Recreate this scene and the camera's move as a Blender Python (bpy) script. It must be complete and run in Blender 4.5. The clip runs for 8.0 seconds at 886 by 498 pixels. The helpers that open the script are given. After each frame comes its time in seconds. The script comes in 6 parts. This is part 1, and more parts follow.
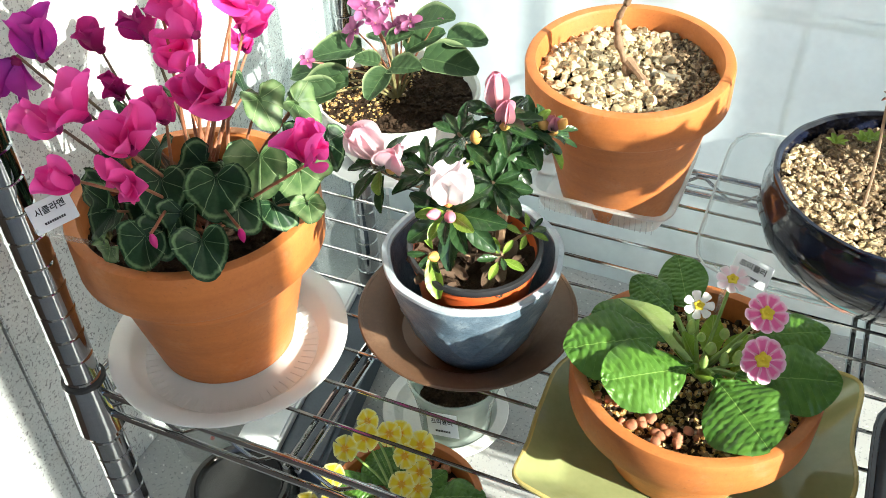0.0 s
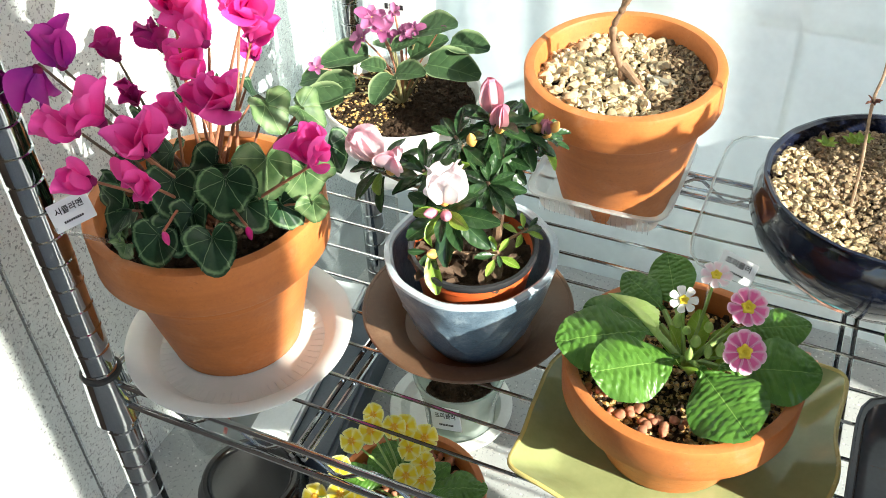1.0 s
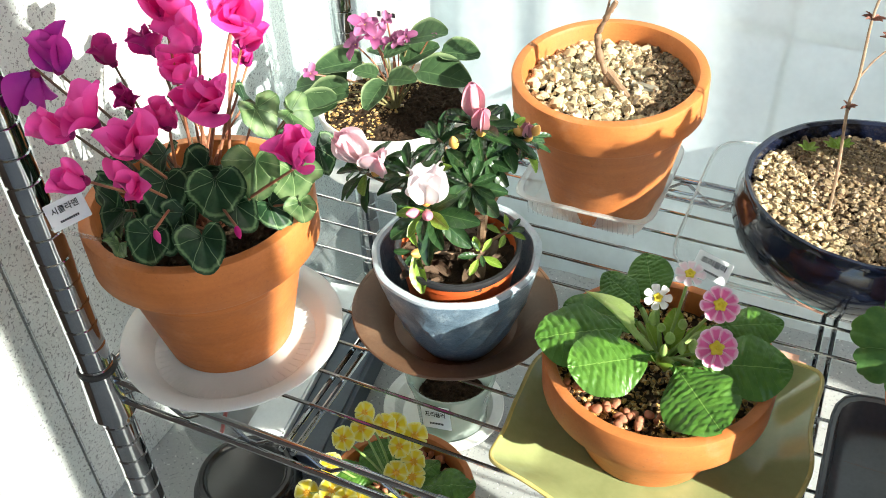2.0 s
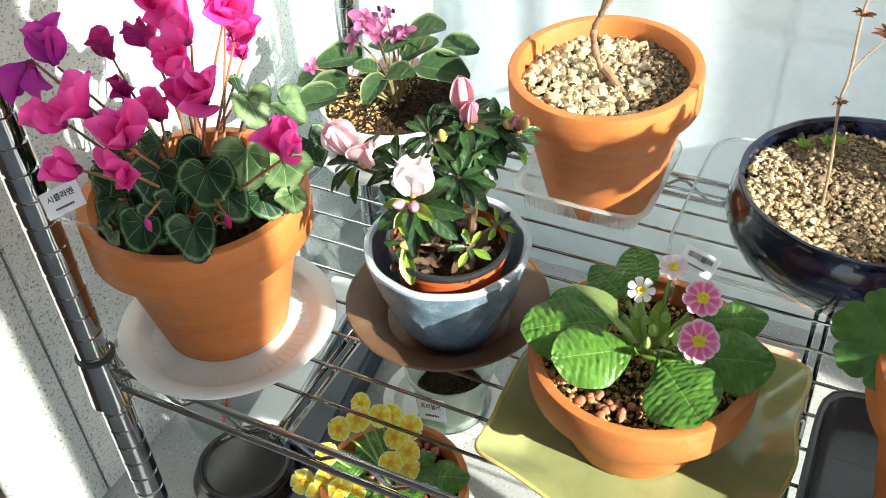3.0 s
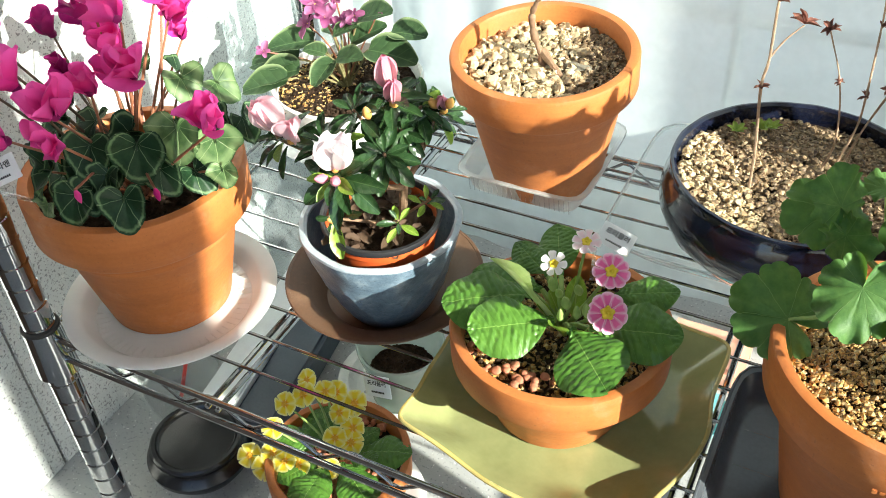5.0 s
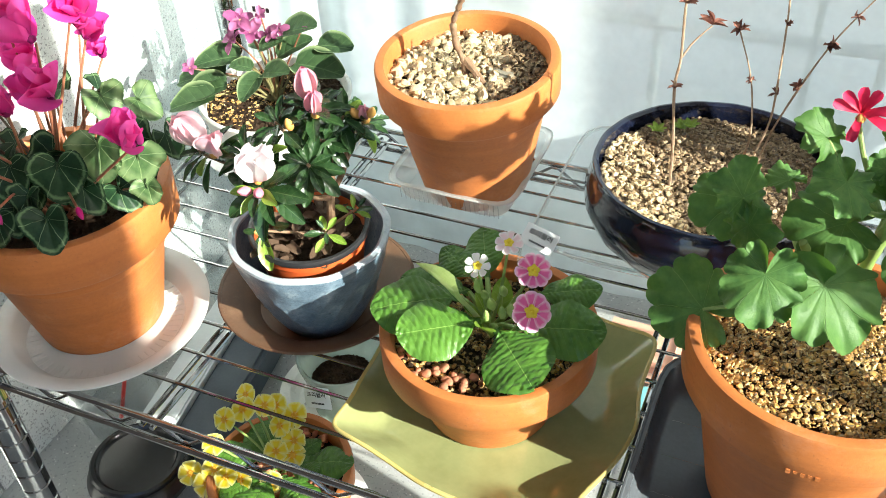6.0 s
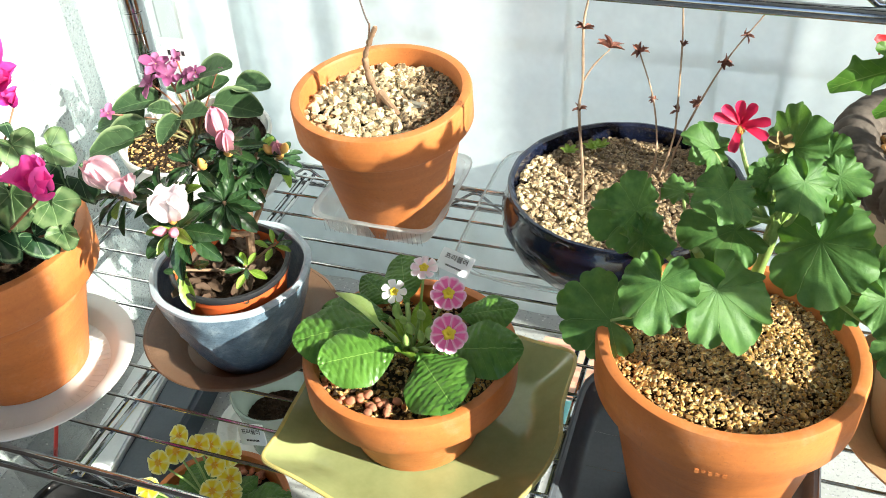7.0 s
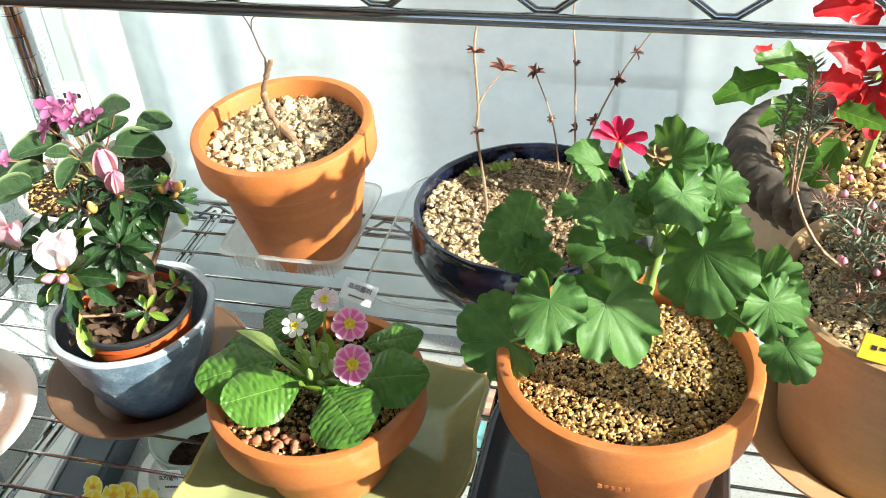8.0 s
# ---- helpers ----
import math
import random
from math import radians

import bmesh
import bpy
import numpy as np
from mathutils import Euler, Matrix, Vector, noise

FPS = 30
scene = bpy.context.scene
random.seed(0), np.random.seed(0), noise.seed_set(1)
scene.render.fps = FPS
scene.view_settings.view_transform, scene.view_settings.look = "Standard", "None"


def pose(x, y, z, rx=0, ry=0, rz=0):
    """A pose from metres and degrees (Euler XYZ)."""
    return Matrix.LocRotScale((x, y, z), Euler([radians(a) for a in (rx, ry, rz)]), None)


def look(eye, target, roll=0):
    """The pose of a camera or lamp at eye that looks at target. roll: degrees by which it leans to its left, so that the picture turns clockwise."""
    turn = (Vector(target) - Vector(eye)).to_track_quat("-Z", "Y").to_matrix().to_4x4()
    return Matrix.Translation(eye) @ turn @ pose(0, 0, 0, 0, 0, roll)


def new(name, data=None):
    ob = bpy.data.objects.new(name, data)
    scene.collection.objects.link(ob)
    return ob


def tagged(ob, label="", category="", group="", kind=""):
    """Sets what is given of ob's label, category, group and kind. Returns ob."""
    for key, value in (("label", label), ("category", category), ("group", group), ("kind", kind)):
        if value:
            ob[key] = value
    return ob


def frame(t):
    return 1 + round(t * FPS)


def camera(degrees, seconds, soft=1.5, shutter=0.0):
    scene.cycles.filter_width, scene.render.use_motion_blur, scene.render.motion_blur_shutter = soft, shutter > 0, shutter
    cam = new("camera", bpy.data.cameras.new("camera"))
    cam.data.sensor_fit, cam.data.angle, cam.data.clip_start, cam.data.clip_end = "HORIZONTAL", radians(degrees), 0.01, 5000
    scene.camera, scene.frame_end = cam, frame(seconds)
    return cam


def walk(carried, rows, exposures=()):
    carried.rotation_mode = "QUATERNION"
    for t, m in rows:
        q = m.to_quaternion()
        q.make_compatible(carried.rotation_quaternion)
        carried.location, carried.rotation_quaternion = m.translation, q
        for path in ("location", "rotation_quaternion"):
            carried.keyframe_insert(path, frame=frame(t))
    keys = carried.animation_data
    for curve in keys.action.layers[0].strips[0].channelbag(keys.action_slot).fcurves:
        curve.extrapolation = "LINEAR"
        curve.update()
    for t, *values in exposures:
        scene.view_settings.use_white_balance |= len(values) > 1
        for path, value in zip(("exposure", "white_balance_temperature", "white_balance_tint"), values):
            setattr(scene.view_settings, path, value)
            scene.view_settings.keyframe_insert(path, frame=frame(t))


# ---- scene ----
cam = camera(50.8, 8.0, soft=0.9)
PATH = [
    (0, (-0.008, 0.032, 0.895), (-0.638, 1.408, -0.413), -1.7),
    (0.5, (0.005, 0.02, 0.904), (-0.645, 1.396, -0.394), -2.2),
    (1, (0.017, 0.012, 0.912), (-0.649, 1.379, -0.387), -2.6),
    (1.5, (0.031, 0.004, 0.918), (-0.649, 1.374, -0.371), -2.8),
    (2, (0.044, 0.001, 0.92), (-0.644, 1.371, -0.364), -2.9),
    (3.5, (0.087, 0.004, 0.92), (-0.659, 1.338, -0.37), -3.6),
    (4, (0.105, 0.004, 0.918), (-0.649, 1.328, -0.378), -3.6),
    (4.5, (0.125, 0.007, 0.918), (-0.627, 1.333, -0.376), -3.4),
    (6, (0.165, 0.005, 0.92), (-0.483, 1.404, -0.354), -3.0),
    (6.5, (0.18, 0.004, 0.921), (-0.421, 1.439, -0.336), -3.3),
    (7, (0.195, -0.001, 0.926), (-0.362, 1.478, -0.299), -3.6),
    (7.5, (0.211, 0.002, 0.927), (-0.294, 1.53, -0.261), -3.7),
    (8, (0.227, 0.011, 0.922), (-0.22, 1.559, -0.263), -4.2),
]
walk(cam, [(t, look(eye, target, roll)) for t, eye, target, roll in PATH], [(0.0, 1.52), (4.5, 1.43), (6.0, 1.48), (8.0, 1.44)])

SUN = Vector((0.8758, -0.2184, 0.4305)).normalized()

# ---- sky and sun ----
world = bpy.data.worlds.new("sky")
scene.world = world
world.use_nodes = True
wn = world.node_tree.nodes
sky = wn.new("ShaderNodeTexSky")
sky.sky_type = 'NISHITA'
sky.sun_disc = False
sky.sun_elevation = math.asin(SUN.z)
sky.sun_rotation = math.atan2(SUN.x, SUN.y)
wn["Background"].inputs["Strength"].default_value = 0.13
world.node_tree.links.new(sky.outputs[0], wn["Background"].inputs["Color"])
sun_data = bpy.data.lights.new("sun", 'SUN')
sun_data.energy, sun_data.angle, sun_data.color = 5.0, radians(0.5), (0.985, 0.985, 0.87)
sun = new("sun", sun_data)
# area lamp added in the unseen east opening to fill out the sky light
sky_data = bpy.data.lights.new("sky_fill", 'AREA')
sky_data.shape, sky_data.size, sky_data.size_y = 'RECTANGLE', 0.58, 1.9
sky_data.energy, sky_data.color = 3.0, (0.9, 0.96, 1.0)
sky_fill = new("sky_fill", sky_data)
sky_fill.matrix_basis = look((1.72, 0.24, 1.47), (0.0, 0.24, 1.47))
sun.matrix_basis = look(SUN * 6, (0, 0, 0))


# ---- geometry helpers ----
def join(*geos):
    """Several (verts, faces, uvs) in one."""
    vs, fs, us, n = [], [], [], 0
    for g in geos:
        v, f = g[0], g[1]
        u = g[2] if len(g) > 2 and g[2] is not None else [(0.0, 0.0)] * len(v)
        vs += list(v)
        us += list(u)
        fs += [tuple(i + n for i in face) for face in f]
        n += len(v)
    return vs, fs, us


def moved(g, m):
    return [tuple(m @ Vector(v)) for v in g[0]], g[1], g[2] if len(g) > 2 else None


def mesh(name, g, material, sharp=40, smooth=True):
    me = bpy.data.meshes.new(name)
    me.from_pydata([tuple(v) for v in g[0]], [], [tuple(f) for f in g[1]])
    if len(g) > 2 and g[2] is not None:
        layer = me.uv_layers.new(name="UVMap")
        idx = np.zeros(len(me.loops), dtype=np.int32)
        me.loops.foreach_get("vertex_index", idx)
        layer.data.foreach_set("uv", np.array(g[2], dtype=np.float32)[idx].ravel())
    if smooth:
        me.shade_smooth()
        if sharp:
            me.set_sharp_from_angle(angle=radians(sharp))
    me.materials.append(material)
    me.update()
    return me


PLACE = {}


def thing(name, at, label, category, group="", kind="", m=None):
    ob = new(name)
    ob.empty_display_size = 0.02
    ob.matrix_basis = m if m is not None else Matrix.Translation(at)
    PLACE[ob] = ob.matrix_basis.copy()
    return tagged(ob, label, category, group, kind)


def put(name, me, parent, m=None, label="", kind=""):
    """An object on a mesh under a thing or a part; m is its place in the world."""
    ob = new(name, me)
    m = m if m is not None else PLACE[parent].copy()
    ob.parent = parent
    ob.matrix_basis = PLACE[parent].inverted() @ m
    PLACE[ob] = m
    return tagged(ob, label, kind=kind)


def part(name, g, material, parent, label="", m=None, sharp=40, kind=""):
    return put(name, mesh(name, g, material, sharp), parent, m, label, kind)


def solid(name, g, material, label="", category="", kind="", sharp=40, at=None, group=""):
    ob = new(name, mesh(name, g, material, sharp))
    if at is not None:
        ob.matrix_basis = at
    PLACE[ob] = ob.matrix_basis.copy()
    return tagged(ob, label, category, group, kind)


def box(x0, y0, z0, x1, y1, z1, b=0.0):
    """A box with its edges bevelled by b."""
    if b <= 0:
        v = [(x, y, z) for z in (z0, z1) for x, y in ((x0, y0), (x1, y0), (x1, y1), (x0, y1))]
        f = [(0, 3, 2, 1), (4, 5, 6, 7), (0, 1, 5, 4), (1, 2, 6, 5), (2, 3, 7, 6), (3, 0, 4, 7)]
        return v, f, None
    bm = bmesh.new()
    bmesh.ops.create_cube(bm, size=1.0, matrix=Matrix.Translation(((x0 + x1) / 2, (y0 + y1) / 2, (z0 + z1) / 2)) @ Matrix.Diagonal((x1 - x0, y1 - y0, z1 - z0, 1)))
    bmesh.ops.bevel(bm, geom=bm.edges[:], offset=b, segments=2, affect='EDGES')
    bm.verts.index_update()
    out = [tuple(v.co) for v in bm.verts], [tuple(v.index for v in f.verts) for f in bm.faces], None
    bm.free()
    return out


def lathe(profile, n=64, wob=None):
    """A turned body from (radius, height) pairs; wob(angle, height) adds to the radius."""
    v, f, u = [], [], []
    for j, (r, z) in enumerate(profile):
        for i in range(n):
            a = 2 * math.pi * i / n
            rr = max(r + (wob(a, z, j) if wob and r > 0.004 else 0), 0.0)
            v.append((rr * math.cos(a), rr * math.sin(a), z))
            u.append((i / n, z))
    for j in range(len(profile) - 1):
        for i in range(n):
            k = (i + 1) % n
            f.append((j * n + i, j * n + k, (j + 1) * n + k, (j + 1) * n + i))
    return v, f, u


def smooth_line(pts, steps=6):
    """Points along a smooth line through pts."""
    p = [Vector(q) for q in pts]
    p = [p[0] * 2 - p[1]] + p + [p[-1] * 2 - p[-2]]
    out = []
    for i in range(1, len(p) - 2):
        for s in range(steps):
            t = s / steps
            a, b, c, d = p[i - 1], p[i], p[i + 1], p[i + 2]
            out.append(0.5 * (2 * b + (c - a) * t + (2 * a - 5 * b + 4 * c - d) * t * t + (3 * b - a - 3 * c + d) * t ** 3))
    return out + [p[-2]]


def tube(pts, radii, n=8, steps=0, knobs=0.0, seed=0):
    """A swept round bar, tapering, closed at its ends."""
    rnd = random.Random(seed)
    p = smooth_line(pts, steps) if steps else [Vector(q) for q in pts]
    r = [radii] * len(p) if not isinstance(radii, (tuple, list)) else [radii[0] + (radii[1] - radii[0]) * i / (len(p) - 1) for i in range(len(p))]
    v, f = [], []
    side = None
    for i, q in enumerate(p):
        d = (p[min(i + 1, len(p) - 1)] - p[max(i - 1, 0)]).normalized()
        if side is None:
            side = d.orthogonal().normalized()
        side = (side - d * side.dot(d)).normalized()
        up = d.cross(side)
        rr = r[i] * (1 + knobs * rnd.uniform(-1, 1))
        for k in range(n):
            a = 2 * math.pi * k / n
            v.append(tuple(q + (side * math.cos(a) + up * math.sin(a)) * rr))
    for i in range(len(p) - 1):
        for k in range(n):
            l = (k + 1) % n
            f.append((i * n + k, i * n + l, (i + 1) * n + l, (i + 1) * n + k))
    f.append(tuple(range(n - 1, -1, -1)))
    f.append(tuple(range((len(p) - 1) * n, len(p) * n)))
    return v, f, None


def disc(r, z, rings=10, n=48, bumps=0.004, scale=60, seed=0, dome=0.0):
    """Loose soil: an uneven round surface."""
    v, f = [(0, 0, z + dome)], []
    for j in range(1, rings + 1):
        rr = r * j / rings
        for i in range(n):
            a = 2 * math.pi * i / n
            x, y = rr * math.cos(a), rr * math.sin(a)
            h = noise.fractal(Vector((x * scale + seed, y * scale, seed)), 0.8, 2.0, 4) * bumps
            v.append((x, y, z + h + dome * (1 - (j / rings) ** 2)))
    for i in range(n):
        f.append((0, 1 + i, 1 + (i + 1) % n))
    for j in range(rings - 1):
        for i in range(n):
            k = (i + 1) % n
            f.append((1 + j * n + i, 1 + (j + 1) * n + i, 1 + (j + 1) * n + k, 1 + j * n + k))
    return v, f, None


def ico(level=1):
    t = (1 + 5 ** 0.5) / 2
    v = [Vector(p).normalized() for p in ((-1, t, 0), (1, t, 0), (-1, -t, 0), (1, -t, 0), (0, -1, t), (0, 1, t), (0, -1, -t), (0, 1, -t), (t, 0, -1), (t, 0, 1), (-t, 0, -1), (-t, 0, 1))]
    f = [(0, 11, 5), (0, 5, 1), (0, 1, 7), (0, 7, 10), (0, 10, 11), (1, 5, 9), (5, 11, 4), (11, 10, 2), (10, 7, 6), (7, 1, 8), (3, 9, 4), (3, 4, 2), (3, 2, 6), (3, 6, 8), (3, 8, 9), (4, 9, 5), (2, 4, 11), (6, 2, 10), (8, 6, 7), (9, 8, 1)]
    for _ in range(level):
        mid, g = {}, []
        for a, b, c in f:
            m = []
            for p, q in ((a, b), (b, c), (c, a)):
                key = (min(p, q), max(p, q))
                if key not in mid:
                    mid[key] = len(v)
                    v.append(((v[p] + v[q]) / 2).normalized())
                m.append(mid[key])
            g += [(a, m[0], m[2]), (b, m[1], m[0]), (c, m[2], m[1]), tuple(m)]
        f = g
    return np.array([tuple(p) for p in v]), np.array(f)


ICO0, ICO1 = ico(0), ico(1)


def stone_shape(rnd, size, lumps=0.22, base=ICO1):
    v = base[0].copy()
    for _ in range(3):
        d = np.array([rnd.gauss(0, 1) for _ in range(3)])
        d /= np.linalg.norm(d)
        cut = rnd.uniform(0.45, 0.8)
        over = np.maximum(v @ d - cut, 0)
        v -= np.outer(over * 0.85, d)
    v += np.array([[rnd.uniform(-1, 1) for _ in range(3)] for _ in range(len(v))]) * lumps * 0.25
    v *= np.array([rnd.uniform(0.75, 1.2), rnd.uniform(0.75, 1.2), rnd.uniform(0.55, 0.9)]) * size
    a, b = rnd.uniform(0, 6.3), rnd.uniform(-0.6, 0.6)
    rz = np.array([[math.cos(a), -math.sin(a), 0], [math.sin(a), math.cos(a), 0], [0, 0, 1]])
    rx = np.array([[1, 0, 0], [0, math.cos(b), -math.sin(b)], [0, math.sin(b), math.cos(b)]])
    return v @ rx.T @ rz.T


def gravel(radius, z, size, seed, dome=0.0, hole=0.0, spread=0.35, base=ICO1, keep=1.0, layers=2, keep_if=None, lumps=0.22):
    """Loose stones that cover a round bed, in one body."""
    rnd = random.Random(seed)
    shapes = [stone_shape(rnd, 1.0, lumps, base) for _ in range(24)]
    vs, fs, n = [], [], 0
    for layer in range(layers):
        step = size * (1.55 if layer == 0 else 2.6)
        k = int(radius / step) + 1
        for i in range(-k, k + 1):
            for j in range(-k, k + 1):
                x = (i + (j % 2) * 0.5 + rnd.uniform(-0.35, 0.35)) * step
                y = (j * 0.87 + rnd.uniform(-0.35, 0.35)) * step
                d = math.hypot(x, y)
                if d > radius - size * 0.6 or d < hole or rnd.random() > keep or (keep_if and not keep_if(x, y)):
                    continue
                s = size * rnd.uniform(1 - spread, 1 + spread)
                h = z + dome * (1 - (d / radius) ** 2) + layer * size * 0.75 + rnd.uniform(-0.3, 0.3) * size
                v = shapes[rnd.randrange(24)] * s + np.array([x, y, h])
                vs.append(v)
                fs.append(base[1] + n)
                n += len(v)
    return np.concatenate(vs).tolist(), np.concatenate(fs).tolist(), None


def blade(shape, nu=8, nv=14, cup=0.1, droop=0.2, ripple=0.0, rn=6, corr=0.0, cn=8, teeth=0.0, tn=20, fold=0.0, seed=0, bend=1.0, crinkle=0.0, twist=0.0):
    """A leaf or petal of length 1 along y, face up; shape(v) is its half width."""
    rnd = random.Random(seed)
    ph = rnd.uniform(0, 6)
    v, f, uv = [], [], []
    for j in range(nv + 1):
        t = j / nv
        w = shape(t) * (1 + teeth * math.sin(t * tn * 2 * math.pi))
        for i in range(nu + 1):
            u = -1 + 2 * i / nu
            x = u * w
            z = cup * u * u * w * 2 - droop * t ** (1 + bend) + fold * abs(u) * w
            z += ripple * abs(u) ** 2 * math.sin(rn * t * 6.28 + ph + (1.5 if u > 0 else 0))
            if corr:
                z += corr * abs(math.sin((t * cn - abs(u) * 1.3) * math.pi)) ** 0.7 * min(1, abs(u) * 4 + 0.1) * (1 - 0.7 * abs(u) ** 6)
            if crinkle:
                z += crinkle * noise.noise(Vector((x * 26, t * 26, seed * 3.1))) * (1 - 0.5 * abs(u) ** 4)
            if twist:
                c, d = math.cos(twist * (t - 0.2)), math.sin(twist * (t - 0.2))
                x, z = x * c - z * d, x * d + z * c
            v.append((x, t, z))
            uv.append((u * 0.5 + 0.5, t))
    m = nu + 1
    for j in range(nv):
        for i in range(nu):
            f.append((j * m + i, j * m + i + 1, (j + 1) * m + i + 1, (j + 1) * m + i))
    return v, f, uv


def round_leaf(radius, nr=7, na=56, cup=0.15, ruffle=0.06, rn=5, veins=7, groove=0.03, seed=0, droop=0.1, fold=0.0, lobed=0.0):
    """A leaf round its stalk, tip along y; radius(a), a = 0 at the tip. uv: share of the way out, angle."""
    rnd = random.Random(seed)
    ph, ph2 = rnd.uniform(0, 6), rnd.uniform(0, 6)
    v, f, uv = [(0, 0, 0)], [], [(0.0, 0.5)]
    for j in range(1, nr + 1):
        s = j / nr
        for i in range(na + 1):
            a = -math.pi + 2 * math.pi * i / na
            r = radius(a) * s
            z = cup * s ** 1.5 * (1 - 0.3 * math.cos(a)) + ruffle * s ** 2.5 * math.sin(rn * a + ph) + 0.5 * ruffle * s ** 3 * math.sin((rn * 2 + 1) * a + ph2)
            z -= groove * s * (1 - 0.5 * s) * (1 - min(1.0, 2.2 * abs(((a * veins / (2 * math.pi)) + 0.5) % 1 - 0.5))) 
            z -= droop * s * s * max(0.0, math.cos(a)) - fold * s * abs(math.sin(a))
            if lobed:
                z += lobed * s ** 1.8 * (0.6 + 0.4 * math.sin(1.3 * a + ph)) * -math.cos(veins * a) + lobed * s ** 6 * (0.55 + 0.45 * math.sin(2 * a + ph)) * math.sin(17 * a + ph2)
            v.append((r * math.sin(a), r * math.cos(a), z))
            uv.append((s, i / na))
    m = na + 1
    for i in range(na):
        f.append((0, 1 + i + 1, 1 + i))
    for j in range(nr - 1):
        for i in range(na):
            f.append((1 + j * m + i, 1 + j * m + i + 1, 1 + (j + 1) * m + i + 1, 1 + (j + 1) * m + i))
    return v, f, uv


def aim(base, tip, up, scale=1.0, wide=1.0):
    """A frame at base with y towards tip (length scale) and z as near to up as can be."""
    base, tip, up = Vector(base), Vector(tip), Vector(up)
    y = (tip - base).normalized()
    z = (up - y * up.dot(y)).normalized()
    x = y.cross(z)
    m = Matrix((x, y, z)).transposed().to_4x4()
    return Matrix.Translation(base) @ m @ Matrix.Diagonal((scale * wide, scale, scale, 1))


# ---- materials ----
def nodes(name):
    m = bpy.data.materials.new(name)
    m.use_nodes = True
    nt = m.node_tree
    return m, nt, nt.nodes, nt.links, nt.nodes["Principled BSDF"]


def ramp(nt, stops, source, interp='LINEAR'):
    r = nt.nodes.new("ShaderNodeValToRGB")
    r.color_ramp.interpolation = interp
    e = r.color_ramp.elements
    while len(e) < len(stops):
        e.new(0.5)
    for el, (p, c) in zip(e, stops):
        el.position, el.color = p, (*c, 1)
    nt.links.new(source, r.inputs[0])
    return r.outputs[0]


def noise_tex(nt, scale, detail=4, rough=0.6, coord="Object"):
    c = nt.nodes.new("ShaderNodeTexCoord")
    t = nt.nodes.new("ShaderNodeTexNoise")
    t.inputs["Scale"].default_value, t.inputs["Detail"].default_value, t.inputs["Roughness"].default_value = scale, detail, rough
    nt.links.new(c.outputs[coord], t.inputs["Vector"])
    return t.outputs["Fac"]


def mixed(nt, fac, a, b, kind='MIX'):
    m = nt.nodes.new("ShaderNodeMix")
    m.data_type, m.blend_type = 'RGBA', kind
    for sock, val in ((m.inputs[0], fac), (m.inputs[6], a), (m.inputs[7], b)):
        if isinstance(val, bpy.types.NodeSocket):
            nt.links.new(val, sock)
        elif isinstance(val, (int, float)):
            sock.default_value = val
        else:
            sock.default_value = (*val, 1)
    return m.outputs[2]


def calc(nt, op, a, b=0.0, c=0.0):
    m = nt.nodes.new("ShaderNodeMath")
    m.operation = op
    for sock, val in zip(m.inputs, (a, b, c)):
        if isinstance(val, bpy.types.NodeSocket):
            nt.links.new(val, sock)
        else:
            sock.default_value = val
    return m.outputs[0]


def bump(nt, bsdf, height, strength=0.3, distance=0.001):
    b = nt.nodes.new("ShaderNodeBump")
    b.inputs["Strength"].default_value, b.inputs["Distance"].default_value = strength, distance
    nt.links.new(height, b.inputs["Height"])
    nt.links.new(b.outputs[0], bsdf.inputs["Normal"])


def plain(name, c1, c2, rough=0.5, metal=0.0, scale=30, fine=300, bump_s=0.15, coat=0.0, dist=0.0006, rough_var=0.1, spec=0.5):
    """A surface with mottling at two scales, uneven gloss and fine relief."""
    m, nt, ns, ln, b = nodes(name)
    big, small = noise_tex(nt, scale), noise_tex(nt, fine, 3)
    both = calc(nt, 'ADD', calc(nt, 'MULTIPLY', big, 0.7), calc(nt, 'MULTIPLY', small, 0.3))
    ln.new(ramp(nt, ((0.32, c1), (0.68, c2)), both), b.inputs["Base Color"])
    ln.new(calc(nt, 'ADD', calc(nt, 'MULTIPLY', big, rough_var * 2), rough - rough_var), b.inputs["Roughness"])
    b.inputs["Metallic"].default_value = metal
    b.inputs["Coat Weight"].default_value = coat
    b.inputs["Coat Roughness"].default_value = 0.08
    b.inputs["Specular IOR Level"].default_value = spec
    bump(nt, b, small, bump_s, dist)
    return m


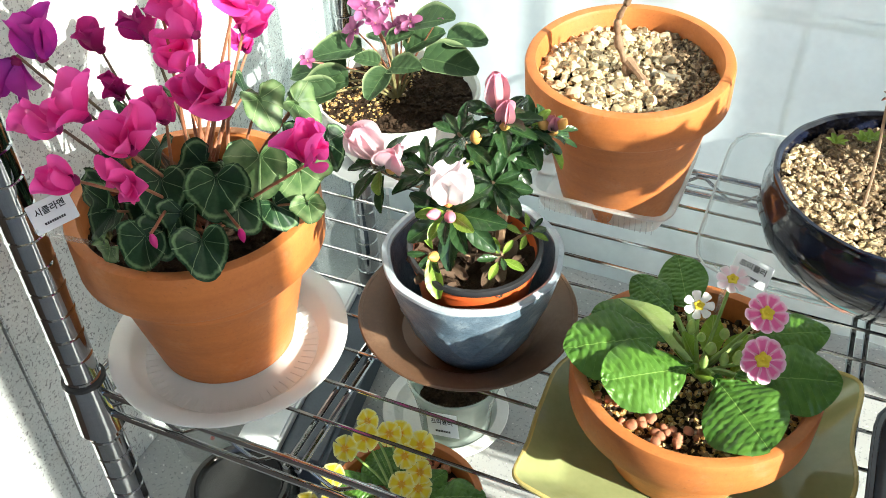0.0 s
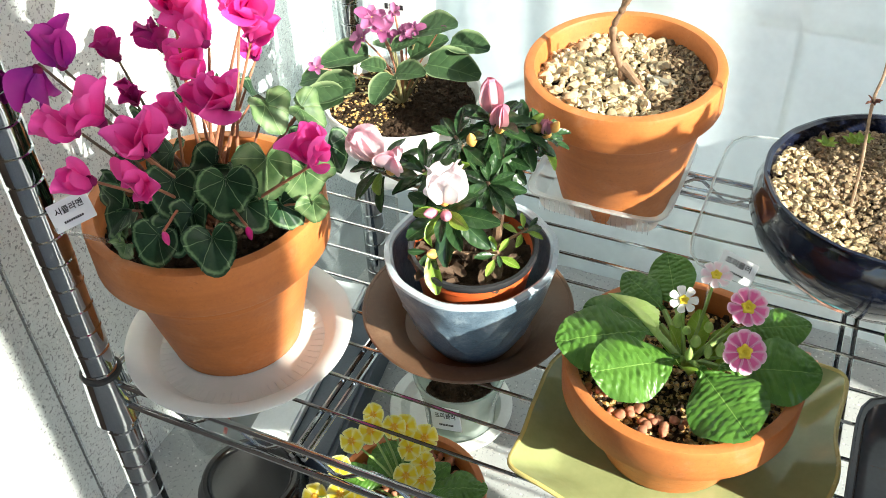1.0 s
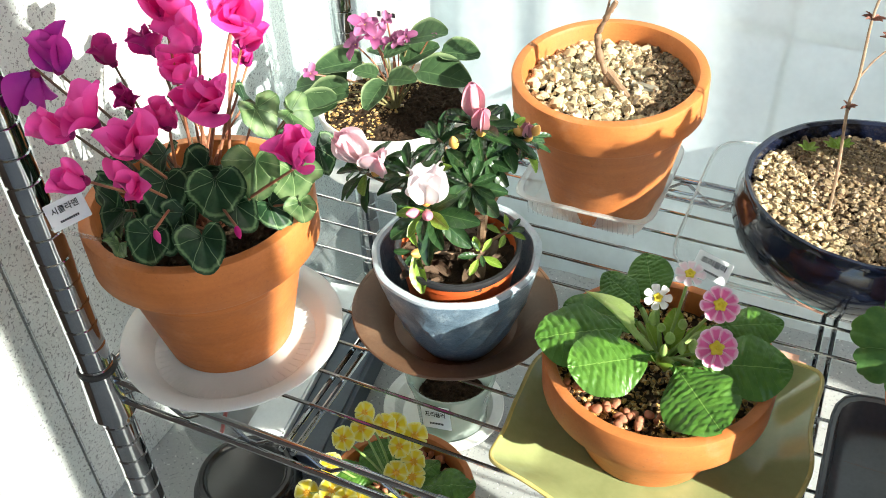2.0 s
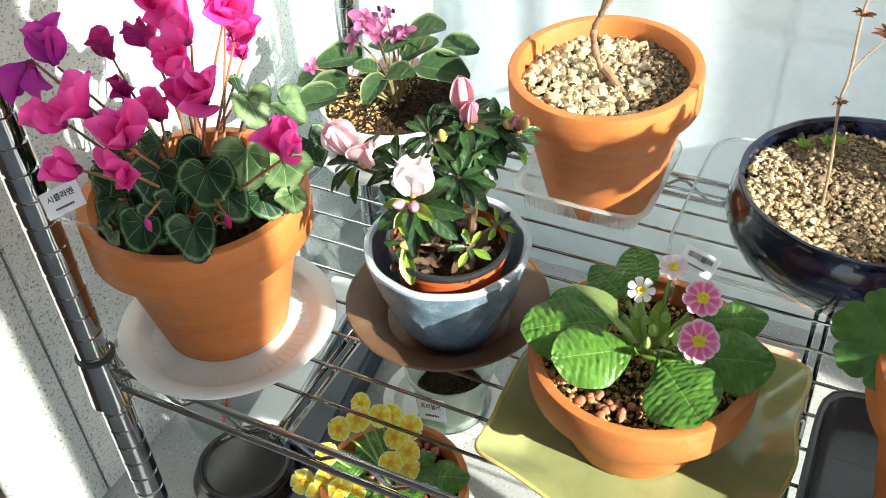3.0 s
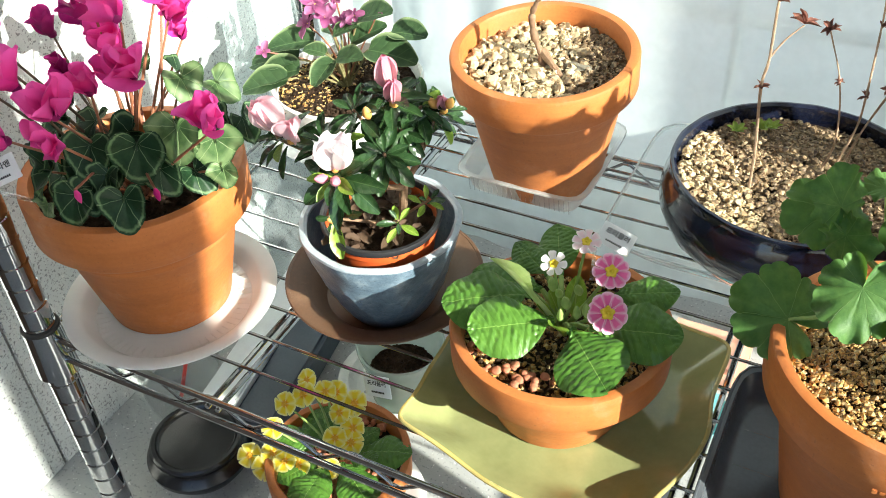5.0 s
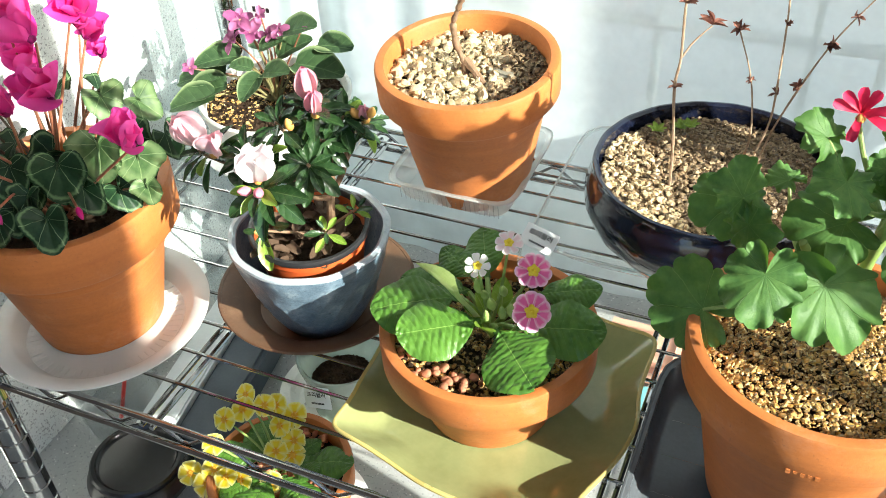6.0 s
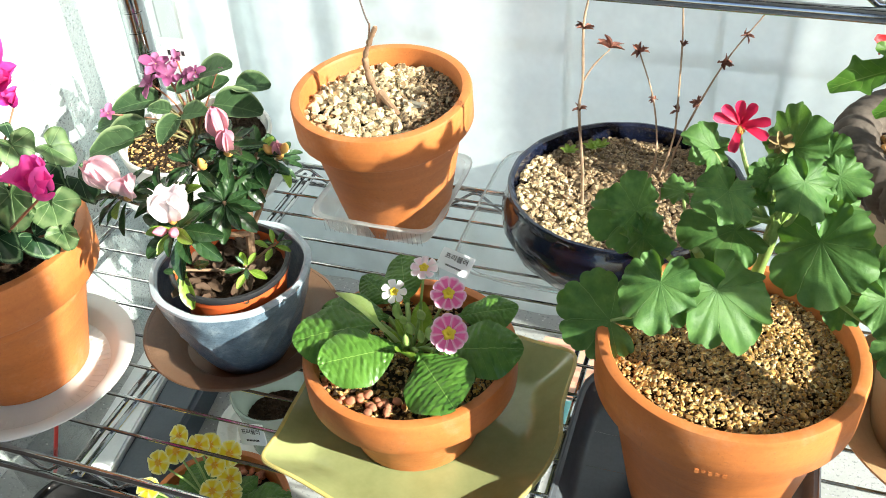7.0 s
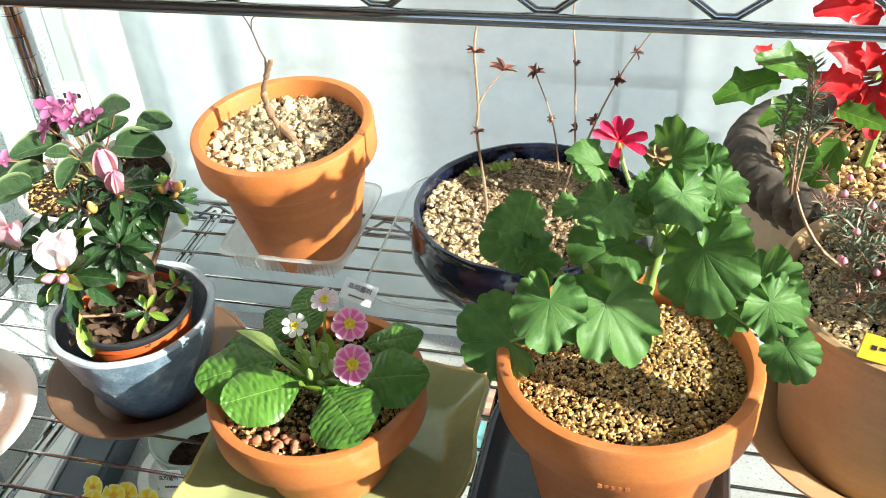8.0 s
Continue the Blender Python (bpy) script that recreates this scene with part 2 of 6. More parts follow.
def terracotta(name, c1, c2, bloom=0.25):
    """Fired clay with turning rings, pale lime bloom and darker damp stains."""
    m, nt, ns, ln, b = nodes(name)
    big, small = noise_tex(nt, 14), noise_tex(nt, 260, 3)
    c = ns.new("ShaderNodeTexCoord")
    mp = ns.new("ShaderNodeMapping")
    mp.inputs["Scale"].default_value = (4.0, 4.0, 130.0)
    ln.new(c.outputs["Object"], mp.inputs["Vector"])
    rings = ns.new("ShaderNodeTexNoise")
    rings.inputs["Scale"].default_value, rings.inputs["Detail"].default_value = 1.0, 4
    ln.new(mp.outputs[0], rings.inputs["Vector"])
    ring = rings.outputs["Fac"]
    tone = calc(nt, 'ADD', calc(nt, 'ADD', calc(nt, 'MULTIPLY', big, 0.5), calc(nt, 'MULTIPLY', small, 0.2)), calc(nt, 'MULTIPLY', ring, 0.3))
    col = ramp(nt, ((0.36, c1), (0.64, c2)), tone)
    damp = ramp(nt, ((0.55, (0, 0, 0)), (0.7, (1, 1, 1))), noise_tex(nt, 9, 5, 0.65))
    col = mixed(nt, calc(nt, 'MULTIPLY', damp, 0.35), col, tuple(q * 0.62 for q in c1))
    lime = ramp(nt, ((0.56, (0, 0, 0)), (0.76, (1, 1, 1))), noise_tex(nt, 26, 7, 0.72))
    col = mixed(nt, calc(nt, 'MULTIPLY', lime, bloom), col, (0.72, 0.5, 0.36))
    specks = ramp(nt, ((0.68, (0, 0, 0)), (0.74, (1, 1, 1))), noise_tex(nt, 420, 1))
    col = mixed(nt, calc(nt, 'MULTIPLY', specks, 0.3), col, (0.2, 0.07, 0.03))
    ln.new(col, b.inputs["Base Color"])
    ln.new(calc(nt, 'ADD', calc(nt, 'MULTIPLY', big, 0.35), 0.34), b.inputs["Roughness"])
    b.inputs["Specular IOR Level"].default_value = 0.4
    bump(nt, b, calc(nt, 'ADD', small, calc(nt, 'MULTIPLY', ring, 1.5)), 0.3, 0.0006)
    return m


def thin(name, colour, share=0.3, rough=0.45, tint=None, spec=0.4, relief=0.5):
    """Adds light that passes through a leaf or petal. colour(nt) gives the colour socket."""
    m, nt, ns, ln, b = nodes(name)
    col, height = colour(nt)
    ln.new(col, b.inputs["Base Color"])
    b.inputs["Roughness"].default_value = rough
    b.inputs["Specular IOR Level"].default_value = spec
    t = ns.new("ShaderNodeBsdfTranslucent")
    ln.new(mixed(nt, 1.0, col, tint or (1, 1, 1), 'MULTIPLY'), t.inputs["Color"])
    mx = ns.new("ShaderNodeMixShader")
    mx.inputs[0].default_value = share
    ln.new(b.outputs[0], mx.inputs[1])
    ln.new(t.outputs[0], mx.inputs[2])
    ln.new(mx.outputs[0], ns["Material Output"].inputs["Surface"])
    if height is not None:
        bump(nt, b, height, relief, 0.0008)
    return m


def uv_parts(nt):
    c = nt.nodes.new("ShaderNodeTexCoord")
    s = nt.nodes.new("ShaderNodeSeparateXYZ")
    nt.links.new(c.outputs["UV"], s.inputs[0])
    return s.outputs[0], s.outputs[1]


def object_random(nt):
    return nt.nodes.new("ShaderNodeObjectInfo").outputs["Random"]


def pinnate(dark, light, vein, count=8, slope=1.3, mid=0.06, width=0.12, edge=None):
    """Leaf colour with a midrib and side veins."""
    def colour(nt):
        u, v = uv_parts(nt)
        a = calc(nt, 'MULTIPLY', calc(nt, 'ABSOLUTE', calc(nt, 'SUBTRACT', u, 0.5)), 2.0)
        ribs = calc(nt, 'ABSOLUTE', calc(nt, 'SINE', calc(nt, 'MULTIPLY', calc(nt, 'SUBTRACT', calc(nt, 'MULTIPLY', v, count), calc(nt, 'MULTIPLY', a, slope)), math.pi)))
        rib = calc(nt, 'SUBTRACT', 1.0, calc(nt, 'DIVIDE', ribs, width * 2), 0)
        main = calc(nt, 'SUBTRACT', 1.0, calc(nt, 'DIVIDE', a, mid))
        line = calc(nt, 'MAXIMUM', calc(nt, 'MULTIPLY', calc(nt, 'MAXIMUM', rib, 0.0), 0.6), calc(nt, 'MAXIMUM', main, 0.0))
        col = ramp(nt, ((0.3, dark), (0.72, light)), noise_tex(nt, 6, 5))
        col = mixed(nt, calc(nt, 'MULTIPLY', object_random(nt), 0.5), col, light)
        if edge:
            col = mixed(nt, ramp(nt, ((0.82, (0, 0, 0)), (0.97, (1, 1, 1))), a), col, edge)
        col = mixed(nt, line, col, vein)
        return col, calc(nt, 'ADD', ribs, calc(nt, 'MULTIPLY', noise_tex(nt, 40, 3), 0.5))
    return colour


def rayed(dark, light, vein, count=7, width=0.05, band=None, band_at=(0.5, 0.6, 0.8, 0.9), strength=0.6):
    """Colour of a round leaf with veins out from its stalk, and a pale band where it has one."""
    def colour(nt):
        s, a = uv_parts(nt)
        w = calc(nt, 'ADD', a, calc(nt, 'MULTIPLY', calc(nt, 'SUBTRACT', noise_tex(nt, 5, 2), 0.5), 0.03))
        d = calc(nt, 'ABSOLUTE', calc(nt, 'SUBTRACT', calc(nt, 'FRACT', calc(nt, 'ADD', calc(nt, 'MULTIPLY', w, count), 0.5)), 0.5))
        line = calc(nt, 'MAXIMUM', calc(nt, 'SUBTRACT', 1.0, calc(nt, 'DIVIDE', calc(nt, 'MULTIPLY', d, calc(nt, 'ADD', s, 0.15)), width)), 0.0)
        col = ramp(nt, ((0.3, dark), (0.7, light)), noise_tex(nt, 5, 5))
        if band:
            q = calc(nt, 'ADD', s, calc(nt, 'MULTIPLY', calc(nt, 'SUBTRACT', noise_tex(nt, 9, 3), 0.5), 0.12))
            z = ramp(nt, ((band_at[0], (0, 0, 0)), (band_at[1], (1, 1, 1)), (band_at[2], (1, 1, 1)), (band_at[3], (0, 0, 0))), q)
            col = mixed(nt, calc(nt, 'MULTIPLY', z, 0.6), col, band)
        else:
            col = mixed(nt, calc(nt, 'MULTIPLY', object_random(nt), 0.45), col, light)
        col = mixed(nt, calc(nt, 'MULTIPLY', line, strength), col, vein)
        return col, calc(nt, 'ADD', calc(nt, 'MULTIPLY', line, -1.0), calc(nt, 'MULTIPLY', noise_tex(nt, 30, 3), 0.5))
    return colour


def petal_colour(base, mid, tip, vary=0.3, pale=None):
    def colour(nt):
        u, v = uv_parts(nt)
        q = calc(nt, 'ADD', v, calc(nt, 'MULTIPLY', calc(nt, 'SUBTRACT', noise_tex(nt, 6, 4), 0.5), 0.35))
        col = ramp(nt, ((0.05, base), (0.4, mid), (0.92, tip)), q)
        col = mixed(nt, calc(nt, 'MULTIPLY', object_random(nt), vary), col, pale or mid)
        return col, calc(nt, 'ADD', calc(nt, 'MULTIPLY', calc(nt, 'ABSOLUTE', calc(nt, 'SINE', calc(nt, 'MULTIPLY', u, 26.0))), 0.25), noise_tex(nt, 5, 3))
    return colour


def rimmed_petal(base, mid, edge):
    """Petal colour with a pale margin and a darker middle line."""
    def colour(nt):
        u, v = uv_parts(nt)
        a = calc(nt, 'MULTIPLY', calc(nt, 'ABSOLUTE', calc(nt, 'SUBTRACT', u, 0.5)), 2.0)
        q = calc(nt, 'ADD', v, calc(nt, 'MULTIPLY', calc(nt, 'SUBTRACT', noise_tex(nt, 6, 4), 0.5), 0.25))
        col = ramp(nt, ((0.05, base), (0.3, mid), (0.75, mid), (0.98, edge)), q)
        out = ramp(nt, ((0.4, (0, 0, 0)), (0.98, (1, 1, 1))), a)
        col = mixed(nt, calc(nt, 'MULTIPLY', out, 0.75), col, edge)
        return col, noise_tex(nt, 8, 3)
    return colour


def pebbles(name, colours, rough=0.6, wet=None):
    """Stones, each of its own colour."""
    m, nt, ns, ln, b = nodes(name)
    g = ns.new("ShaderNodeNewGeometry")
    stops = [(i / (len(colours) - 1), c) for i, c in enumerate(colours)]
    col = ramp(nt, stops, g.outputs["Random Per Island"])
    spots = noise_tex(nt, 500, 4)
    col = mixed(nt, calc(nt, 'MULTIPLY', ramp(nt, ((0.5, (0, 0, 0)), (0.75, (1, 1, 1))), spots), 0.35), col, (0.09, 0.06, 0.035))
    ln.new(col, b.inputs["Base Color"])
    b.inputs["Roughness"].default_value = rough
    bump(nt, b, spots, 0.4, 0.0005)
    return m


def clear(name, tint=(0.95, 0.97, 0.97), haze=0.12, rough=0.15, haze_colour=(0.9, 0.92, 0.92), through_share=0.5):
    """Thin clear plastic: see-through, slightly milky, glossy at a slant."""
    m, nt, ns, ln, b = nodes(name)
    b.inputs["Base Color"].default_value = (*haze_colour, 1)
    b.inputs["Roughness"].default_value = 0.4
    t = ns.new("ShaderNodeBsdfTransparent")
    t.inputs[0].default_value = (*tint, 1)
    g = ns.new("ShaderNodeBsdfGlossy")
    g.inputs["Roughness"].default_value = rough
    tr = ns.new("ShaderNodeBsdfTranslucent")
    tr.inputs[0].default_value = (*haze_colour, 1)
    milk = ns.new("ShaderNodeMixShader")
    milk.inputs[0].default_value = through_share
    ln.new(b.outputs[0], milk.inputs[1])
    ln.new(tr.outputs[0], milk.inputs[2])
    m1, m2 = ns.new("ShaderNodeMixShader"), ns.new("ShaderNodeMixShader")
    cloudy = calc(nt, 'ADD', calc(nt, 'MULTIPLY', noise_tex(nt, 12, 4), haze * 0.8), haze * 0.6)
    ln.new(cloudy, m1.inputs[0])
    ln.new(t.outputs[0], m1.inputs[1])
    ln.new(milk.outputs[0], m1.inputs[2])
    fr = ns.new("ShaderNodeLayerWeight")
    fr.inputs[0].default_value = 0.5
    ln.new(calc(nt, 'ADD', calc(nt, 'MULTIPLY', calc(nt, 'POWER', fr.outputs["Facing"], 4.0), 0.6), 0.03), m2.inputs[0])
    ln.new(m1.outputs[0], m2.inputs[1])
    ln.new(g.outputs[0], m2.inputs[2])
    ln.new(m2.outputs[0], ns["Material Output"].inputs["Surface"])
    return m


def granite(name, low=(0.43, 0.45, 0.43), high=(0.53, 0.55, 0.53)):
    """Pale speckled stone."""
    m, nt, ns, ln, b = nodes(name)
    big = noise_tex(nt, 9, 5)
    col = ramp(nt, ((0.3, low), (0.7, high)), big)
    for scale, lo, hi, tone in ((260, 0.59, 0.66, (0.24, 0.25, 0.25)), (430, 0.6, 0.66, (0.36, 0.36, 0.35)), (220, 0.66, 0.71, (0.74, 0.74, 0.71))):
        spots = ramp(nt, ((lo, (0, 0, 0)), (hi, (1, 1, 1))), noise_tex(nt, scale, 2, 0.5))
        col = mixed(nt, spots, col, tone)
    ln.new(col, b.inputs["Base Color"])
    b.inputs["Roughness"].default_value = 0.5
    bump(nt, b, noise_tex(nt, 200, 3), 0.15, 0.0005)
    return m


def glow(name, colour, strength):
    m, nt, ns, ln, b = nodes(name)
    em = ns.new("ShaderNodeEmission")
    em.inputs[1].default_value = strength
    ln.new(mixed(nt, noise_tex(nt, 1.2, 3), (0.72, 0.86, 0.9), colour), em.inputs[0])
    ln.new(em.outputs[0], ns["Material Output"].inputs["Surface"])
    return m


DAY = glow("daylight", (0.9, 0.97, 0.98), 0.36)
CLAY = terracotta("terracotta", (0.39, 0.12, 0.032), (0.55, 0.186, 0.048), 0.18)
CLAY_DARK = terracotta("brown_clay", (0.095, 0.049, 0.027), (0.15, 0.08, 0.043), 0.1)
CLAY_TAN = terracotta("tan_clay", (0.36, 0.23, 0.115), (0.45, 0.305, 0.165), 0.08)
PLASTIC_ORANGE = plain("orange_plastic", (0.58, 0.1, 0.025), (0.66, 0.13, 0.035), 0.35, scale=10)
PLASTIC_BLACK = plain("black_plastic", (0.012, 0.012, 0.014), (0.03, 0.03, 0.032), 0.4)
WHITE = plain("white_plastic", (0.68, 0.71, 0.71), (0.79, 0.82, 0.82), 0.4, scale=18)
MILK = plain("milky_ceramic", (0.66, 0.66, 0.63), (0.8, 0.8, 0.77), 0.3, scale=12)
GREY_TRAY = plain("grey_plastic", (0.07, 0.08, 0.09), (0.1, 0.112, 0.125), 0.22, scale=20)
CHROME = plain("chrome", (0.37, 0.38, 0.39), (0.47, 0.48, 0.49), 0.08, 1.0, 25, 500, 0.03, rough_var=0.05)
RUBBER = plain("black_rubber", (0.01, 0.01, 0.01), (0.02, 0.02, 0.02), 0.6)
SOIL = plain("dark_soil", (0.018, 0.011, 0.007), (0.07, 0.042, 0.025), 0.9, scale=140, fine=700, bump_s=1.0, dist=0.002, spec=0.15)
BARK_CHIP = pebbles("bark_chips", ((0.09, 0.045, 0.022), (0.22, 0.12, 0.06), (0.035, 0.02, 0.012), (0.3, 0.19, 0.1)), 0.8)
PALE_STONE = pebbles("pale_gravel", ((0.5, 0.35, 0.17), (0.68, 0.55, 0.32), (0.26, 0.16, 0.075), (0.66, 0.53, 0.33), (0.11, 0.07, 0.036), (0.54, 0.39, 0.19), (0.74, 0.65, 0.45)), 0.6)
WHITE_STONE = pebbles("cream_gravel", ((0.44, 0.31, 0.15), (0.66, 0.55, 0.35), (0.24, 0.15, 0.07), (0.72, 0.63, 0.44), (0.46, 0.32, 0.15), (0.6, 0.48, 0.28), (0.12, 0.075, 0.036), (0.7, 0.6, 0.4)), 0.6)
GREY_STONE = plain("grey_flat_stone", (0.17, 0.15, 0.11), (0.27, 0.24, 0.18), 0.8, scale=90)
DARK_TWIG = plain("dark_twig", (0.07, 0.05, 0.045), (0.14, 0.1, 0.085), 0.75, scale=120)
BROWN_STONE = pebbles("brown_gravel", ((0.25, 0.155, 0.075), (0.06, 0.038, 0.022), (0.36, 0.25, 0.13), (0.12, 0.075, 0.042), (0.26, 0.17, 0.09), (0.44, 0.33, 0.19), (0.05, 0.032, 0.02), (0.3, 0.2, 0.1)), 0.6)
GOLD_STONE = pebbles("golden_grit", ((0.66, 0.36, 0.09), (0.13, 0.062, 0.02), (0.78, 0.5, 0.17), (0.04, 0.024, 0.012), (0.7, 0.4, 0.1), (0.22, 0.105, 0.034), (0.84, 0.66, 0.33), (0.05, 0.03, 0.014), (0.46, 0.22, 0.055)), 0.5)
RED_STONE = pebbles("red_clay_balls", ((0.42, 0.135, 0.07), (0.5, 0.2, 0.11), (0.34, 0.1, 0.05)), 0.75)
GRANITE = granite("speckled_stone", (0.58, 0.6, 0.58), (0.69, 0.71, 0.69))
FLOOR_MAT = granite("floor_stone", (0.33, 0.34, 0.33), (0.43, 0.44, 0.43))
PAINT = plain("white_wall_paint", (0.78, 0.78, 0.76), (0.83, 0.83, 0.81), 0.7, scale=5)
ROOM = plain("grey_wall", (0.09, 0.093, 0.088), (0.12, 0.123, 0.115), 0.7, scale=5)
GROUT = plain("white_grout", (0.7, 0.72, 0.72), (0.82, 0.83, 0.83), 0.8)
WOOD = plain("woody_stem", (0.15, 0.085, 0.045), (0.32, 0.2, 0.12), 0.8, scale=90, fine=400, bump_s=0.6, dist=0.001)
DARK_WOOD = plain("dark_brown_wood", (0.06, 0.038, 0.025), (0.11, 0.072, 0.048), 0.5, scale=14, fine=160)
TWIG = plain("dry_twig", (0.24, 0.15, 0.09), (0.42, 0.3, 0.2), 0.75, scale=120)
DRY_RED = plain("dry_flower", (0.13, 0.045, 0.035), (0.28, 0.12, 0.08), 0.8, scale=150)
STALK_RED = plain("reddish_stalk", (0.25, 0.09, 0.05), (0.4, 0.17, 0.09), 0.5, scale=60)
STALK_DARK = plain("dark_flower_stalk", (0.07, 0.05, 0.03), (0.15, 0.1, 0.055), 0.5, scale=60)
STEM_OLD = plain("old_green_stem", (0.12, 0.12, 0.045), (0.26, 0.22, 0.1), 0.6, scale=70)
STALK_GREEN = plain("green_stalk", (0.16, 0.27, 0.06), (0.3, 0.4, 0.12), 0.5, scale=60)
CALYX_GREEN = plain("pale_green_calyx", (0.2, 0.32, 0.07), (0.36, 0.46, 0.16), 0.5, scale=120)
BUD_PINK = plain("pink_bud", (0.55, 0.12, 0.2), (0.75, 0.3, 0.36), 0.5, scale=90)
BUD_ORANGE = plain("orange_bud_scale", (0.55, 0.25, 0.05), (0.7, 0.42, 0.12), 0.5, scale=90)
NAVY = plain("navy_glaze", (0.004, 0.006, 0.016), (0.012, 0.016, 0.035), 0.12, scale=50, fine=160, bump_s=0.25, coat=0.6)
ONGGI = plain("black_earthenware", (0.006, 0.006, 0.007), (0.016, 0.015, 0.016), 0.24, scale=20)
OLIVE = plain("olive_glaze", (0.23, 0.25, 0.105), (0.31, 0.33, 0.15), 0.10, scale=14, fine=120, bump_s=0.12)
PAPER = plain("white_label", (0.78, 0.8, 0.8), (0.84, 0.86, 0.86), 0.5, scale=20)
INK = plain("black_ink", (0.01, 0.01, 0.012), (0.02, 0.02, 0.022), 0.6)
YELLOW_TAG = plain("yellow_tag", (0.8, 0.5, 0.02), (0.85, 0.56, 0.04), 0.45)
RED_STICK = plain("red_plastic", (0.55, 0.02, 0.015), (0.62, 0.03, 0.02), 0.35)
TEAL = plain("teal_cloth", (0.12, 0.4, 0.42), (0.2, 0.5, 0.52), 0.8, scale=40)
PEACH = plain("peach_plastic", (0.7, 0.36, 0.25), (0.76, 0.42, 0.3), 0.6)
GREY_BAR = plain("grey_blue_box", (0.04, 0.055, 0.075), (0.075, 0.095, 0.12), 0.5, scale=12)
CLEAR = clear("clear_plastic")
FROST = clear("frosted_plastic", haze=0.45, rough=0.3)
SHEET = clear("vinyl_sheet", (0.86, 0.95, 0.97), 0.72, 0.3, (0.86, 0.94, 0.95), 0.35)
SHEET_THIN = clear("clear_vinyl_sheet", (0.86, 0.93, 0.94), 0.18, 0.25, (0.84, 0.92, 0.93))
GLASS = clear("thin_glass", (0.97, 0.98, 0.98), 0.03, 0.02)
L_CYC = thin("cyclamen_leaf", rayed((0.009, 0.03, 0.013), (0.022, 0.06, 0.024), (0.32, 0.45, 0.24), 7, 0.022, (0.2, 0.32, 0.15), (0.8, 0.87, 0.9, 0.95), 0.65), 0.15, 0.42, spec=0.22, relief=0.45)
L_CYC_PALE = thin("pale_cyclamen_leaf", rayed((0.04, 0.09, 0.035), (0.1, 0.18, 0.06), (0.36, 0.46, 0.22), 8, 0.035, (0.22, 0.31, 0.14), (0.5, 0.7, 0.85, 0.97)), 0.25, 0.45)
L_GER = thin("geranium_leaf", rayed((0.046, 0.125, 0.034), (0.115, 0.235, 0.064), (0.27, 0.41, 0.17), 7, 0.010, strength=0.5), 0.27, 0.48, (1.0, 1.0, 0.35), spec=0.24, relief=0.7)
def white_sheet(nt):
    return ramp(nt, ((0.3, (0.78, 0.8, 0.79)), (0.7, (0.86, 0.87, 0.86))), noise_tex(nt, 18)), noise_tex(nt, 90, 3)


THIN_WHITE = thin("translucent_white_plastic", white_sheet, 0.38, 0.25, relief=0.05)
WITHER = plain("withered_petal", (0.2, 0.13, 0.05), (0.36, 0.26, 0.11), 0.8, scale=120)
L_PRIM = thin("primrose_leaf", pinnate((0.04, 0.122, 0.018), (0.105, 0.24, 0.036), (0.24, 0.4, 0.1), 12, 1.3, 0.02, 0.022), 0.18, 0.32, relief=0.25)
L_PRIM_NEW = thin("young_primrose_leaf", pinnate((0.5, 0.62, 0.24), (0.62, 0.72, 0.38), (0.72, 0.78, 0.52), 9, 1.6, 0.08, 0.05), 0.25, 0.4)
L_AZ = thin("azalea_leaf", pinnate((0.011, 0.036, 0.012), (0.036, 0.085, 0.026), (0.08, 0.14, 0.05), 5, 1.2, 0.07, 0.05), 0.12, 0.27, spec=0.6, relief=0.22)
L_AZ_NEW = thin("young_azalea_leaf", pinnate((0.16, 0.3, 0.03), (0.28, 0.42, 0.06), (0.4, 0.5, 0.15), 6, 1.2, 0.08, 0.08), 0.3, 0.35, relief=0.2)
L_VIO = thin("violet_leaf", pinnate((0.02, 0.055, 0.02), (0.055, 0.105, 0.04), (0.1, 0.17, 0.07), 5, 1.2, 0.05, 0.05, (0.26, 0.34, 0.17)), 0.15, 0.6, spec=0.25)
L_POIN = thin("poinsettia_leaf", pinnate((0.035, 0.11, 0.012), (0.085, 0.2, 0.022), (0.2, 0.3, 0.08), 6, 1.2, 0.04, 0.05), 0.3, 0.4, relief=0.25)
L_NEEDLE = thin("needle_leaf", pinnate((0.11, 0.15, 0.09), (0.2, 0.25, 0.17), (0.3, 0.34, 0.26), 1, 0.5, 0.3, 0.05), 0.1, 0.5)
L_NEEDLE_RED = thin("reddish_needle_leaf", pinnate((0.28, 0.1, 0.08), (0.34, 0.2, 0.13), (0.4, 0.26, 0.2), 1, 0.5, 0.3, 0.05), 0.1, 0.5)
P_CYC = thin("cyclamen_petal", petal_colour((0.62, 0.015, 0.25), (0.85, 0.05, 0.4), (0.88, 0.1, 0.47), 0.4, (0.88, 0.2, 0.55)), 0.48, 0.5, spec=0.25, relief=0.1)
P_CYC_DARK = thin("old_cyclamen_petal", petal_colour((0.24, 0.004, 0.09), (0.42, 0.012, 0.17), (0.5, 0.025, 0.22), 0.35, (0.4, 0.02, 0.24)), 0.25, 0.55, relief=0.1)
P_CYC_PURPLE = thin("purple_cyclamen_petal", petal_colour((0.26, 0.012, 0.25), (0.5, 0.025, 0.34), (0.58, 0.04, 0.38), 0.4, (0.34, 0.02, 0.34)), 0.25, 0.55, relief=0.1)
P_AZ = thin("azalea_petal", petal_colour((0.9, 0.62, 0.64), (0.92, 0.76, 0.78), (0.9, 0.5, 0.6), 0.3, (0.92, 0.84, 0.84)), 0.4, 0.5, relief=0.1)
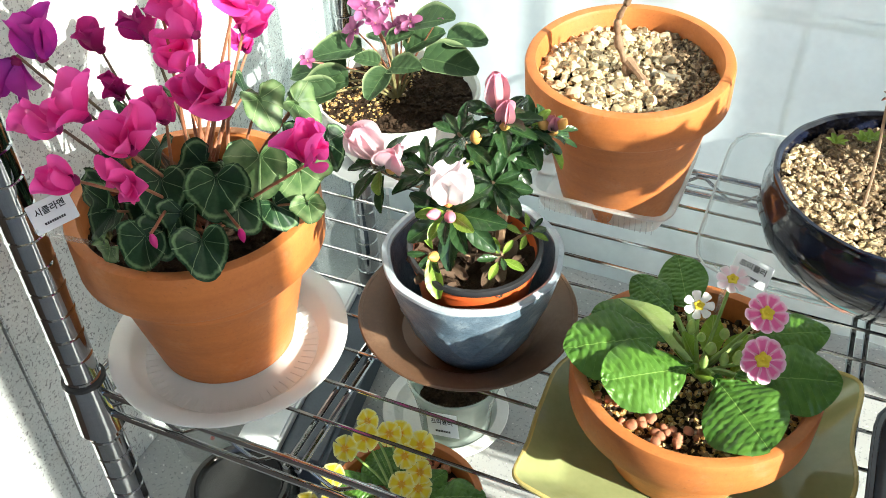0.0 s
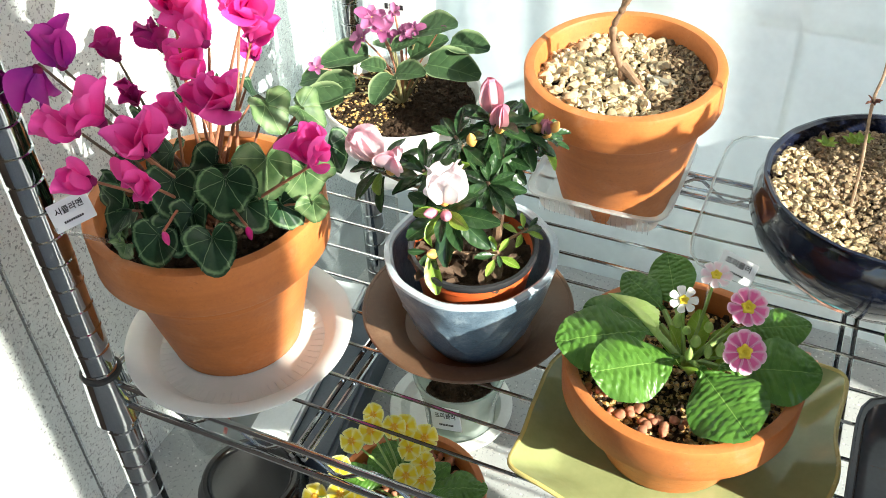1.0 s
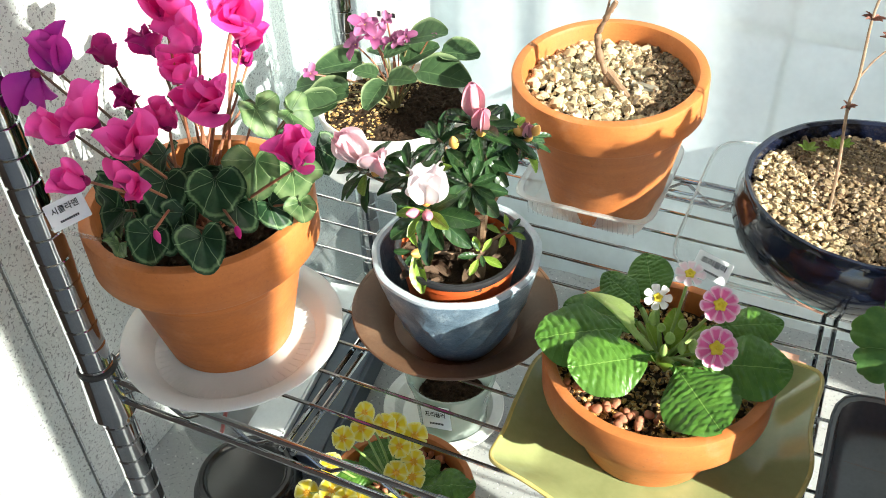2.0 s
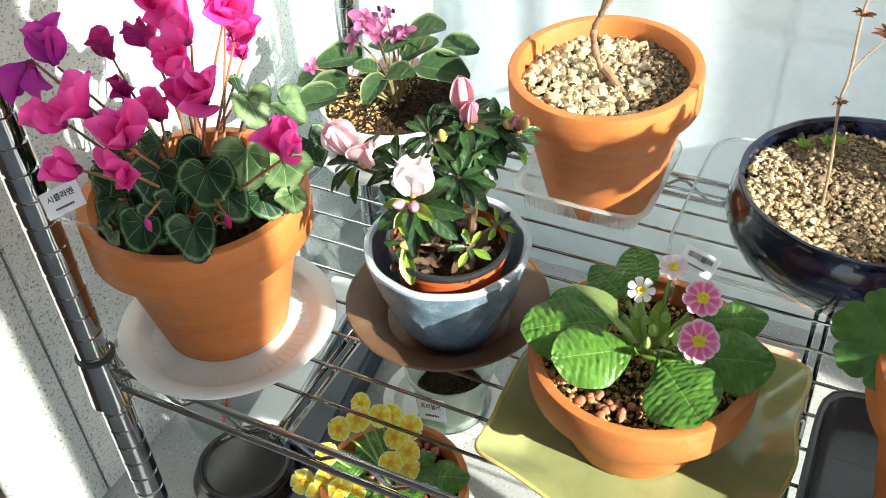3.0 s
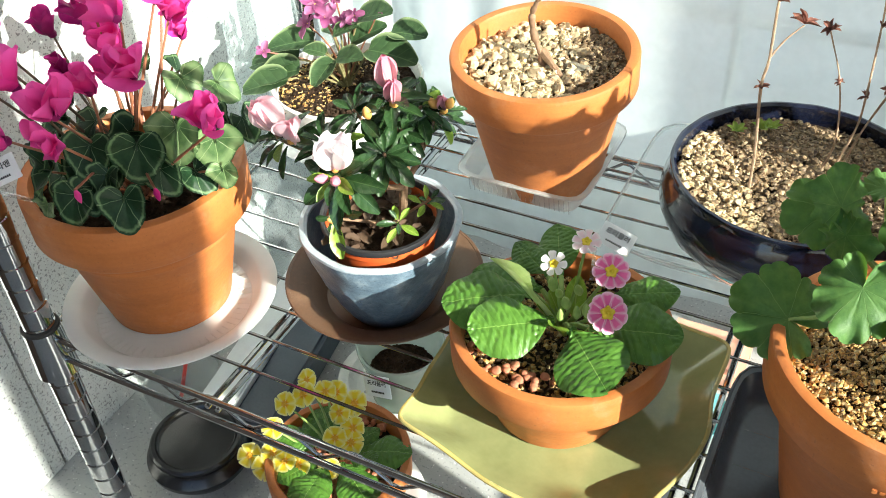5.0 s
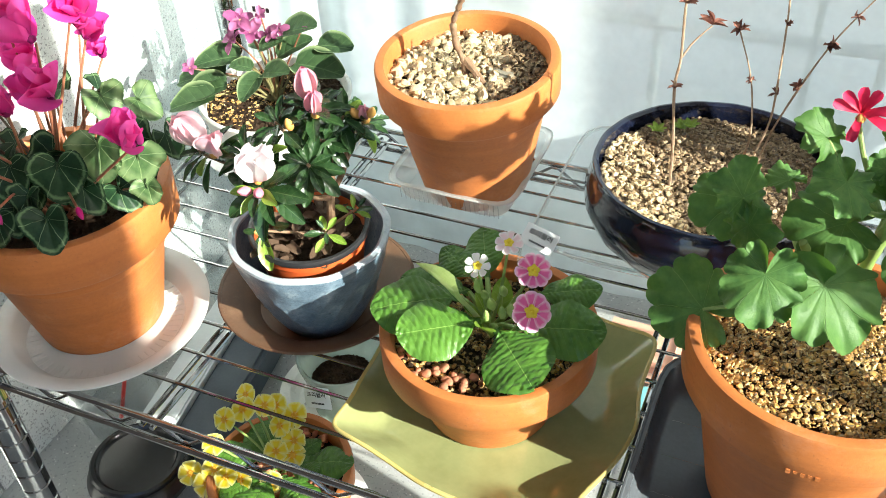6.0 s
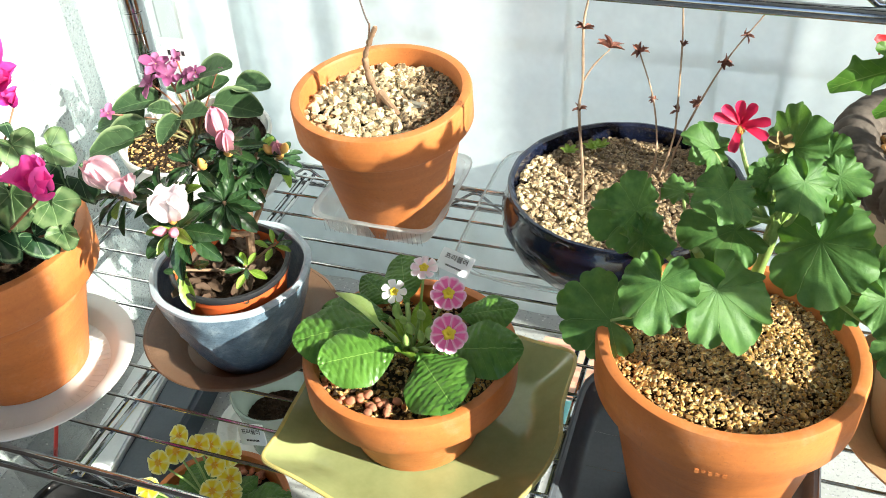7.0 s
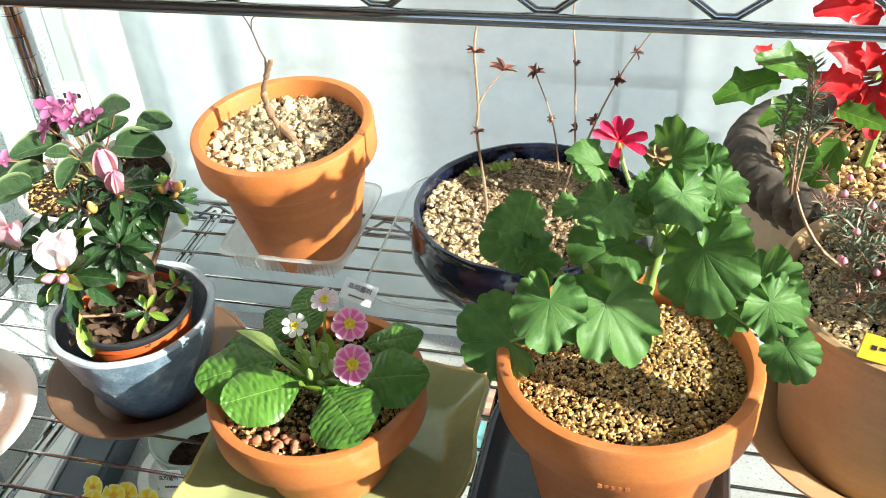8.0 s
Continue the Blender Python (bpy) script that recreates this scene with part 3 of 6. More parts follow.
P_AZ_WHITE = thin("white_azalea_petal", petal_colour((0.88, 0.62, 0.62), (0.92, 0.91, 0.9), (0.92, 0.8, 0.83), 0.2, (0.92, 0.91, 0.9)), 0.3, 0.5, relief=0.1)
P_AZ_BUD = thin("azalea_bud_petal", petal_colour((0.55, 0.26, 0.28), (0.72, 0.38, 0.42), (0.66, 0.24, 0.34), 0.3), 0.25, 0.5, relief=0.1)
P_PRIM = thin("pink_primrose_petal", rimmed_petal((0.66, 0.03, 0.22), (0.84, 0.15, 0.4), (0.94, 0.68, 0.8)), 0.3, 0.5, relief=0.1)
P_PRIM_WHITE = thin("white_primrose_petal", rimmed_petal((0.84, 0.84, 0.6), (0.88, 0.85, 0.8), (0.9, 0.86, 0.86)), 0.3, 0.5, relief=0.1)
P_PRIM_BLUSH = thin("blush_primrose_petal", rimmed_petal((0.85, 0.5, 0.6), (0.88, 0.66, 0.72), (0.9, 0.84, 0.85)), 0.3, 0.5, relief=0.1)
P_YELLOW = thin("yellow_primrose_petal", rimmed_petal((0.82, 0.3, 0.003), (0.86, 0.66, 0.03), (0.92, 0.88, 0.42)), 0.4, 0.5, relief=0.1)
P_EYE_ORANGE = plain("orange_flower_eye", (0.75, 0.32, 0.01), (0.82, 0.45, 0.03), 0.6, scale=300)
P_EYE = plain("yellow_flower_eye", (0.7, 0.5, 0.01), (0.8, 0.62, 0.05), 0.6, scale=300)
P_GER = thin("geranium_petal", petal_colour((0.58, 0.01, 0.04), (0.68, 0.012, 0.065), (0.74, 0.03, 0.11), 0.25), 0.25, 0.5, relief=0.1)
P_VIO = thin("violet_petal", petal_colour((0.15, 0.02, 0.09), (0.28, 0.045, 0.17), (0.36, 0.1, 0.24), 0.5, (0.5, 0.2, 0.34)), 0.3, 0.5, relief=0.1)
P_POIN = thin("poinsettia_bract", petal_colour((0.5, 0.01, 0.01), (0.64, 0.014, 0.016), (0.6, 0.02, 0.03), 0.4, (0.7, 0.04, 0.05)), 0.22, 0.5, relief=0.35)


def blue_glaze():
    m, nt, ns, ln, b = nodes("grey_blue_glaze")
    big, small = noise_tex(nt, 55, 6, 0.7), noise_tex(nt, 260, 3)
    col = ramp(nt, ((0.3, (0.07, 0.115, 0.16)), (0.55, (0.15, 0.215, 0.275)), (0.75, (0.34, 0.41, 0.46))), big)
    specks = ramp(nt, ((0.62, (0, 0, 0)), (0.68, (1, 1, 1))), noise_tex(nt, 480, 2))
    col = mixed(nt, calc(nt, 'MULTIPLY', specks, 0.6), col, (0.04, 0.06, 0.08))
    ln.new(col, b.inputs["Base Color"])
    b.inputs["Roughness"].default_value = 0.3
    b.inputs["Coat Weight"].default_value = 0.4
    bump(nt, b, calc(nt, 'ADD', calc(nt, 'MULTIPLY', big, 3.0), small), 0.35, 0.0012)
    return m


BLUE = blue_glaze()


# ---- the place ----
SH = 0.298          # top of the shelf wires
WEST, BACK = -0.62, 1.06


def wall(name, boxes, material, label):
    return solid(name, join(*[box(*b) for b in boxes]), material, label, "wall", "structure")


floor = solid("floor", box(-0.9, -2.0, -0.1, 2.0, 1.3, 0.0), FLOOR_MAT, "grey speckled stone floor under the rack", "floor", "structure")
solid("ceiling", box(-0.9, -2.0, 2.6, 2.0, 1.3, 2.7), PAINT, "plain white painted ceiling", "ceiling", "structure")
wall_west = wall("wall_west", [(-0.9, -1.9, 0, WEST - 0.012, 1.3, 2.6)], GROUT, "pale speckled stone wall with a thin upright joint")
wall_north = wall("wall_north", [(WEST - 0.012, BACK, 0, 2.0, 1.14, 0.06), (WEST - 0.012, BACK, 1.34, 2.0, 1.14, 2.6), (1.22, BACK, 0.06, 2.0, 1.14, 1.34)], PAINT, "white wall round a wide window behind the rack")
window_1 = thing("window_1", (0.5, BACK, 0.06), "white framed window behind the vinyl sheet", "window", kind="structure")
for x0 in (WEST - 0.01, -0.30, -0.028, 0.154, 0.233, 0.62, 1.18):
    part("window_frame", box(x0, BACK + 0.01, 0.06, x0 + (0.04 if x0 in (WEST - 0.01, 1.18) else 0.009), BACK + 0.04, 1.34, 0.002), PAINT, window_1, m=Matrix.Identity(4))
for z0 in (0.06, 0.386, 1.3):
    part("window_frame", box(WEST + 0.03, BACK + 0.012, z0, 1.18, BACK + 0.038, z0 + (0.04 if z0 in (0.06, 1.3) else 0.008), 0.002), PAINT, window_1, m=Matrix.Identity(4))
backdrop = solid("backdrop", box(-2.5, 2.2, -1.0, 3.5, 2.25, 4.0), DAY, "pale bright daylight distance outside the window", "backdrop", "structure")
# Unseen wall; mullion, jambs and slit are placed to shape the sunlight.
wall("wall_east", [(1.7, -1.7, 0, 1.74, BACK + 0.01, 0.5), (1.7, 0.54, 0.5, 1.74, 0.612, 2.6), (1.7, 0.665, 0.5, 1.74, BACK + 0.01, 2.6), (1.7, 0.612, 2.45, 1.74, 0.665, 2.6), (1.7, -0.2, 0.5, 1.74, -0.061, 2.45), (1.7, -1.7, 2.45, 1.74, 0.54, 2.6), (1.7, -1.7, 0.5, 1.74, -0.277, 2.45)],
     PAINT, "unseen white wall with added openings and a mullion that shape the sun")
# Unseen wall behind the camera; its openings are added to let in fill.
wall("wall_south", [(WEST - 0.012, -1.8, 0, 1.95, -1.7, 0.12), (WEST - 0.012, -1.8, 2.4, 1.95, -1.7, 2.6), (WEST - 0.012, -1.8, 0.12, -0.52, -1.7, 2.4), (0.47, -1.8, 0.12, 0.55, -1.7, 2.4), (1.55, -1.8, 0.12, 1.95, -1.7, 2.4)], ROOM, "unseen plain grey wall with openings added for fill light")

# vinyl sheet hung behind the rack and round its west end, in soft upright folds
def hanging(columns, place, rows=14):
    """A sheet from its foot to its top; place(i, z) is a point of column i."""
    v = [place(i, 0.02 + 1.25 * j / rows) for j in range(rows + 1) for i in range(columns + 1)]
    w = columns + 1
    return v, [(j * w + i, j * w + i + 1, (j + 1) * w + i + 1, (j + 1) * w + i) for j in range(rows) for i in range(columns)], None


def back_fold(i, z):
    x = -0.53 + 1.43 * i / 300
    deep = 0.35 + 1.6 * math.exp(-((x + 0.43) / 0.10) ** 2) + 0.5 * math.exp(-((x - 0.22) / 0.1) ** 2)
    w = deep * (0.0030 * math.sin(x * 52 + 0.8 * math.sin(x * 17) + 0.5 * z) + 0.0014 * math.sin(x * 97 + 1 + 1.5 * z)) + 0.004 * math.sin(x * 11 + z * 1.2 + 0.6)
    return x, 0.985 + w, z


def side_fold(i, z):
    y = 0.745 + 0.235 * i / 34
    return -0.532 + 0.004 * math.sin(y * 60 + z) + 0.002 * math.sin(y * 31 + 2 * z), y, z


solid("vinyl_curtain", hanging(300, back_fold), SHEET, "milky clear vinyl sheet hanging in soft folds behind the rack", "curtain", sharp=0)
solid("vinyl_curtain", hanging(34, side_fold), SHEET_THIN, "clear vinyl sheet hanging beside the rack's west end", "curtain", sharp=0)


# ---- wire rack ----
rack = thing("wire_rack", (-0.5, 0.383, 0), "chrome wire rack with grooved posts, standing on the floor", "rack")
X0, X1, Y0, Y1 = -0.502, 0.608, 0.383, 0.864
PR = 0.0150
prof = [(0.0, 0.0), (PR, 0.0)]
z = 0.012
while z < 1.05:
    prof += [(PR, z - 0.0018), (PR - 0.0014, z - 0.0008), (PR - 0.0014, z + 0.0008), (PR, z + 0.0018)]
    z += 0.0254
prof += [(PR, 1.1), (PR - 0.003, 1.104), (0.0, 1.104)]
POST = mesh("post", lathe(prof, 28), CHROME, 30)
SLEEVE = mesh("sleeve", lathe([(PR + 0.0005, 0.012), (PR + 0.003, 0.012), (PR + 0.0055, -0.045), (PR + 0.0005, -0.045)], 28), CHROME, 30)
RING = mesh("ring", lathe([(PR, 0.012), (PR + 0.0030, 0.0122), (PR + 0.0034, 0.0138), (PR + 0.0026, 0.0155), (PR, 0.016)], 28), RUBBER, 50)
UP = 0.7868
for px, py in ((X0, Y0), (X1, Y0), (X0, Y1), (X1, Y1)):
    post = put("post", POST, rack, Matrix.Translation((px, py, 0)))
    for zz in (SH, UP):
        put("sleeve", SLEEVE, post, Matrix.Translation((px, py, zz)))
        put("ring", RING, post, Matrix.Translation((px, py, zz)), "black rubber ring")


def zigzag(x0, x1, y, z0, z1, pitch):
    pts, k, x = [], 0, x0
    while x <= x1 + 1e-6:
        h = z0 if k % 2 == 0 else z1
        pts += [(x - pitch * 0.06, y, h), (x + pitch * 0.06, y, h)]
        x += pitch / 2
        k += 1
    return pts


WIRE = mesh("wire", tube([(X0 + 0.005, 0, 0), (X1 - 0.005, 0, 0)], 0.00165, 8), CHROME)
ROD = mesh("rod", tube([(0, Y0 - 0.002, 0), (0, Y1 + 0.002, 0)], 0.0027, 8), CHROME)
RAIL = mesh("rail", tube([(X0 + 0.01, 0, 0), (X1 - 0.01, 0, 0)], 0.0033, 10), CHROME)
SIDE = mesh("side_rail", tube([(0, Y0 + 0.01, 0), (0, Y1 - 0.01, 0)], 0.0033, 10), CHROME)
ZIG = mesh("truss_wire", tube(zigzag(X0 + 0.0111, X1 - 0.03, 0, 0.0, 0.021, 0.0736), 0.0018, 8), CHROME, 60)
for zz in (SH, UP):
    k = 0
    while zz == SH and Y1 - 0.010 - 0.0385 * k > Y0 + 0.012:
        put("wire", WIRE, rack, Matrix.Translation((0, Y1 - 0.010 - 0.0385 * k, zz - 0.0016)))
        k += 1
    for xx in (-0.309, -0.298, 0.083, 0.094, 0.475, 0.486) if zz == SH else ():
        put("rod", ROD, rack, Matrix.Translation((xx, 0, zz - 0.0062)))
    for yy in (Y0, Y1 + 0.008) if zz == SH else (Y0,):
        put("rail", RAIL, rack, Matrix.Translation((0, yy, zz + 0.003)))
        put("rail", RAIL, rack, Matrix.Translation((0, yy, zz - 0.0235)))
        put("truss_wire", ZIG, rack, Matrix.Translation((0, yy + (0.0045 if yy == Y0 else -0.0045), zz - 0.0205)))
    for xx in (X0, X1) if zz == SH else ():
        put("side_rail", SIDE, rack, Matrix.Translation((xx, 0, zz + 0.003)))
        put("side_rail", SIDE, rack, Matrix.Translation((xx, 0, zz - 0.0235)))


# ---- pots ----
def pot_profile(h, r, rb, band, th=0.008, lip=0.006):
    """Outside from the foot up, over the rim and down inside."""
    rj = rb + (r - lip - rb) * (h - band) / h * 1.02
    return [(0.0, 0.0), (rb - 0.004, 0.0), (rb - 0.001, 0.0012), (rb, 0.005), (rj, h - band - 0.0015), (rj + 0.001, h - band),
            (r - 0.003, h - band + 0.001), (r - 0.0005, h - band + 0.004), (r - 0.0002, h - band * 0.5), (r, h - 0.004), (r - 0.0012, h - 0.001), (r - 0.004, h),
            (r - th, h - 0.0008), (r - th - 0.0015, h - 0.004), (r - th - 0.004, h - band), (rb - 0.003, 0.012), (0.0, 0.01)]


def handmade(amount, seed, k=2):
    rnd = random.Random(seed)
    p1, p2 = rnd.uniform(0, 6), rnd.uniform(0, 6)
    return lambda a, z, j: amount * (math.sin(k * a + p1 + z * 6) + 0.5 * math.sin((k + 1) * a + p2))


def saucer_profile(r, h, rb, th=0.003, flare=0.012):
    return [(0.0, 0.0), (rb, 0.0), (rb + 0.003, 0.001), (r - flare, h * 0.8), (r - 0.002, h - 0.001), (r, h), (r - 0.001, h + 0.0012), (r - 0.003, h + 0.001),
            (r - flare - 0.002, h * 0.8 + th), (rb, th + 0.001), (rb * 0.8, th), (0.0, th)]


# cyclamen, in a large clay pot on a white ribbed saucer
CY = Vector((-0.424, 0.478, SH))
cs = thing("plant_saucer", (-0.412, 0.468, SH), "white ribbed plastic saucer under the cyclamen pot", "saucer")


part("dish", lathe([(0.0, 0.0), (0.070, 0.0), (0.074, 0.002), (0.084, 0.014), (0.099, 0.0175), (0.1016, 0.019), (0.1016, 0.0205), (0.0995, 0.0212), (0.0870, 0.0185), (0.0840, 0.0165), (0.0745, 0.0045), (0.060, 0.0035), (0.0, 0.003)], 180), THIN_WHITE, cs)
RIB = mesh("rib", box(-0.0009, 0.062, 0.0015, 0.0009, 0.076, 0.0023, 0.0003), THIN_WHITE, 60)
for i in range(60):
    put("rib", RIB, cs, Matrix.Translation((-0.412, 0.468, SH + 0.0)) @ Matrix.Rotation(2 * math.pi * i / 60, 4, 'Z') @ Matrix.Rotation(radians(2), 4, 'X'))

cyc = thing("potted_cyclamen", CY + Vector((0, 0, 0.004)), "magenta cyclamen with silver-veined leaves in a terracotta pot", "potted plant", "flowering pot plants")
part("pot", lathe(pot_profile(0.156, 0.0985, 0.059, 0.046, 0.010), 96, handmade(0.0004, 1)), CLAY, cyc, "plain orange terracotta pot")
part("soil", disc(0.088, 0.128, 12, 56, 0.006, 45, 3, 0.004), SOIL, cyc, "dark crumbly soil")
part("soil_litter", gravel(0.086, 0.131, 0.0026, 5, 0.004, base=ICO0, keep=0.45, layers=1), SOIL, cyc, kind="stuff")


def heart(a):
    """Cyclamen leaf outline."""
    c = math.cos(a)
    tip = 0.26 * max(0.0, c) ** 7
    notch = 0.46 * max(0.0, -c) ** 10
    return (0.5 + 0.10 * math.cos(a * 1) + tip - notch + 0.05 * math.cos(2 * a + math.pi)) * (1 + 0.012 * math.sin(34 * a))


CYC_LEAVES = [mesh("leaf", round_leaf(heart, 8, 72, c, 0.075, 4, 7, 0.02, s, 0.24, 0.3), mt, 0) for s, c, mt in ((1, 0.02, L_CYC), (2, -0.06, L_CYC), (3, 0.1, L_CYC), (4, 0.0, L_CYC_PALE))]
crown = CY + Vector((0.005, 0.0, 0.136))
VIEW = Vector((0.2, -0.62, 0.75)).normalized()


def stalk(name, a, b, r, material, parent, sag=0.012, n=7, out=None, knobs=0.0):
    a, b = Vector(a), Vector(b)
    m = (a + b) / 2 + (Vector(out) if out else Vector((0, 0, sag)))
    return part(name, tube([a, m, b], r, n, 5, knobs), material, parent, m=Matrix.Identity(4))


# rows: stalk end, tip, size, kind
CYC_LEAF_ROWS = [
    ((-0.360, 0.408, 0.487), (-0.352, 0.394, 0.468), 0.044, 0), ((-0.400, 0.397, 0.486), (-0.404, 0.382, 0.466), 0.042, 1), ((-0.422, 0.398, 0.502), (-0.446, 0.388, 0.480), 0.050, 2),
    ((-0.361, 0.436, 0.520), (-0.356, 0.424, 0.488), 0.050, 0), ((-0.343, 0.465, 0.524), (-0.340, 0.450, 0.494), 0.054, 3), ((-0.326, 0.484, 0.506), (-0.320, 0.476, 0.470), 0.050, 3),
    ((-0.318, 0.478, 0.482), (-0.313, 0.470, 0.448), 0.032, 3), ((-0.363, 0.500, 0.545), (-0.345, 0.492, 0.530), 0.042, 3), ((-0.395, 0.420, 0.520), (-0.390, 0.402, 0.496), 0.046, 1),
    ((-0.378, 0.415, 0.500), (-0.376, 0.398, 0.482), 0.036, 0), ((-0.350, 0.525, 0.530), (-0.325, 0.530, 0.515), 0.040, 3), ((-0.325, 0.520, 0.505), (-0.305, 0.520, 0.480), 0.038, 1)]
CYC_LEAF_ROWS_B = [
    ((-0.445, 0.415, 0.500), (-0.470, 0.405, 0.478), 0.044, 1), ((-0.440, 0.440, 0.520), (-0.458, 0.425, 0.510), 0.040, 2),
    ((-0.405, 0.540, 0.520), (-0.400, 0.565, 0.505), 0.044, 1), ((-0.450, 0.530, 0.515), (-0.470, 0.550, 0.500), 0.044, 0), ((-0.475, 0.480, 0.505), (-0.500, 0.480, 0.490), 0.042, 2),
    ((-0.365, 0.470, 0.500), (-0.345, 0.455, 0.495), 0.040, 0), ((-0.430, 0.460, 0.510), (-0.430, 0.440, 0.505), 0.044, 1), ((-0.423, 0.386, 0.478), (-0.434, 0.378, 0.452), 0.026, 3),
    ((-0.380, 0.450, 0.515), (-0.392, 0.432, 0.510), 0.040, 2), ((-0.345, 0.500, 0.512), (-0.330, 0.505, 0.500), 0.040, 1), ((-0.362, 0.540, 0.515), (-0.350, 0.555, 0.500), 0.038, 3)]
CYC_LEAF_ROWS_C = []
rnd = random.Random(19)
for i in range(13):
    a, r = rnd.uniform(-2.6, 0.6), rnd.uniform(0.03, 0.075)
    b = crown + Vector((r * math.cos(a), r * math.sin(a), rnd.uniform(0.03, 0.075)))
    CYC_LEAF_ROWS_C.append((b, b + Vector((0.02 * math.cos(a), 0.02 * math.sin(a), -0.018)), rnd.uniform(0.032, 0.042), rnd.randrange(3)))
for i, (b, t, s, k) in enumerate(CYC_LEAF_ROWS + CYC_LEAF_ROWS_B + CYC_LEAF_ROWS_C):
    out = (Vector(b) - crown)
    out.z = 0
    up = (VIEW * 0.8 + out.normalized() * 0.35 + Vector((0, 0, 0.4)))
    stalk("leaf_stalk", crown + Vector((0.02 * math.sin(i * 2.1), 0.02 * math.cos(i * 1.7), -0.012)), Vector(b) - up.normalized() * 0.002, (0.0014, 0.0009), STALK_RED, cyc)
    put("leaf", CYC_LEAVES[k], cyc, aim(b, t, up + Vector((0.35 * math.sin(i * 2.7), 0.25 * math.sin(i * 1.9), 0)), s * (0.74 if k == 3 else 0.81)), "pale green leaf" if k == 3 else "")


def cyc_petal(t):
    return 0.35 * math.sin(math.pi * (0.05 + 0.91 * t) ** 1.15) ** 0.62


PET = [[mesh("petal", blade(cyc_petal, 10, 16, 0.42, -0.12 + 0.14 * s, 0.07, 1.1, 0.006, 5, 0, 20, 0.06, s, 1.4, 0.02, (0.9, -1.1, 0.6, -0.5)[s]), mt, 0) for s in range(4)] for mt in (P_CYC, P_CYC_DARK, P_CYC_PURPLE)]
CUP = mesh("flower_throat", lathe([(0.0, -0.004), (0.003, -0.003), (0.0042, 0.0), (0.0032, 0.003), (0.0, 0.004)], 12), P_CYC_DARK)


def cyc_flower(at, size, kind, lean, seed, parent, spread=0.55):
    rnd = random.Random(seed)
    at, lean = Vector(at), Vector(lean).normalized()
    fl = put("flower", CUP, parent, aim(at - lean * size * 0.35, at - lean * size * 0.35 + lean.orthogonal(), lean, 1.0))
    side = lean.orthogonal().normalized()
    for k in range(6):
        a = 2 * math.pi * (k + rnd.uniform(-0.2, 0.2)) / 5 + seed
        out = Matrix.Rotation(a, 3, lean) @ side
        d = (lean + out * (spread + rnd.uniform(-0.25, 0.35)) + Vector((rnd.uniform(-.2, .2), rnd.uniform(-.2, .2), 0))).normalized()
        tw = Matrix.Rotation(rnd.uniform(-0.9, 0.9), 3, d) @ (-out + lean * 0.2)
        b = at - lean * size * 0.38 + out * size * 0.06
        put("petal", PET[kind][rnd.randrange(4)], fl, aim(b, b + d, tw, size * rnd.uniform(0.62, 0.86), rnd.uniform(0.85, 1.1)))


# rows: place, size, colour, way the petals stand
CYC_FLOWERS = [((-0.469, 0.418, 0.614), 0.045, 2, (-0.2, -0.1, 1)), ((-0.476, 0.398, 0.592), 0.045, 2, (-0.35, -0.3, -0.9)), ((-0.409, 0.380, 0.600), 0.043, 0, (-0.1, -0.4, 0.9)), ((-0.430, 0.366, 0.590), 0.043, 0, (-0.5, -0.5, 0.4)),
               ((-0.412, 0.354, 0.563), 0.038, 0, (-0.2, -0.6, 0.5)), ((-0.376, 0.383, 0.586), 0.047, 0, (0.1, -0.2, 1)), ((-0.377, 0.372, 0.557), 0.045, 0, (0.5, -0.6, 0.5)), ((-0.385, 0.424, 0.578), 0.036, 0, (0, -0.3, 1)),
               ((-0.502, 0.500, 0.567), 0.034, 1, (-0.1, -0.2, 1)), ((-0.437, 0.483, 0.597), 0.034, 1, (-0.2, -0.2, 1)), ((-0.384, 0.463, 0.623), 0.048, 0, (-0.3, -0.3, 0.9)), ((-0.470, 0.475, 0.546), 0.030, 1, (0, -0.3, 1))]
CYC_FLOWERS_B = [((-0.362, 0.500, 0.626), 0.048, 0, (0.6, -0.4, 0.6)), ((-0.352, 0.440, 0.592), 0.050, 0, (0.2, -0.4, 1)),
                 ((-0.405, 0.541, 0.600), 0.044, 0, (0.2, -0.2, 1)), ((-0.368, 0.445, 0.580), 0.044, 0, (-0.2, -0.5, 0.8)), ((-0.411, 0.481, 0.583), 0.046, 0, (0, -0.3, 1)), ((-0.286, 0.442, 0.562), 0.046, 0, (0.25, -0.3, 0.95)),
                 ((-0.415, 0.565, 0.548), 0.026, 0, (0.2, -0.3, 1)), ((-0.440, 0.500, 0.640), 0.048, 2, (-0.2, 0, 1)), ((-0.400, 0.470, 0.640), 0.044, 0, (0.4, -0.2, 1)), ((-0.375, 0.520, 0.596), 0.040, 0, (0.5, -0.2, 0.8))]
for i, (p, s, k, l) in enumerate(CYC_FLOWERS + CYC_FLOWERS_B):
    b = Vector(p) - Vector(l).normalized() * s * 0.42
    stalk("flower_stalk", crown + Vector((0.015 * math.sin(i * 2.4), 0.015 * math.cos(i * 1.3), -0.01)), b, (0.0017, 0.0010), STALK_DARK if i in (0, 1, 2, 3, 8, 9, 11) else STALK_RED, cyc, 0.004, 7)
    cyc_flower(p, s * 0.9, k, l, i * 1.37, cyc, 0.3 if k == 1 else 0.2 + 0.12 * (i % 3))


def teardrop(r, h):
    return lathe([(0.0, 0.0), (r * 0.6, h * 0.12), (r, h * 0.4), (r * 0.75, h * 0.7), (r * 0.3, h * 0.93), (0.0, h)], 12)


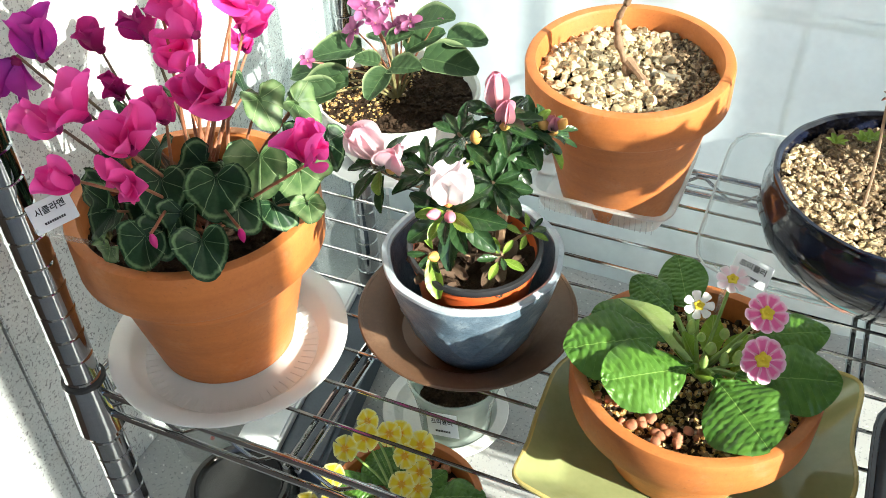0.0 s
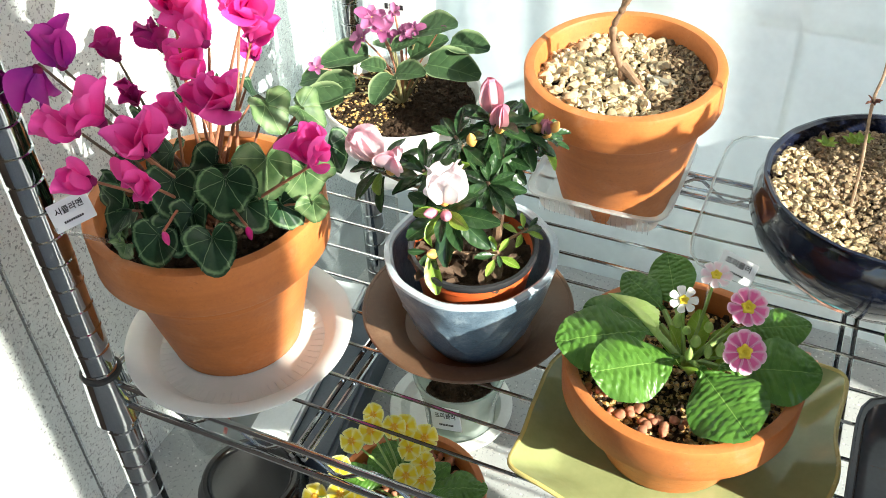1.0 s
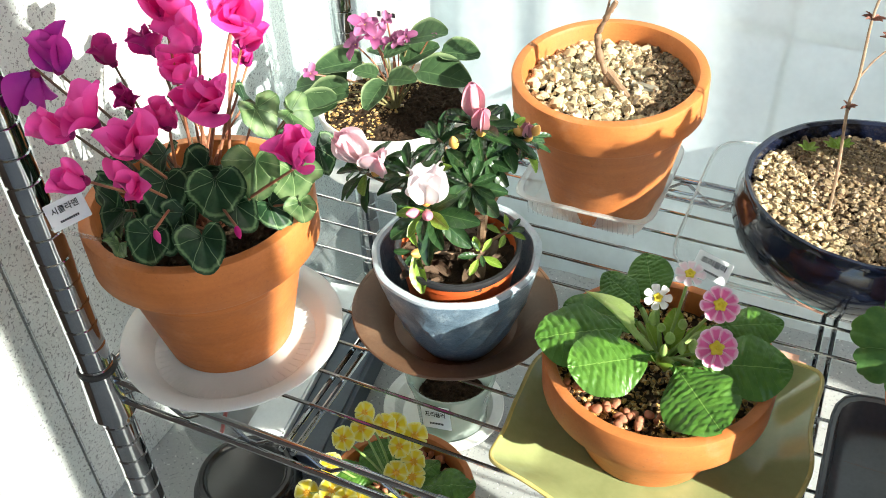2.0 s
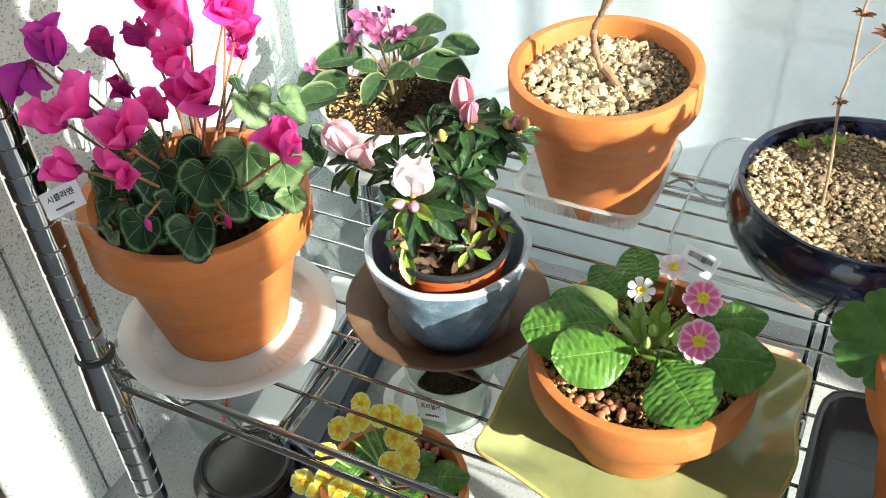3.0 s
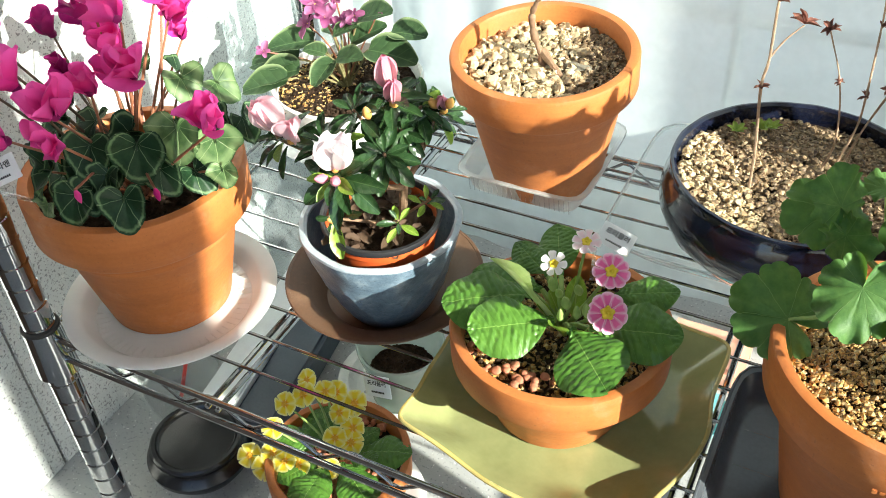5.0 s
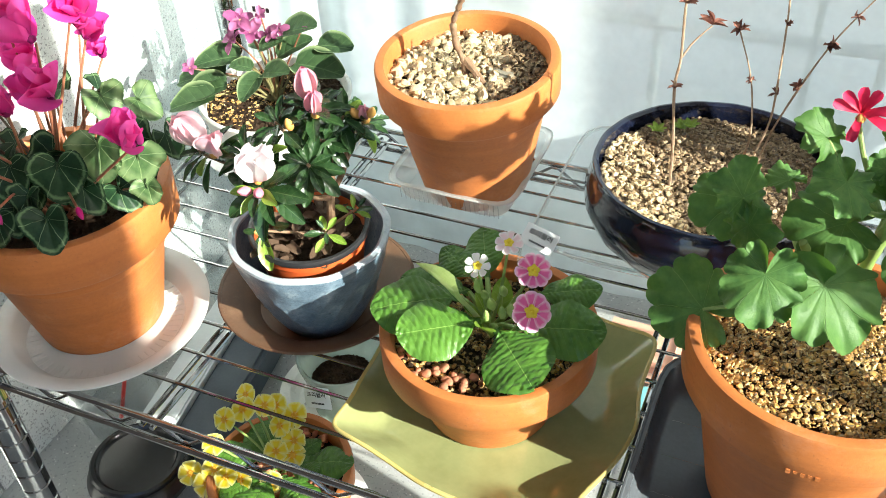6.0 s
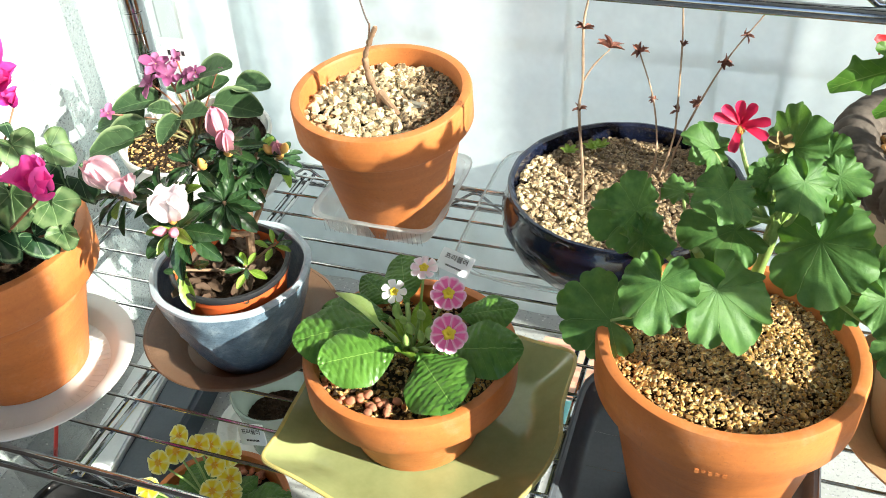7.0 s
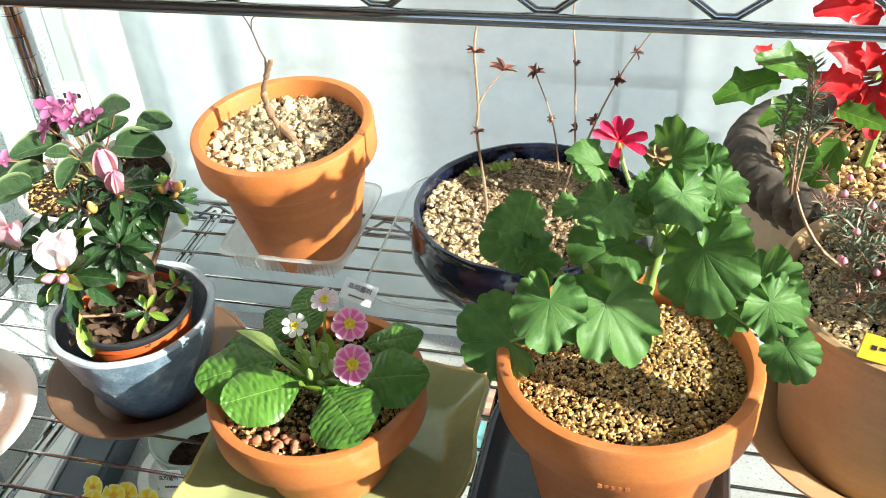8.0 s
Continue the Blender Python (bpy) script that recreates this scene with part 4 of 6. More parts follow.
BUD = mesh("bud", teardrop(0.0027, 0.014), P_CYC, 0)
for p in ((-0.374, 0.378, 0.512), (-0.333, 0.416, 0.500)):
    put("bud", BUD, cyc, aim(p, Vector(p) + Vector((1, 0, 0)), (0.1, 0.1, -1), 1.0))
    stalk("bud_stalk", crown, p, 0.0011, STALK_RED, cyc, 0.02)


# ---- name stakes ----
def lettering(text, width, material, name, parent, m):
    cu = bpy.data.curves.new(name, 'FONT')
    cu.body, cu.size, cu.align_x, cu.align_y, cu.offset = text, 1.0, 'CENTER', 'CENTER', 0.022
    tmp = new("tmp", cu)
    bpy.context.view_layer.update()
    me = bpy.data.meshes.new_from_object(tmp.evaluated_get(bpy.context.evaluated_depsgraph_get()))
    bpy.data.objects.remove(tmp)
    wide = max(v.co.x for v in me.vertices) - min(v.co.x for v in me.vertices)
    me.transform(Matrix.Scale(width / wide, 4))
    me.materials.clear()
    me.materials.append(material)
    return put(name, me, parent, m)


def stake(bl, br, tl, label, text, foot, sheet=PAPER, depth=0.0014):
    bl, br, tl = Vector(bl), Vector(br), Vector(tl)
    x, y = br - bl, tl - bl
    w, h = x.length, y.length
    x.normalize()
    y = (y - x * y.dot(x)).normalized()
    n = x.cross(y)
    m = Matrix((x, y, n)).transposed().to_4x4()
    m.translation = bl + x * w / 2 + y * h / 2
    t = thing("plant_label", (0, 0, 0), label, "plant label", "plant labels", m=m)
    part("card", box(-w / 2, -h / 2, -depth, w / 2, h / 2, 0, 0.0005), sheet, t)
    if text:
        lettering(text, w * 0.70, INK, "lettering", t, m @ Matrix.Translation((0, h * 0.14, 0.0004)))
        for k in range(9):
            g = box(-w * 0.24 + k * w * 0.055, -h * 0.30, 0, -w * 0.24 + k * w * 0.055 + w * 0.038, -h * 0.22, 0.0004)
            part("small_print", g, INK, t)
    else:
        for k in range(4):
            part("small_print", box(-w * 0.3 + k * w * 0.16, -h * 0.05 + 0.001 * (k % 2), 0, -w * 0.3 + k * w * 0.16 + w * 0.1, h * 0.12, 0.0004), INK, t)
    if foot:
        part("stake", tube([bl + y * 0.004, Vector(foot)], 0.0018, 6), CLEAR, t, m=Matrix.Identity(4))
    return t


stake((-0.4679, 0.368, 0.4878), (-0.4460, 0.389, 0.4970), (-0.4838, 0.3725, 0.5017), "white plastic name card stuck in the cyclamen pot", "시클라멘", (-0.44, 0.43, 0.43))
stake((-0.0275, 0.568, 0.4355), (0.0005, 0.567, 0.4275), (-0.0285, 0.585, 0.4450), "white plastic name card stuck in the primrose pot", "프리뮬러", (-0.03, 0.575, 0.37))

# ---- azalea in a plastic pot inside a grey-blue bowl on a brown saucer ----
bs = thing("plant_saucer", (-0.232, 0.569, SH), "brown fired clay saucer under the blue bowl", "saucer")
part("dish", lathe(saucer_profile(0.095, 0.0265, 0.058, 0.004, 0.016), 96, handmade(0.0005, 7)), CLAY_DARK, bs)
part("rim", lathe([(0.0915, 0.0262), (0.0948, 0.0252), (0.0956, 0.0268), (0.0945, 0.0282), (0.0918, 0.0280), (0.0915, 0.0262)], 96), CLAY_DARK, bs)

BL = Vector((-0.2215, 0.5555, SH + 0.0045))
bowl = thing("cachepot", BL, "grey-blue glazed bowl with embossed petals holding the azalea pot", "flower pot")


def petals(a, z, j):
    e = max(0.0, math.sin(math.pi * min(1, max(0, (z - 0.008) / 0.078))))
    ridge = (1 - abs(math.sin(6 * a + z * 45 + 0.5 * math.sin(3 * a)))) ** 2 + 0.8 * (1 - abs(math.sin(9 * a - z * 80 + 1))) ** 2
    return (0.0017 * e * ridge - 0.0006 * e if 2 < j < 28 else 0.0) + 0.0007 * math.cos(9 * a + 1) * (z > 0.06)


bp = [(0.0, 0.0), (0.036, 0.0), (0.038, 0.002)]
for k in range(25):
    t = (k + 1) / 25
    bp.append((0.038 + (0.0705 - 0.038) * t ** 0.72, 0.004 + 0.084 * t))
bp += [(0.0722, 0.096), (0.0728, 0.099), (0.0718, 0.1012), (0.0690, 0.1016), (0.0668, 0.0995), (0.0650, 0.082), (0.055, 0.04), (0.034, 0.008), (0.0, 0.007)]
part("bowl", lathe(bp, 256, petals), BLUE, bowl)
# Rim glaze is paler than the bowl to paint in the sun on it.
part("rim", lathe([(0.0690, 0.1000), (0.0729, 0.0985), (0.0735, 0.1000), (0.0728, 0.1018), (0.0690, 0.1026), (0.0664, 0.1010), (0.0662, 0.0985), (0.0690, 0.1000)], 128, lambda a, z, j: 0.0006 * math.cos(9 * a + 1)), plain("sunlit_blue_glaze", (0.3, 0.36, 0.41), (0.46, 0.51, 0.55), 0.3, scale=40), bowl, "blue rim painted paler as if sunlit")

AZ = Vector((-0.2215, 0.557, SH + 0.0145))
az = thing("potted_azalea", AZ, "small azalea with pale pink flowers in an orange plastic pot", "potted plant", "flowering pot plants")
az_m = Matrix.Translation(AZ) @ Euler((radians(3), radians(2), 0)).to_matrix().to_4x4()
part("pot", lathe([(0.0, 0.0), (0.034, 0.0), (0.036, 0.002), (0.0500, 0.090), (0.0514, 0.091), (0.0518, 0.099), (0.0512, 0.0992), (0.0492, 0.098), (0.034, 0.006), (0.0, 0.005)], 72), PLASTIC_ORANGE, az, "thin orange plastic nursery pot", az_m)
part("rim", lathe([(0.0518, 0.098), (0.0537, 0.0985), (0.0543, 0.1015), (0.0533, 0.104), (0.0505, 0.1042), (0.0493, 0.102), (0.0491, 0.093)], 72), PLASTIC_BLACK, az, "black rim of the inner pot", az_m)
part("soil", disc(0.0495, 0.088, 9, 44, 0.006, 60, 9), SOIL, az, m=az_m)
rnd = random.Random(41)


def chip(t):
    return 0.3 * math.sin(math.pi * (0.1 + 0.8 * t)) ** 0.5


CHIPS = [mesh("dry_leaf", blade(chip, 4, 6, 0.4, 0.25, 0.05, 2, 0, 8, 0, 20, 0, s), BARK_CHIP, 0) for s in range(4)]
for k in range(46):
    a, r = rnd.uniform(0, 6.28), 0.044 * rnd.random() ** 0.5
    p = az_m @ Vector((r * math.cos(a), r * math.sin(a), 0.092 + rnd.uniform(0, 0.006)))
    d = Vector((rnd.uniform(-1, 1), rnd.uniform(-1, 1), rnd.uniform(-0.2, 0.35)))
    put("dry_leaf", CHIPS[k % 4], az, aim(p, p + d, (rnd.uniform(-.6, .6), rnd.uniform(-.6, .6), 1), rnd.uniform(0.008, 0.020)))


def lance(t):
    return 0.19 * math.sin(math.pi * min(1, (t * 0.92 + 0.04)) ** 1.3) ** 0.85 + 0.008


AZL = [mesh("leaf", blade(lance, 6, 10, 0.25, 0.14 + 0.06 * s, 0.015, 1.5, 0.006, 5, 0, 20, 0.0, s, 0.7), L_AZ, 0) for s in range(3)]
AZN = [mesh("leaf", blade(lance, 6, 10, 0.3, 0.1 + 0.05 * s, 0.01, 1.5, 0.006, 5, 0, 20, 0.0, s, 0.7), L_AZ_NEW, 0) for s in range(2)]


def tuft(centre, axis, count, length, seed, parent, young=0.15, open_=0.9):
    """A rosette of narrow leaves at a shoot's end."""
    rnd = random.Random(seed)
    axis = Vector(axis).normalized()
    side = axis.orthogonal().normalized()
    for k in range(count):
        ring = k / count
        a = k * 2.4 + seed
        out = Matrix.Rotation(a, 3, axis) @ side
        d = (axis * (0.75 - 1.15 * ring * open_ + rnd.uniform(-0.15, 0.15)) + out).normalized()
        b = Vector(centre) - axis * (0.016 * ring) + out * 0.002
        s = length * (0.7 + 0.45 * min(1, ring * 1.6)) * rnd.uniform(0.85, 1.12)
        up = (axis * 1.0 - out * 0.1 * (1 - ring)).normalized()
        young_leaf = rnd.random() < young
        put("leaf", (AZN if young_leaf else AZL)[rnd.randrange(2)], parent, aim(b, b + d, up, s), "fresh light green leaf" if young_leaf else "")


# rows: shoot's end, its way, leaves, length
AZ_SHOOTS = [((-0.209, 0.480, 0.504), (-0.1, -0.75, 0.65), 14, 0.036), ((-0.276, 0.500, 0.513), (-0.5, -0.35, 0.7), 12, 0.030), ((-0.236, 0.505, 0.515), (-0.3, -0.4, 0.9), 10, 0.030), ((-0.203, 0.560, 0.535), (0, -0.2, 1), 15, 0.033),
             ((-0.172, 0.594, 0.508), (0.5, 0.1, 0.8), 12, 0.026), ((-0.212, 0.575, 0.492), (-0.1, -0.5, 0.7), 12, 0.032), ((-0.197, 0.535, 0.493), (0.4, -0.6, 0.6), 12, 0.032), ((-0.226, 0.540, 0.525), (-0.3, -0.4, 0.9), 10, 0.028),
             ((-0.186, 0.580, 0.515), (0.4, -0.3, 0.8), 10, 0.030), ((-0.195, 0.560, 0.500), (0.3, -0.7, 0.4), 10, 0.030), ((-0.224, 0.555, 0.482), (-0.5, -0.5, 0.4), 8, 0.028)]
AZ_LOW = [((-0.188, 0.532, 0.430), (0.3, -0.4, 0.8), 7, 0.016), ((-0.176, 0.566, 0.432), (0.5, -0.2, 0.7), 7, 0.015), ((-0.240, 0.512, 0.430), (-0.2, -0.8, 0.3), 5, 0.022)]
fork = Vector((-0.200, 0.565, 0.438))
part("stem", tube([AZ + Vector((0.018, 0.006, 0.085)), fork, fork + Vector((0.003, 0.002, 0.03))], (0.0045, 0.003), 8, 4, 0.1, 3), WOOD, az, m=Matrix.Identity(4))
for i, (p, d, n, l) in enumerate(AZ_SHOOTS):
    p, d = Vector(p), Vector(d).normalized()
    part("branch", tube([fork + Vector((0, 0, 0.008 * (i % 4))), (fork + p) / 2 + Vector((0.006 * math.sin(i), 0.004, -0.006)), p - d * 0.012, p], (0.0026, 0.0012), 6, 4, 0.12, i), WOOD, az, m=Matrix.Identity(4))
    tuft(p, d, n + 4, l * 0.84, i * 7 + 1, az, 0.10 if i in (0, 1, 2, 4) else 0.02)
for i, (p, d, n, l) in enumerate(AZ_LOW):
    tuft(p, d, n, l, 90 + i * 5, az, 0.45, 0.6)
    part("branch", tube([AZ + Vector((0.01, 0.0, 0.088)), Vector(p)], (0.0018, 0.001), 6), WOOD, az, m=Matrix.Identity(4))
put("leaf", AZN[0], az, aim((-0.238, 0.512, 0.432), (-0.224, 0.492, 0.402), (0.1, -0.8, 0.5), 0.036), "fresh light green leaf")


def az_petal(t):
    return 0.42 * math.sin(math.pi * (t * 0.88 + 0.06)) ** 0.6


def petal_set(material, closed):
    return [mesh("petal", blade(az_petal, 10, 14, 0.5, -closed, 0.025, 1.1, 0, 8, 0, 20, 0, s, 0.7), material, 0) for s in range(3)]


AZP, AZW, AZB = petal_set(P_AZ, 0.25), petal_set(P_AZ_WHITE, 0.62), petal_set(P_AZ_BUD, 0.12)
CALYX = mesh("calyx", teardrop(0.004, 0.010), BUD_ORANGE, 0)


def az_flower(at, axis, size, count, petals_, opened, seed, wide=1.0):
    rnd = random.Random(seed)
    at, axis = Vector(at), Vector(axis).normalized()
    fl = put("flower", CALYX, az, aim(at - axis * 0.006, at - axis * 0.006 + axis.orthogonal(), axis, 1.0))
    side = axis.orthogonal().normalized()
    for k in range(count):
        out = Matrix.Rotation(2 * math.pi * k / count * 1.6 + seed, 3, axis) @ side
        d = (axis + out * opened * rnd.uniform(0.5, 1.25)).normalized()
        b = at + out * size * 0.05
        put("petal", petals_[rnd.randrange(3)], fl, aim(b, b + d, axis * 0.2 - out, size * rnd.uniform(0.85, 1.05), wide))


az_flower((-0.209, 0.482, 0.512), (0.12, -0.1, 1), 0.027, 6, AZW, 0.36, 1, 1.3)
az_flower((-0.272, 0.503, 0.517), (-0.35, -0.3, 0.8), 0.031, 6, AZP, 0.48, 2, 0.95)
az_flower((-0.259, 0.498, 0.514), (0.25, -0.3, 0.9), 0.024, 5, AZP, 0.35, 3, 1.1)
az_flower((-0.204, 0.562, 0.538), (-0.08, -0.05, 1), 0.028, 5, AZB, 0.25, 4, 0.48)
az_flower((-0.197, 0.556, 0.530), (0.15, -0.2, 1), 0.022, 5, AZB, 0.22, 5, 0.48)
az_flower((-0.172, 0.592, 0.509), (0.1, -0.3, 1), 0.016, 4, AZB, 0.10, 6, 0.6)
for i, (p, d) in enumerate((((-0.206, 0.478, 0.503), (0.3, -0.8, 0.4)), ((-0.213, 0.477, 0.503), (-0.3, -0.8, 0.4)), ((-0.212, 0.540, 0.520), (0, -0.3, 1)), ((-0.168, 0.592, 0.511), (0.4, -0.2, 0.8)), ((-0.176, 0.590, 0.510), (-0.4, -0.4, 0.8)), ((-0.226, 0.500, 0.442), (-0.2, -0.8, 0.5)))):
    put("bud", mesh("bud", teardrop(0.0042, 0.014), BUD_PINK if i in (0, 1) else BUD_ORANGE, 0), az, aim(p, Vector(p) + Vector(d).orthogonal(), d, 1.0))


# ---- primrose on an olive ceramic plate ----
pl_m = Matrix.Translation((-0.0235, 0.512, SH)) @ Matrix.Rotation(radians(-5), 4, 'Z')
plate = thing("ceramic_plate", (0, 0, 0), "olive-yellow glazed square plate with raised corners under the primrose", "plate", m=pl_m)


def dish_edge(a, corner):
    """Half side of a rounded square at an angle."""
    c, d = abs(math.cos(a)), abs(math.sin(a))
    return (1 + 0.05 * math.cos(4 * a)) / (c ** corner + d ** corner) ** (1 / corner)


def dish_rise(a, q):
    """Height of the sloping wall: corners stand up, the sides dip in shallow waves."""
    diag = abs(math.sin(2 * a)) ** 4
    return q * (0.0145 + 0.012 * diag + 0.0022 * math.sin(6 * a + 0.8) + 0.0012 * math.sin(11 * a))


def dish_wave(a, q):
    return 1 + (0.012 * math.sin(6 * a + 2.1) + 0.007 * math.sin(11 * a + 0.5)) * q


def square_dish(half, corner, thick, flat, n=96):
    v, f = [], []
    under = [0.0, 0.4, flat - 0.02, flat + 0.01, flat + 0.06, 0.9, 0.96, 0.995, 1.0]
    rings = [(r, 0) for r in under] + [(r, 1) for r in (1.0, 0.99, 0.96, 0.9, flat + 0.07, flat + 0.025, flat - 0.01, flat - 0.05, 0.4, 0.0)]
    for j, (r, top) in enumerate(rings):
        for i in range(n):
            a = 2 * math.pi * i / n
            q = max(0.0, (r - flat) / (1 - flat))
            e = dish_edge(a, corner) * half * r * dish_wave(a, q)
            soft = 0.0012 * math.exp(-((r - flat) / 0.03) ** 2) if top else 0.0
            v.append((math.cos(a) * e, math.sin(a) * e, dish_rise(a, q) + (thick if top else 0.0) + soft))
    for j in range(len(rings) - 1):
        for i in range(n):
            k = (i + 1) % n
            f.append((j * n + i, j * n + k, (j + 1) * n + k, (j + 1) * n + i))
    return v, f, None


part("dish", square_dish(0.111, 16, 0.0045, 0.74, 320), OLIVE, plate)
edge_line = [(math.cos(a) * dish_edge(a, 16) * 0.1112 * dish_wave(a, 1), math.sin(a) * dish_edge(a, 16) * 0.1112 * dish_wave(a, 1), dish_rise(a, 1) + 0.0032) for a in [2 * math.pi * i / 320 for i in range(321)]]
part("rim", tube(edge_line, 0.0019, 8), plain("ochre_glaze_edge", (0.42, 0.34, 0.1), (0.52, 0.43, 0.16), 0.25, scale=30), plate, "ochre edge where the glaze runs thin")

PRI = Vector((-0.0315, 0.509, SH + 0.0055))
pri = thing("potted_primrose", PRI, "pink and white primrose in a low terracotta pot", "potted plant", "flowering pot plants")
part("pot", lathe(pot_profile(0.0925, 0.0885, 0.056, 0.034, 0.009), 96, handmade(0.0004, 2)), CLAY, pri, "low orange terracotta pot")
part("soil", disc(0.080, 0.071, 12, 56, 0.005, 50, 5), SOIL, pri, "dark crumbly soil")
part("grit", gravel(0.079, 0.0735, 0.0030, 8, 0.0, base=ICO0, keep=0.8, layers=1), GOLD_STONE, pri, kind="stuff", sharp=14)
part("soil_litter", gravel(0.079, 0.0735, 0.0026, 18, 0.0, base=ICO0, keep=0.55, layers=1), SOIL, pri, kind="stuff")
rnd = random.Random(12)
BALLS = [mesh("clay_ball", (stone_shape(rnd, 0.0035, 0.12).tolist(), ICO1[1].tolist(), None), RED_STONE, 0) for _ in range(5)]
for k in range(28):
    a = radians(rnd.uniform(212, 288))
    r = rnd.uniform(0.050, 0.075)
    p = PRI + Vector((r * math.cos(a), r * math.sin(a), 0.0775 + rnd.uniform(0, 0.003)))
    put("clay_ball", BALLS[k % 5], pri, Matrix.Translation(p) @ Matrix.Rotation(rnd.uniform(0, 6), 4, 'Z') @ Matrix.Scale(rnd.uniform(0.8, 1.15), 4))


def spoon(t):
    """Primrose leaf: a winged stalk that widens into a broad round blade."""
    q = max(0.0, (t - 0.08) / 0.92)
    return max(0.06 * (1 - q), 0.43 * max(0.0, math.sin(math.pi * q ** 1.12)) ** 0.62)


PRL = [mesh("leaf", blade(spoon, 24, 72, -0.10, 0.06 + 0.05 * s, 0.030, 2.3, 0.009, 12, 0.014, 30, 0.06, s, 0.9, 0.024), L_PRIM, 0) for s in range(3)]
PRC = mesh("leaf", blade(lambda t: (0.075 + 0.13 * max(0.0, min(1.0, (t - 0.45) / 0.3))) * (1 if t < 0.86 else max(0.02, 1 - ((t - 0.86) / 0.142) ** 2) ** 0.5), 14, 40, 1.1, 0.30, 0.012, 3, 0.008, 11, 0.03, 16, 0.5, 5, 3.2), L_PRIM_NEW, 0)
pc = Vector((-0.030, 0.508, 0.388))
# rows: stalk end, tip, up, width, kind
PRIM_LEAVES = [((-0.032, 0.494, 0.409), (-0.087, 0.452, 0.417), (-0.12, -0.45, 0.9), 1.08, 0), ((-0.018, 0.492, 0.408), (0.027, 0.445, 0.409), (0.1, -0.5, 0.85), 1.24, 1), ((-0.056, 0.510, 0.414), (-0.120, 0.474, 0.420), (-0.30, -0.35, 0.85), 1.08, 2),
               ((-0.054, 0.524, 0.408), (-0.113, 0.516, 0.414), (-0.25, -0.2, 0.9), 1.05, 0), ((-0.046, 0.545, 0.408), (-0.068, 0.588, 0.428), (-0.05, -0.55, 0.8), 1.0, 1), ((-0.004, 0.496, 0.410), (0.064, 0.512, 0.421), (0.15, -0.35, 0.9), 0.98, 2),
               ((0.000, 0.534, 0.414), (0.050, 0.553, 0.422), (0.2, -0.2, 0.95), 0.85, 0), ((-0.055, 0.540, 0.408), (-0.094, 0.562, 0.420), (-0.25, -0.1, 0.9), 0.85, 2)]
for b, t, u, w, k in PRIM_LEAVES:
    b, t = Vector(b), Vector(t)
    put("leaf", PRL[k], pri, aim(b, t, u, (t - b).length * 0.98, w * 0.86))
    part("leaf_stalk", tube([pc, (pc + b) / 2 + Vector((0, 0, 0.004)), b], (0.003, 0.0022), 7, 4), STALK_GREEN, pri, m=Matrix.Identity(4))
put("leaf", PRC, pri, aim((-0.042, 0.502, 0.404), (-0.086, 0.499, 0.456), (0.6, -0.5, 0.6), 0.060, 0.30), "pale curled young leaf")
for i in range(7):
    a = i * 0.9
    p = pc + Vector((0.012 * math.cos(a) + 0.008, 0.012 * math.sin(a), 0.004))
    put("leaf", AZN[i % 2], pri, aim(p, p + Vector((0.5 * math.cos(a), 0.5 * math.sin(a), 1)), (-math.cos(a), -math.sin(a), 0.6), 0.026 + 0.004 * (i % 3), 1.3), "small young leaf")


def prim_petal(t):
    return (0.13 + 0.285 * t) * (1 if t < 0.72 else max(0.0, 1 - ((t - 0.72) / 0.29) ** 2) ** 0.5)


def broad_petal(t):
    return (0.15 + 0.60 * t ** 0.85) * (1 if t < 0.72 else max(0.0, 1 - ((t - 0.72) / 0.3) ** 2.6) ** 0.5)


PP = [mesh("petal", blade(sh, 8, 14, 0.16, -0.05, 0.06, 1.2, 0, 8, 0, 20, -0.12, s), mt, 0) for s, mt, sh in ((0, P_PRIM, prim_petal), (1, P_PRIM_WHITE, prim_petal), (2, P_YELLOW, broad_petal), (3, P_PRIM_BLUSH, prim_petal))]
PP[2] = mesh("petal", blade(broad_petal, 10, 14, 0.05, 0.06, 0.035, 1.4, 0, 8, 0, 20, 0.03, 9), P_YELLOW, 0)
EYE_M = mesh("flower_eye", lathe([(0.0050, 0.0008), (0.0044, 0.0020), (0.0028, 0.0016), (0.0022, 0.0004), (0.0012, 0.0002), (0.0006, 0.0020), (0.0, 0.0024)], 20, lambda a, z, j: 0.0008 * math.cos(5 * a) if j < 3 else 0), P_EYE, 0)

EYE_ORANGE = EYE_M.copy()
EYE_ORANGE.materials[0] = P_EYE_ORANGE


def primula_flower(parent, at, face, size, kind, seed, count=7, stalk_from=None, open_=0.15):
    rnd = random.Random(seed)
    at, face = Vector(at), Vector(face).normalized()
    side = face.orthogonal().normalized()
    fl = put("flower", EYE_ORANGE if kind == 2 else EYE_M, parent, aim(at + face * (0.0008 if kind == 2 else 0), at + side, face, size / (0.021 if kind == 2 else 0.0145)))
    for k in range(count):
        out = Matrix.Rotation(2 * math.pi * k / count + seed, 3, face) @ side
        d = (out + face * open_ * rnd.uniform(0.6, 1.5)).normalized()
        up = (face + out.cross(face) * rnd.uniform(-0.25, 0.25) * (0.3 if kind == 2 else 1)).normalized()
        put("petal", PP[kind], fl, aim(at + out * size * 0.14 - face * 0.0004 * (k % 2), at + out + d * 0.001, up, size * rnd.uniform(0.85, 0.95)))
    if stalk_from:
        part("flower_stalk", tube([Vector(stalk_from), (Vector(stalk_from) + at) / 2 - face * 0.008, at - face * 0.001], (0.0016, 0.0012), 6, 4), STALK_GREEN, parent, m=Matrix.Identity(4))


